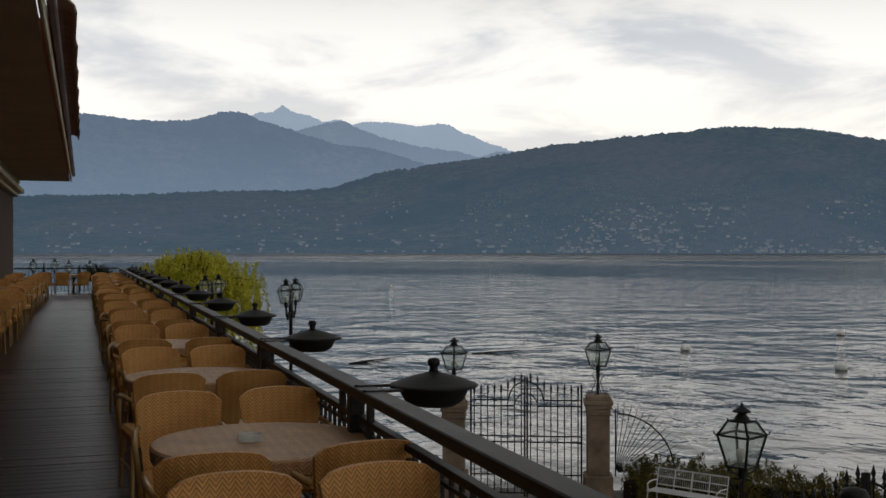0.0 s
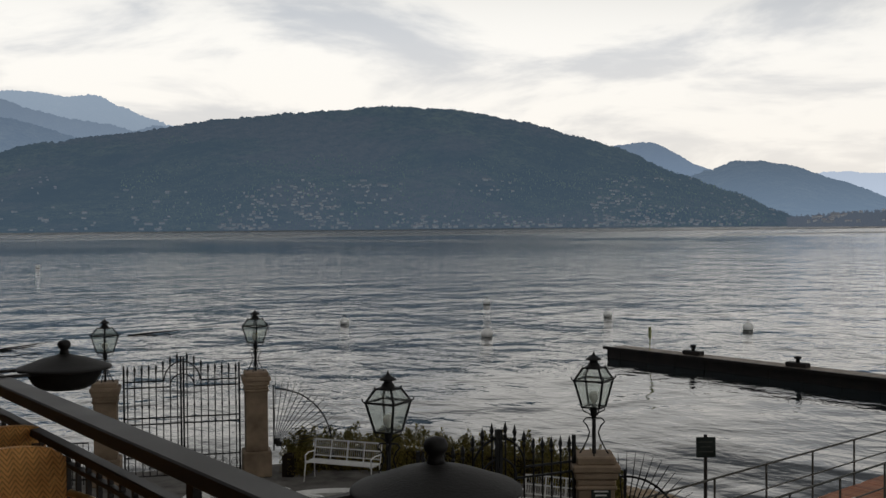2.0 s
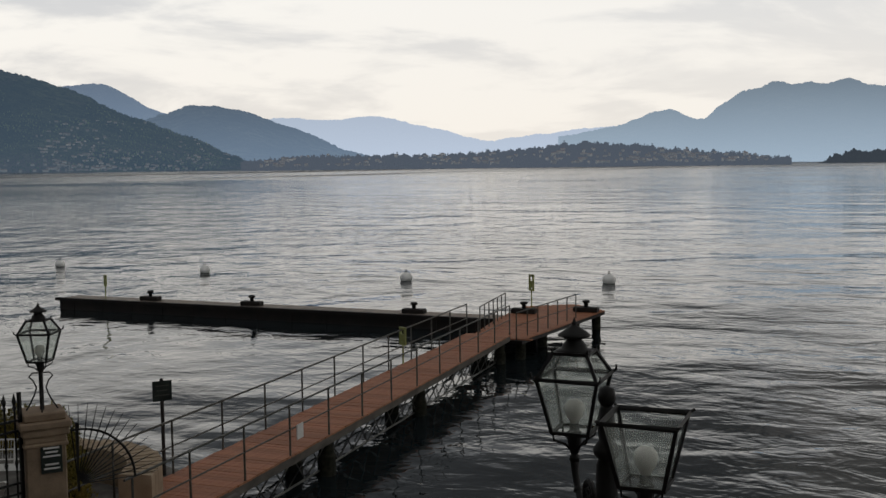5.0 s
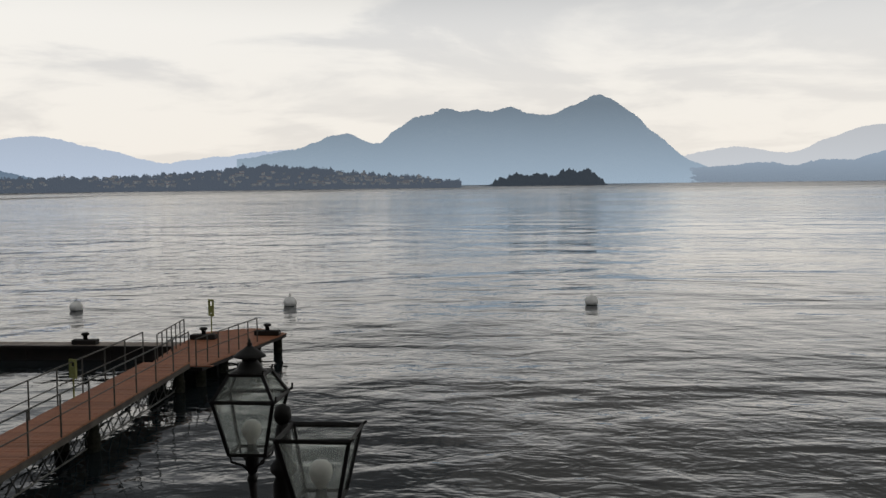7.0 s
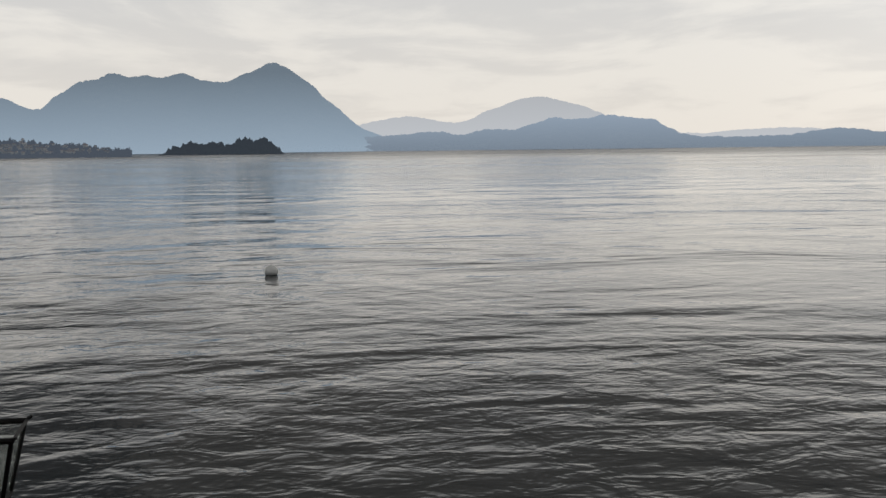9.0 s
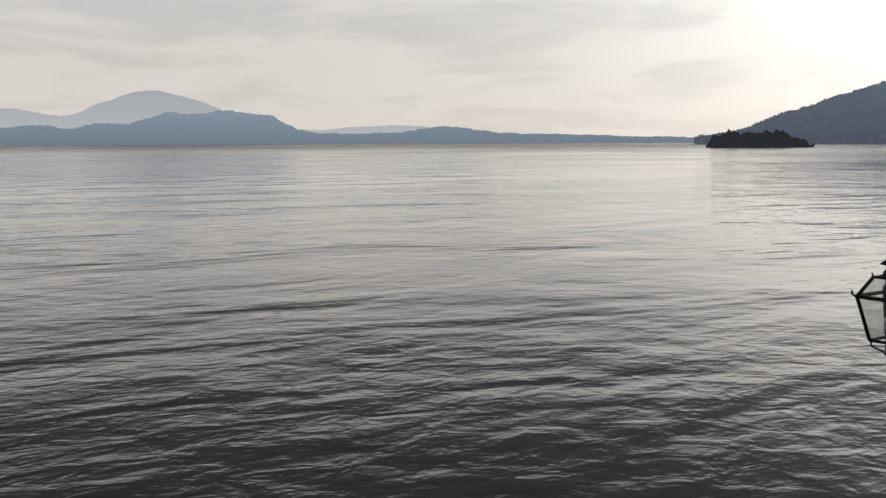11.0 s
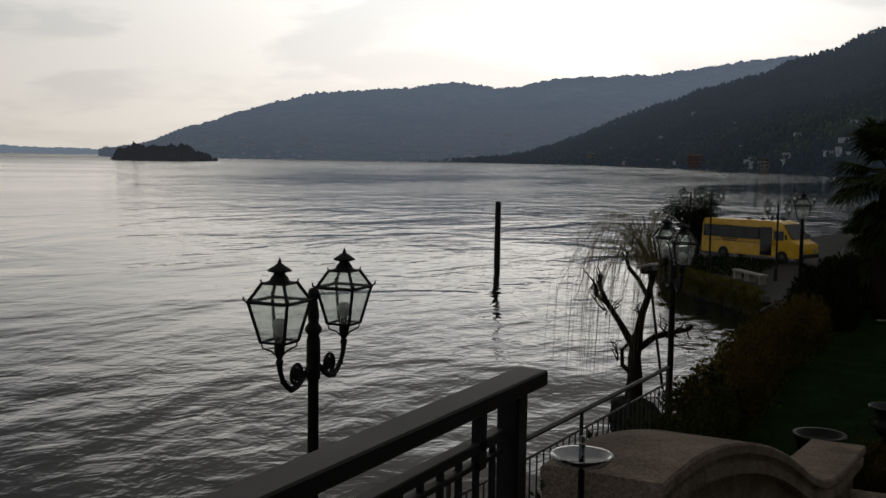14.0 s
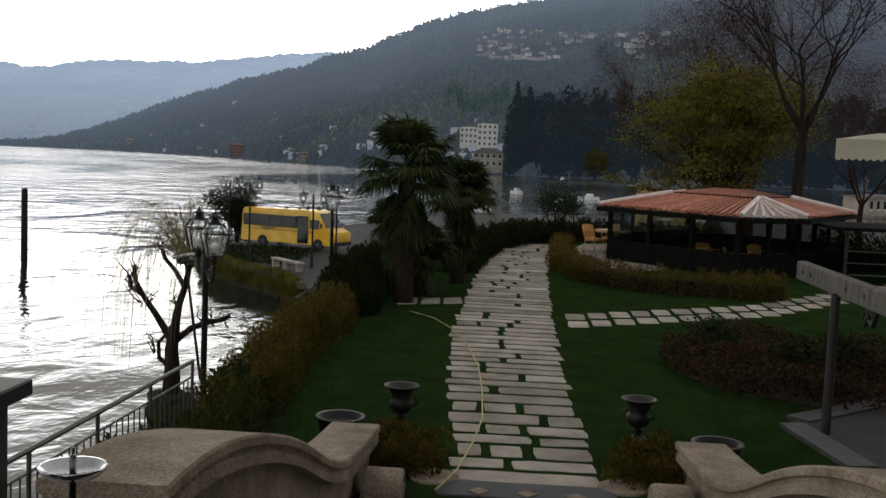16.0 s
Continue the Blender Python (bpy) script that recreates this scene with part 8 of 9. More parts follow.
part("lens_plate", box(bmesh.new(), -0.235, 0, 0, 0.02, 0.16, 0.12, bevel=0.004), M["darkglass"], flood)
part("bracket", tube(bmesh.new(), [(0, 0, -0.08), (0, 0, -0.5), (0.1, 0, -3.05)], 0.035, 6), M["iron"], flood)

outcrop = thing("rock_outcrop", "dark wet rock shelf at the water's edge", "rock", kind="structure")
for x, y, r, h in ((8.25, -26.75, 0.6, -4.5), (7.4, -26.4, 0.5, -4.75)):
    ro = lathe(bmesh.new(), [(r * 1.25, WATER - 1), (r * 1.1, WATER + 0.1), (r * 0.95, h - 0.08), (r * 0.6, h)], 11, at=(x, y, 0))
    for q in ro.verts:
        q.co += Vector((noise.noise(q.co * 1.7) * 0.3, noise.noise(q.co * 1.7 + Vector((5, 0, 0))) * 0.3, 0.06 * noise.noise(q.co * 3)))
    part("rock", ro, M["slime"], outcrop)


landing = thing("pavement_landing", "dark wet stone landing slab at the water", "landing", kind="structure")
slip = slab(bmesh.new(), [(5.4, -12.4), (7.9, -13.9), (10.35, -16.2), (9.7, -17.1), (7.6, -17.6), (5.4, -18.4)][::-1], WATER - 1.0, -4.62)
bmesh.ops.recalc_face_normals(slip, faces=slip.faces)
bmesh.ops.bevel(slip, geom=list(slip.edges), offset=0.04, segments=1, affect="EDGES")
part("slab", slip, M["slime"], landing)


# ---- pavilion ----
pavilion = thing("garden_pavilion", "glazed dark-framed garden pavilion with a red tiled hip roof", "pavilion")
EAVE = [(-2.83, -31.81), (-6.13, -27.86), (-8.06, -28.7), (-10.91, -33.9), (-8.4, -38.0), (-4.1, -36.6)]
CEN = Vector((-6.75, -32.4))
WALLS = [tuple(CEN + (Vector(p) - CEN) * 0.9) for p in EAVE]
TOPS = [(-5.1, -32.78), (-7.03, -29.92), (-7.12, -29.95), (-8.54, -32.32), (-7.9, -34.9), (-5.8, -34.6)]
CROWN = [tuple(CEN + (Vector(p) - CEN) * 0.98) for p in TOPS]
GZ, EZ, RZ = -1.35, 0.60, 1.00
n = len(EAVE)


def facet(bm, a0, a1, b1, b0, z0, z1, thick):
    vs = [bm.verts.new((*a0, z0)), bm.verts.new((*a1, z0)), bm.verts.new((*b1, z1)), bm.verts.new((*b0, z1))]
    fc = bm.faces.new(vs)
    bmesh.ops.solidify(bm, geom=[fc], thickness=thick)


for k in range(n):
    j = (k + 1) % n
    mat = M["sheet"] if k == 1 else M["hip_clay"]
    bm = bmesh.new()
    facet(bm, EAVE[k], EAVE[j], TOPS[j], TOPS[k], EZ, RZ, 0.06)
    slope = part("roof_slope", bm, mat, pavilion, "sheet-metal roof facet with its glare in the base colour" if k == 1 else "red clay tile roof facet")
    a, b = Vector((*EAVE[k], EZ)), Vector((*EAVE[j], EZ))
    ta, tb = Vector((*TOPS[k], RZ)), Vector((*TOPS[j], RZ))
    rolls = int((b - a).length / (0.22 if k != 1 else 0.34))
    for q in range(rolls + 1):
        u = q / rolls
        lo, hi = a.lerp(b, u), ta.lerp(tb, u)
        part("tile_roll", tube(bmesh.new(), [lo + Vector((0, 0, 0.02)), hi + Vector((0, 0, 0.02))], [0.05, 0.03], 5), M["sheet"] if k == 1 else M["hip_clay"], slope)
    # pale hips: their bright highlight is put into the colour
    part("hip_ridge", tube(bmesh.new(), [a + Vector((0, 0, 0.04)), ta + Vector((0, 0, 0.06))], 0.07, 6), M["sheet"], pavilion)
    part("eave_beam", tube(bmesh.new(), [a - Vector((0, 0, 0.1)), b - Vector((0, 0, 0.1))], 0.08, 4), M["panel"], pavilion)
    bm = bmesh.new()
    facet(bm, CROWN[k], CROWN[j], tuple(CEN + (Vector(CROWN[j]) - CEN) * 0.3), tuple(CEN + (Vector(CROWN[k]) - CEN) * 0.3), RZ + 0.07, RZ + 0.24, 0.05)
    part("crown_slope", bm, M["hip_clay"], pavilion, "small raised tiled crown")
    bm = bmesh.new()
    facet(bm, TOPS[k], TOPS[j], TOPS[j], TOPS[k], RZ - 0.02, RZ + 0.06, 0.03)
    part("crown_band", bm, M["panel"], pavilion)
    # walls: dark panel below, glazing between posts above
    wa, wb = Vector((*WALLS[k], 0)), Vector((*WALLS[j], 0))
    m = Matrix.Translation((wa + wb) / 2) @ Matrix.Rotation(math.atan2((wb - wa).y, (wb - wa).x), 4, "Z")
    ln = (wb - wa).length
    part("wall_panel", box(bmesh.new(), 0, 0, GZ + 0.45, ln, 0.08, 0.9, m=m), M["panel"], pavilion)
    part("sill", box(bmesh.new(), 0, 0, GZ + 0.93, ln + 0.05, 0.16, 0.05, m=m), M["panel"], pavilion)
    bays = max(2, int(ln / 1.5))
    for q in range(bays + 1):
        px = -ln / 2 + ln * q / bays
        part("post", box(bmesh.new(), px, 0, (GZ + EZ) / 2, 0.11, 0.11, EZ - GZ, m=m), M["panel"], pavilion)
        if q < bays:
            pane = part("glass_pane", box(bmesh.new(), px + ln / bays / 2, 0, GZ + 1.42, ln / bays - 0.12, 0.012, 0.92, m=m), M["window"], pavilion)
            pane.visible_shadow = False
floor_bm = slab(bmesh.new(), [tuple(CEN + (Vector(p) - CEN) * 1.12) for p in EAVE][::-1], GZ - 0.3, GZ + 0.02)
bmesh.ops.recalc_face_normals(floor_bm, faces=floor_bm.faces)
part("floor_slab", floor_bm, M["slate"], pavilion)
apron = thing("pavement_apron", "pale paved apron beside the pavilion", "paving", kind="structure")
bm = slab(bmesh.new(), [(-2.0, -34.0), (-2.9, -37.5), (-5.0, -38.5), (-4.6, -29.4), (-3.4, -28.2), (-2.3, -28.6)][::-1], GARDEN - 0.2, GARDEN + 0.015)
bmesh.ops.recalc_face_normals(bm, faces=bm.faces)
part("paving", bm, M["paver"], apron)
for x, y, turn in ((-3.0, -34.3, 40), (-3.6, -35.2, -30), (-9.2, -24.8, 10), (-10.0, -25.2, 200)):
    copy_thing(chair, Matrix.Translation((x, y, GARDEN)) @ Matrix.Rotation(radians(turn), 4, "Z"))
copy_thing(table, Matrix.Translation((-3.55, -34.2, GARDEN)))
for x, y, turn in ((-5.9, -31, 0), (-6.9, -31.6, 90), (-7.7, -30.6, 200), (-6.4, -33.4, 140), (-7.9, -33.0, 20)):
    copy_thing(chair, Matrix.Translation((x, y, GZ + 0.02)) @ Matrix.Rotation(radians(turn), 4, "Z"))
copy_thing(table, Matrix.Translation((-6.8, -30.8, GZ + 0.02)))

# dark paved corner with a post, a weathered beam and a cream awning
corner = thing("pavement_corner", "dark paved corner with a pale slate border", "paving", kind="structure")
bm = slab(bmesh.new(), [(-3.33, -12.07), (-3.6, -10.4), (-9, -10.4), (-9, -17.0)], GARDEN - 0.1, GARDEN + 0.03)
bmesh.ops.recalc_face_normals(bm, faces=bm.faces)
part("paving", bm, M["asphalt"], corner)
for a, b in (((-3.38, -12.0), (-3.62, -10.4)), ((-3.5, -12.24), (-9, -17.03))):
    a, b = Vector((*a, 0)), Vector((*b, 0))
    m = Matrix.Translation((a + b) / 2) @ Matrix.Rotation(math.atan2((b - a).y, (b - a).x), 4, "Z")
    part("border_strip", box(bmesh.new(), 0, 0, GARDEN + 0.02, (b - a).length, 0.3, 0.06, m=m), M["slate"], corner)
pergola = thing("pergola", "dark steel post carrying a weathered timber beam", "pergola")
part("post", tube(bmesh.new(), [(-3.64, -11.68, GARDEN), (-3.66, -11.72, 0.52)], 0.05, 14), M["rail"], pergola)
ba, bb = Vector((-3.75, -13.4, 0.6)), Vector((-3.68, -9.6, 0.6))
dd = bb - ba
mb = Matrix.Translation((ba + bb) / 2) @ Matrix.Rotation(math.atan2(dd.y, dd.x), 4, "Z") @ Matrix.Rotation(-math.asin(dd.z / dd.length), 4, "Y")
part("beam", box(bmesh.new(), 0, 0, 0, dd.length, 0.12, 0.22, m=mb, bevel=0.015), M["timber"], pergola, "grey weathered timber beam with bolt holes")
for q in (-1.6, -1.25, 0.1, 0.7):
    part("bolt", lathe(bmesh.new(), [(0.028, -0.07), (0.028, 0.07)], 8, at=(0, 0, 0)), M["iron"], pergola).matrix_basis = mb @ Matrix.Translation((q, 0, 0)) @ Matrix.Rotation(radians(90), 4, "X")
scroll = [(-3.8, -11.17 + (0.1 - 0.0055 * k) * math.cos(k * 0.55), 0.33 + (0.1 - 0.0055 * k) * math.sin(k * 0.55)) for k in range(15)]
part("scroll", tube(bmesh.new(), [(-3.72, -10.6, 0.5), (-3.78, -10.9, 0.3)] + scroll, 0.022, 8), M["iron"], pergola, "black wrought-iron scroll")
awning = thing("terrace_awning", "cream canvas awning with a scalloped valance", "awning")
aw = [(-3.62, -11.97, 2.14), (-6.6, -10.2, 2.14), (-7.4, -12.2, 2.28), (-4.6, -13.6, 2.28)]
bm = bmesh.new()
fc = bm.faces.new([bm.verts.new(p) for p in aw])
bmesh.ops.solidify(bm, geom=[fc], thickness=0.02)
part("canopy", bm, M["canvas"], awning)
bm = bmesh.new()
p0, p1 = Vector(aw[0]), Vector(aw[1])
prev = None
for k in range(289):
    p = p0.lerp(p1, k / 288)
    lowz = -0.2 - 0.024 * abs(math.sin(k * math.pi / 6))
    cur = (bm.verts.new(p), bm.verts.new(p + Vector((0, 0, lowz))))
    if prev:
        bm.faces.new((prev[0], cur[0], cur[1], prev[1]))
    prev = cur
bmesh.ops.solidify(bm, geom=list(bm.faces), thickness=0.008)
part("valance", bm, M["canvas"], awning, "scalloped hanging edge")
for p in (aw[1], aw[2]):
    part("support_pole", tube(bmesh.new(), [(p[0], p[1], GARDEN), p], 0.03, 8), M["rail"], awning)

# open dark canopy with thin rails beside the pavilion
canopy = thing("side_canopy", "dark flat open canopy with thin steel rails", "canopy")
part("roof_plate", box(bmesh.new(), -11.6, -29.3, 0.42, 6.2, 3.4, 0.09, bevel=0.01), M["panel"], canopy)
for px, py in ((-8.8, -27.8), (-10.6, -27.8), (-12.4, -27.8), (-14.4, -27.8), (-8.8, -30.8), (-14.4, -30.8)):
    part("post", tube(bmesh.new(), [(px, py, GARDEN - 0.3), (px, py, 0.4)], 0.045, 8), M["galv"] if px == -10.6 else M["rail"], canopy)
for zz in (-0.75, -0.45, -0.15):
    part("rail", tube(bmesh.new(), [(-8.8, -27.8, zz), (-14.4, -27.8, zz)], 0.016, 6), M["galv"], canopy)
shrub_row("canopy_shrubs", "dark loose shrubs behind the canopy rails", [(-9.0, -31.6), (-11.8, -32.0), (-15.0, -32.0)], GARDEN, 1.25, 0.8, 0.45, M["hedge"], 57, 2, 0.08, 600)

# ---- the yellow minibus on the headland road ----
bus = thing("yellow_minibus", "yellow minibus with dark windows parked on the shore road", "minibus", Matrix.Translation((12.95, -65.4, LOW)) @ Matrix.Rotation(math.atan2(2.9, -7.1), 4, "Z") @ Matrix.Scale(0.9, 4))
L2, W2 = 3.8, 1.1                                     # x ahead, y to its left


def bus_shell():
    bm = bmesh.new()
    prof = [(-L2, 0.35), (-L2, 2.35), (-L2 + 0.15, 2.62), (1.9, 2.66), (2.5, 2.5), (3.15, 1.5), (3.75, 1.25), (L2, 0.95), (L2, 0.35)]
    left = [bm.verts.new((x, W2 - (0.12 if z > 2.3 else 0), z)) for x, z in prof]
    right = [bm.verts.new((x, -W2 + (0.12 if z > 2.3 else 0), z)) for x, z in prof]
    m = len(prof)
    for k in range(m):
        bm.faces.new((left[k], left[(k + 1) % m], right[(k + 1) % m], right[k]))
    bm.faces.new(left[::-1])
    bm.faces.new(right)
    bmesh.ops.recalc_face_normals(bm, faces=bm.faces)
    bmesh.ops.bevel(bm, geom=list(bm.edges), offset=0.05, segments=2, affect="EDGES")
    return bm


part("body", bus_shell(), M["bus"], bus)
for s in (1, -1):
    yy = s * (W2 + 0.006)
    for k, (x0, x1) in enumerate(((-3.5, -2.55), (-2.5, -1.45), (-1.4, -0.35), (-0.3, 0.75))):
        part("side_window", box(bmesh.new(), (x0 + x1) / 2, yy, 1.82, x1 - x0, 0.02, 0.72, bevel=0.006), M["darkglass"], bus)
    part("window_band", box(bmesh.new(), -1.35, s * (W2 + 0.001), 1.82, 4.5, 0.018, 0.8, bevel=0.006), M["black"], bus, "black surround of the side windows")
    part("door", box(bmesh.new(), 1.32, yy, 1.35, 0.85, 0.03, 1.85, bevel=0.006), M["darkglass"], bus, "dark glazed folding door")
    part("cab_window", box(bmesh.new(), 2.25, yy, 1.75, 0.75, 0.02, 0.6, bevel=0.006), M["darkglass"], bus)
    part("side_line", box(bmesh.new(), -0.6, yy, 1.2, 5.6, 0.012, 0.03), M["black"], bus)
    for w in ((-2.7, 1.12, 1.3), (-2.7, 1.0, 1.0)):
        part("line_of_writing", box(bmesh.new(), w[0] + 1.2, yy, w[1] + 0.22, w[2], 0.008, 0.06), M["black"], bus)
    for wx in (-1.95, 2.55):
        tyre = lathe(bmesh.new(), [(0.2, -0.12), (0.38, -0.12), (0.4, -0.06), (0.4, 0.06), (0.38, 0.12), (0.2, 0.12)], 22)
        bmesh.ops.transform(tyre, matrix=Matrix.Translation((wx, s * (W2 - 0.1), 0.4)) @ Matrix.Rotation(radians(90), 4, "X"), verts=tyre.verts)
        wheel = part("wheel", tyre, M["black"], bus)
        rim = lathe(bmesh.new(), [(0.04, -0.13), (0.2, -0.1), (0.22, -0.125), (0.22, 0.125), (0.2, 0.1), (0.04, 0.13)], 16)
        bmesh.ops.transform(rim, matrix=Matrix.Translation((wx, s * (W2 - 0.09), 0.4)) @ Matrix.Rotation(radians(90), 4, "X"), verts=rim.verts)
        part("rim", rim, M["galv"], wheel)
part("windscreen", box(bmesh.new(), 0, 0, 0, 0.03, 1.9, 1.12, m=Matrix.Translation((2.87, 0, 2.02)) @ Matrix.Rotation(radians(-33), 4, "Y"), bevel=0.008), M["darkglass"], bus)
for x in (-0.95, 0.1):
    part("roof_vent", lathe(bmesh.new(), [(0.12, 2.64), (0.12, 2.7), (0.2, 2.71), (0.19, 2.77), (0.02, 2.8)], 16, at=(x, 0.3, 0)), M["black"], bus, "black roof vent")
for s in (1, -1):
    part("headlight", lathe(bmesh.new(), [(0.13, 0), (0.12, 0.03), (0.02, 0.05)], 14), M["ashglass"], bus).matrix_basis = Matrix.Translation((L2, s * 0.75, 0.8)) @ Matrix.Rotation(radians(90), 4, "Y")
    part("mirror", box(bmesh.new(), 2.9, s * 1.3, 1.7, 0.08, 0.16, 0.34, bevel=0.02), M["black"], bus)
part("bumper", box(bmesh.new(), L2 + 0.03, 0, 0.5, 0.14, 2.15, 0.26, bevel=0.03), M["black"], bus)

# headland: low stone parapet, hanging ivy, grass verge, lamps
kerb = thing("headland_parapet", "low weathered stone parapet along the headland", "parapet", kind="structure")
hp = [(8.3, -45.5), (9.7, -48.3), (13.3, -52.8), (17.1, -60.6)]
for (x0, y0), (x1, y1) in zip(hp, hp[1:]):
    a, b = Vector((x0, y0, 0)), Vector((x1, y1, 0))
    nb = max(3, int((b - a).length / 1.1))
    for k in range(nb):
        p, q = a.lerp(b, k / nb), a.lerp(b, (k + 0.95) / nb)
        m = Matrix.Translation((p + q) / 2) @ Matrix.Rotation(math.atan2((q - p).y, (q - p).x), 4, "Z")
        part("stone", box(bmesh.new(), 0, 0.25, LOW + 0.13 + 0.02 * (k % 3), (q - p).length, 0.35, 0.28, m=m, bevel=0.02), M["wall_stone"], kerb)
ivy = thing("hanging_ivy", "brownish hanging creepers on the headland wall", "creeper")
c = []
for (x0, y0), (x1, y1) in zip(hp, hp[1:]):
    ln = math.hypot(x1 - x0, y1 - y0)
    for k in range(int(ln * 85)):
        q = NR.uniform()
        px, py = x0 + (x1 - x0) * q, y0 + (y1 - y0) * q
        top, ln2 = LOW + 0.42, NR.uniform(0.4, 1.35)
        for u in np.linspace(0, 1, 13):
            c.append((px + 0.3 + NR.normal() * 0.1, py + 0.25 + NR.normal() * 0.1, top - ln2 * u))
tagged(leaf_mass("foliage", c, 0.2, NR, M["ivy"], ivy, droop=2.6, aspect=0.1), kind="stuff")
c = [(x, y, LOW + 0.12) for x, y in zip(NR.uniform(11, 17.5, 3500), NR.uniform(-64, -54, 3500)) if (x - 8.3) * 0.55 + (-45.5 - y) * -0.4 < 8 and x < 9.5 + (-48 - y) * 0.62]
tagged(leaf_mass("verge_grass", c, 0.3, NR, M["hedge"], None, droop=-2.0, aspect=0.15), "rough green verge grass on the headland", "grass", kind="stuff")
double_lamp(9.75, -54.0, LOW, -0.35, 175, group="headland lamps")
double_lamp(15.3, -58.5, LOW, 0.02, 150, group="headland lamps")
double_lamp(13.9, -57.5, LOW, 0.1, 170, group="headland lamps")
double_lamp(9.5, -60, LOW, 0.0, 175, group="headland lamps")
double_lamp(-5.0, -78, LOW, -0.6, 175, group="headland lamps")
for x, y in ((10.3, -52.2), (11.2, -53.3)):
    st = thing("stone_bench", "weathered backless stone bench on the headland", "bench", Matrix.Translation((x, y, LOW)) @ Matrix.Rotation(radians(-50), 4, "Z"), "stone benches")
    part("seat", box(bmesh.new(), 0, 0, 0.44, 1.5, 0.4, 0.1, bevel=0.02), M["granite"], st)
    for sx in (-0.55, 0.55):
        part("support", box(bmesh.new(), sx, 0, 0.2, 0.2, 0.34, 0.4, bevel=0.02), M["granite"], st)

# boats and harbour hut beyond the palms
boat = thing("excursion_boat", "white excursion boat with dark windows at its mooring", "boat", Matrix.Translation((5.2, -140, WATER)) @ Matrix.Rotation(radians(12), 4, "Z") @ Matrix.Diagonal((0.62, 0.62, 0.5, 1)))
hull = [(-5, 0.9), (4, 0.9), (6, 0), (4, -0.9), (-5, -0.9)]
part("hull", slab(bmesh.new(), hull[::-1], -0.3, 0.8), M["white"], boat)
part("cabin", box(bmesh.new(), -1, 0, 1.4, 6.5, 1.5, 1.2, bevel=0.08), M["white"], boat)
for s in (-1, 1):
    for k in range(5):
        part("cabin_window", box(bmesh.new(), -3.4 + k * 1.2, s * 0.76, 1.5, 0.9, 0.02, 0.5), M["darkglass"], boat)
part("roof_edge", box(bmesh.new(), -1, 0, 2.05, 6.9, 1.8, 0.08), M["rail"], boat)
bmesh_fix = [o for o in boat.children if o.name.startswith("hull")]
for o in bmesh_fix:
    o.data.flip_normals()
for x, y, turn in ((-16, -210, 20), (-9, -190, 80), (-24, -190, 40), (-2, -230, 120), (-30, -230, 60), (118, -505, 10), (60, -480, 95), (-24, -480, 100)):
    sm = thing("moored_boat", "small white motor boat at anchor in the bay", "boat", Matrix.Translation((x, y, WATER)) @ Matrix.Rotation(radians(turn), 4, "Z") @ Matrix.Scale(0.75, 4), "moored boats")
    hb = slab(bmesh.new(), [(-2.6, 0.9), (1.6, 0.9), (3.2, 0), (1.6, -0.9), (-2.6, -0.9)], -0.2, 0.75)
    bmesh.ops.recalc_face_normals(hb, faces=hb.faces)
    part("hull", hb, M["white"], sm)
    part("cabin", box(bmesh.new(), 0, 0, 1.1, 2.0, 1.3, 0.8, bevel=0.15), M["white"], sm)
    part("windscreen", box(bmesh.new(), 1.02, 0, 1.2, 0.04, 1.1, 0.4), M["darkglass"], sm)


# ---- houses ----
def house_spot(az, el, clear=22.0):
    spot, d = slope_spot(mount_bvh, az, el)
    return spot - d * clear


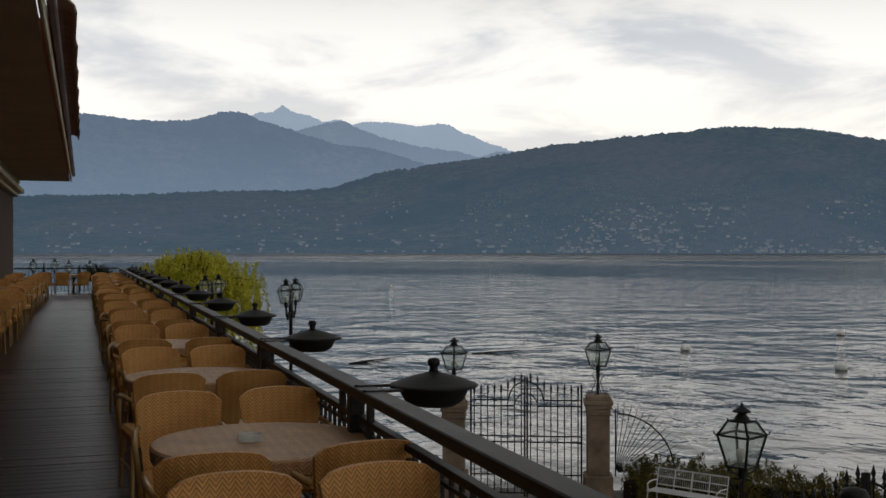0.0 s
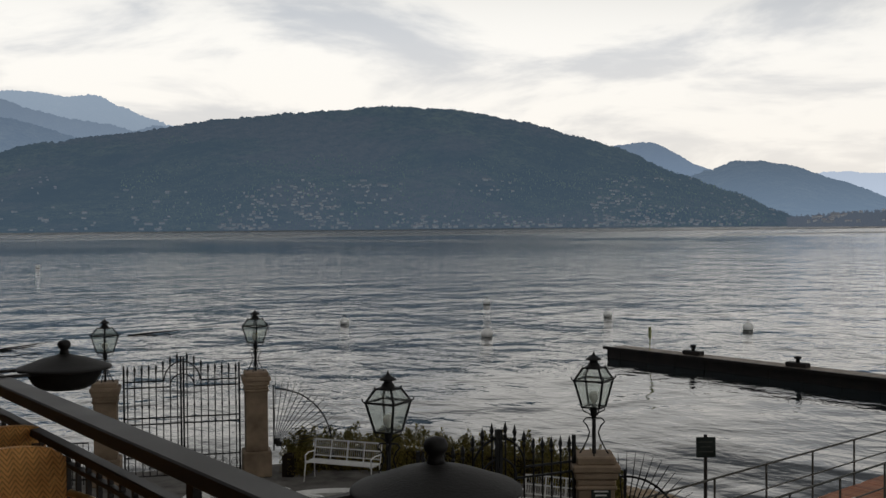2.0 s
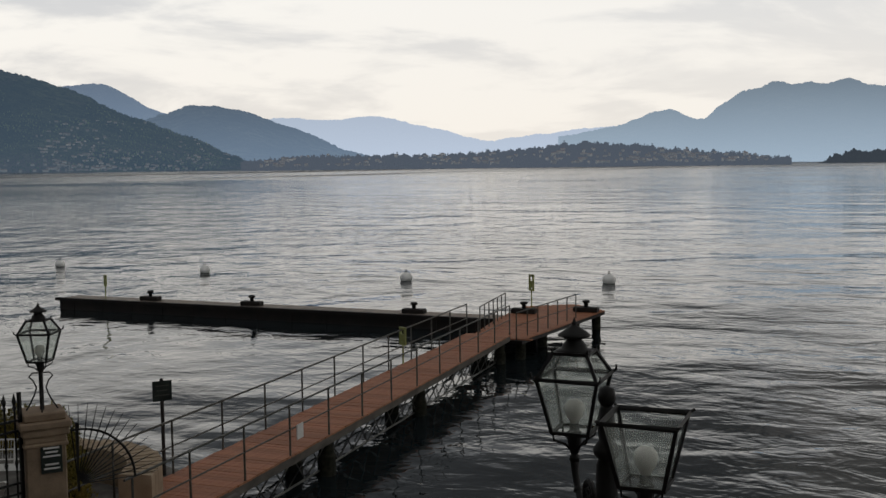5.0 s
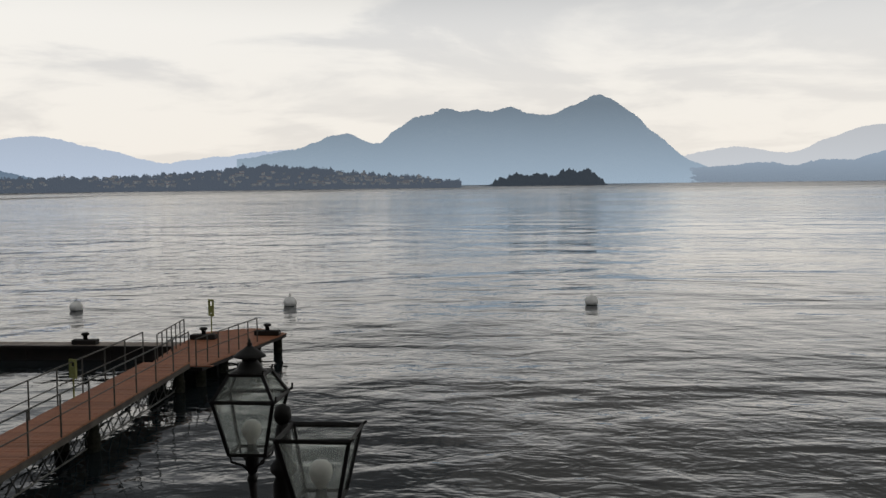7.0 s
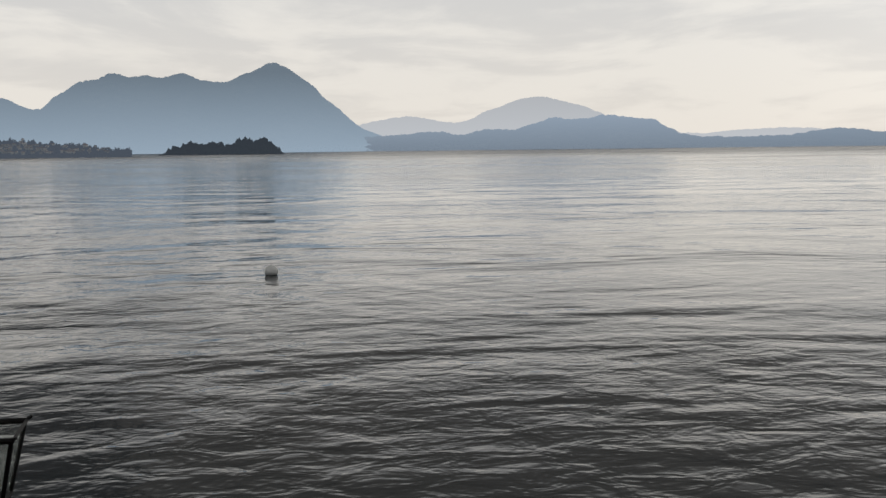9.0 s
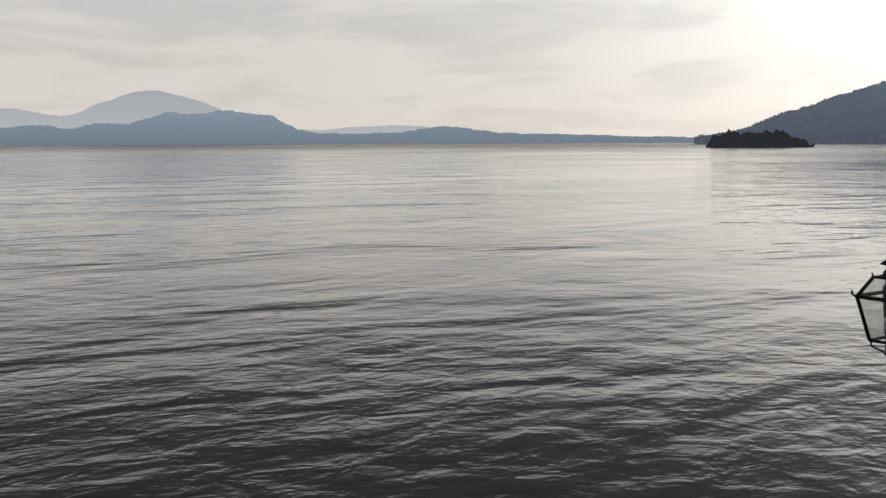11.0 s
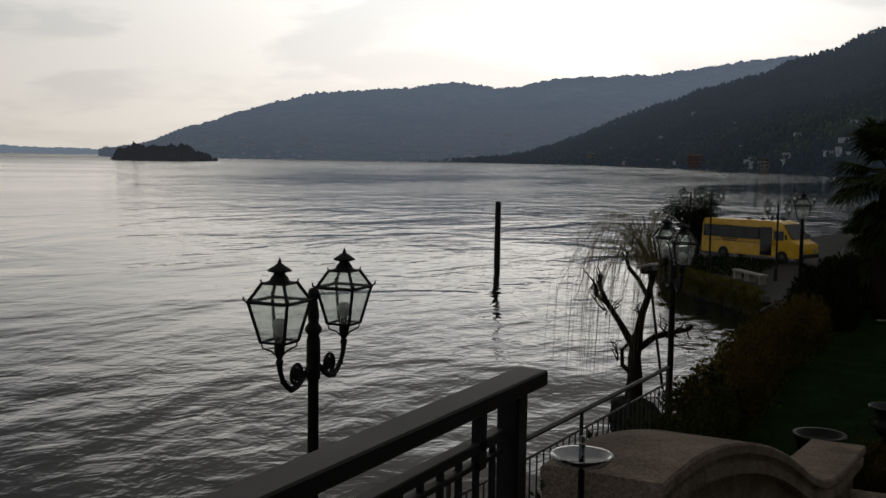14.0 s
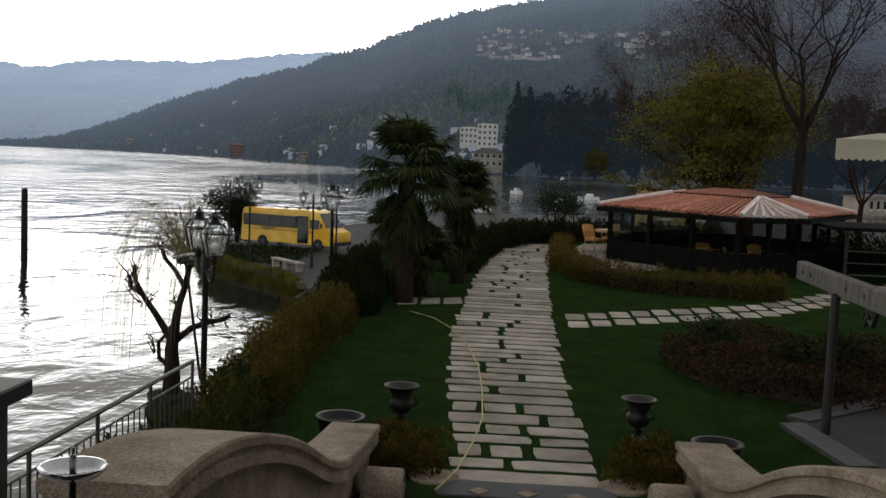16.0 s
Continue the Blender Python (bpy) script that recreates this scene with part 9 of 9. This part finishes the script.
def house(name, label, x, y, z, w, d, h, turn, storeys, cols, wall, roof_mat, flat_roof=False):
    t = thing(name, label, "house", Matrix.Translation((x, y, z)) @ Matrix.Rotation(radians(turn), 4, "Z"))
    part("wall", box(bmesh.new(), 0, 0, h / 2 - 1.2, w, d, h + 2.4), wall, t)
    rise = 0.5 if flat_roof else w * 0.16
    bm = bmesh.new()
    e = [bm.verts.new(p) for p in ((-w / 2 - 0.5, -d / 2 - 0.5, h), (w / 2 + 0.5, -d / 2 - 0.5, h), (w / 2 + 0.5, d / 2 + 0.5, h), (-w / 2 - 0.5, d / 2 + 0.5, h))]
    rd = [bm.verts.new((-w * 0.25, 0, h + rise)), bm.verts.new((w * 0.25, 0, h + rise))]
    for q in ((e[0], e[1], rd[1], rd[0]), (e[2], e[3], rd[0], rd[1]), (e[1], e[2], rd[1]), (e[3], e[0], rd[0]), (e[3], e[2], e[1], e[0])):
        bm.faces.new(q)
    part("roof", bm, roof_mat, t)
    sh = h / storeys
    for s in range(storeys):
        for k in range(cols):
            wx = -w / 2 + (k + 0.5) * w / cols
            win = part("window", box(bmesh.new(), wx, d / 2 + 0.03, (s + 0.55) * sh, w / cols * 0.36, 0.1, sh * 0.44), M["darkglass"], t)
            part("sill", box(bmesh.new(), wx, d / 2 + 0.1, (s + 0.27) * sh, w / cols * 0.5, 0.25, 0.12), M["white"], win)
    return t


round_at = house_spot(-184.6, -0.6, 8.0)
broad_tree("round_tree", "round grey-green tree on the park shore", round_at.x, round_at.y, round_at.z - 1.0, 17.0, 0.4, 2, M["spring"], 0.8, 8, 47, fork=0.12, blur=1.0, mass=(9.0, 7.5, 9.0, 220))
house("white_villa", "white four-storey lakeside hotel with dark windows", *house_spot(-178.75, 0.75), 11, 9, 12.5, -2, 4, 4, M["pale_villa"], M["pale_villa"], True)
house("white_villa", "white hotel wing with balconies", *house_spot(-177.75, 0.85), 10, 8, 9.5, -2, 3, 4, M["pale_villa"], M["pale_villa"], True)
house("shore_house", "cream two-storey shore house with brown roof", *house_spot(-178.85, -0.35), 15, 9, 7.5, -2, 2, 5, M["skin"], M["slate"])
house("shore_house", "ochre harbour house with flat roof", -9.6, -61.6, LOW, 3.6, 3, 4.75, 8, 2, 2, M["ochre"], M["slate"], True)
house("shore_house", "pink three-storey lakeside villa with a red roof", *house_spot(-165.38, -0.2), 11.5, 8, 7.5, 12, 3, 6, M["pink"], M["pink"])
house("shore_house", "cream villa low on the wooded shore", *house_spot(-159.95, 0.1), 9.5, 7, 5.0, 18, 2, 4, M["skin"], M["skin"])
house("shore_house", "small pale villa with a steep roof on the shore", *house_spot(-168.9, -0.35), 5.5, 6, 6.5, 8, 3, 2, M["skin"], M["slate"])
quay = slab(bmesh.new(), [(-50, -183), (-84, -172), (-92, -215), (-58, -222)], WATER - 1, WATER + 0.45)
bmesh.ops.recalc_face_normals(quay, faces=quay.faces)
tagged(mesh_object("pavement_quay", quay, M["wall_stone"]), "low stone quay across the harbour", "quay", kind="structure")
house("arcade_building", "pale arcaded building behind the garden", -66, -190, -4.6, 12, 7, 2.9, 18, 1, 9, M["skin"], M["slate"], True)
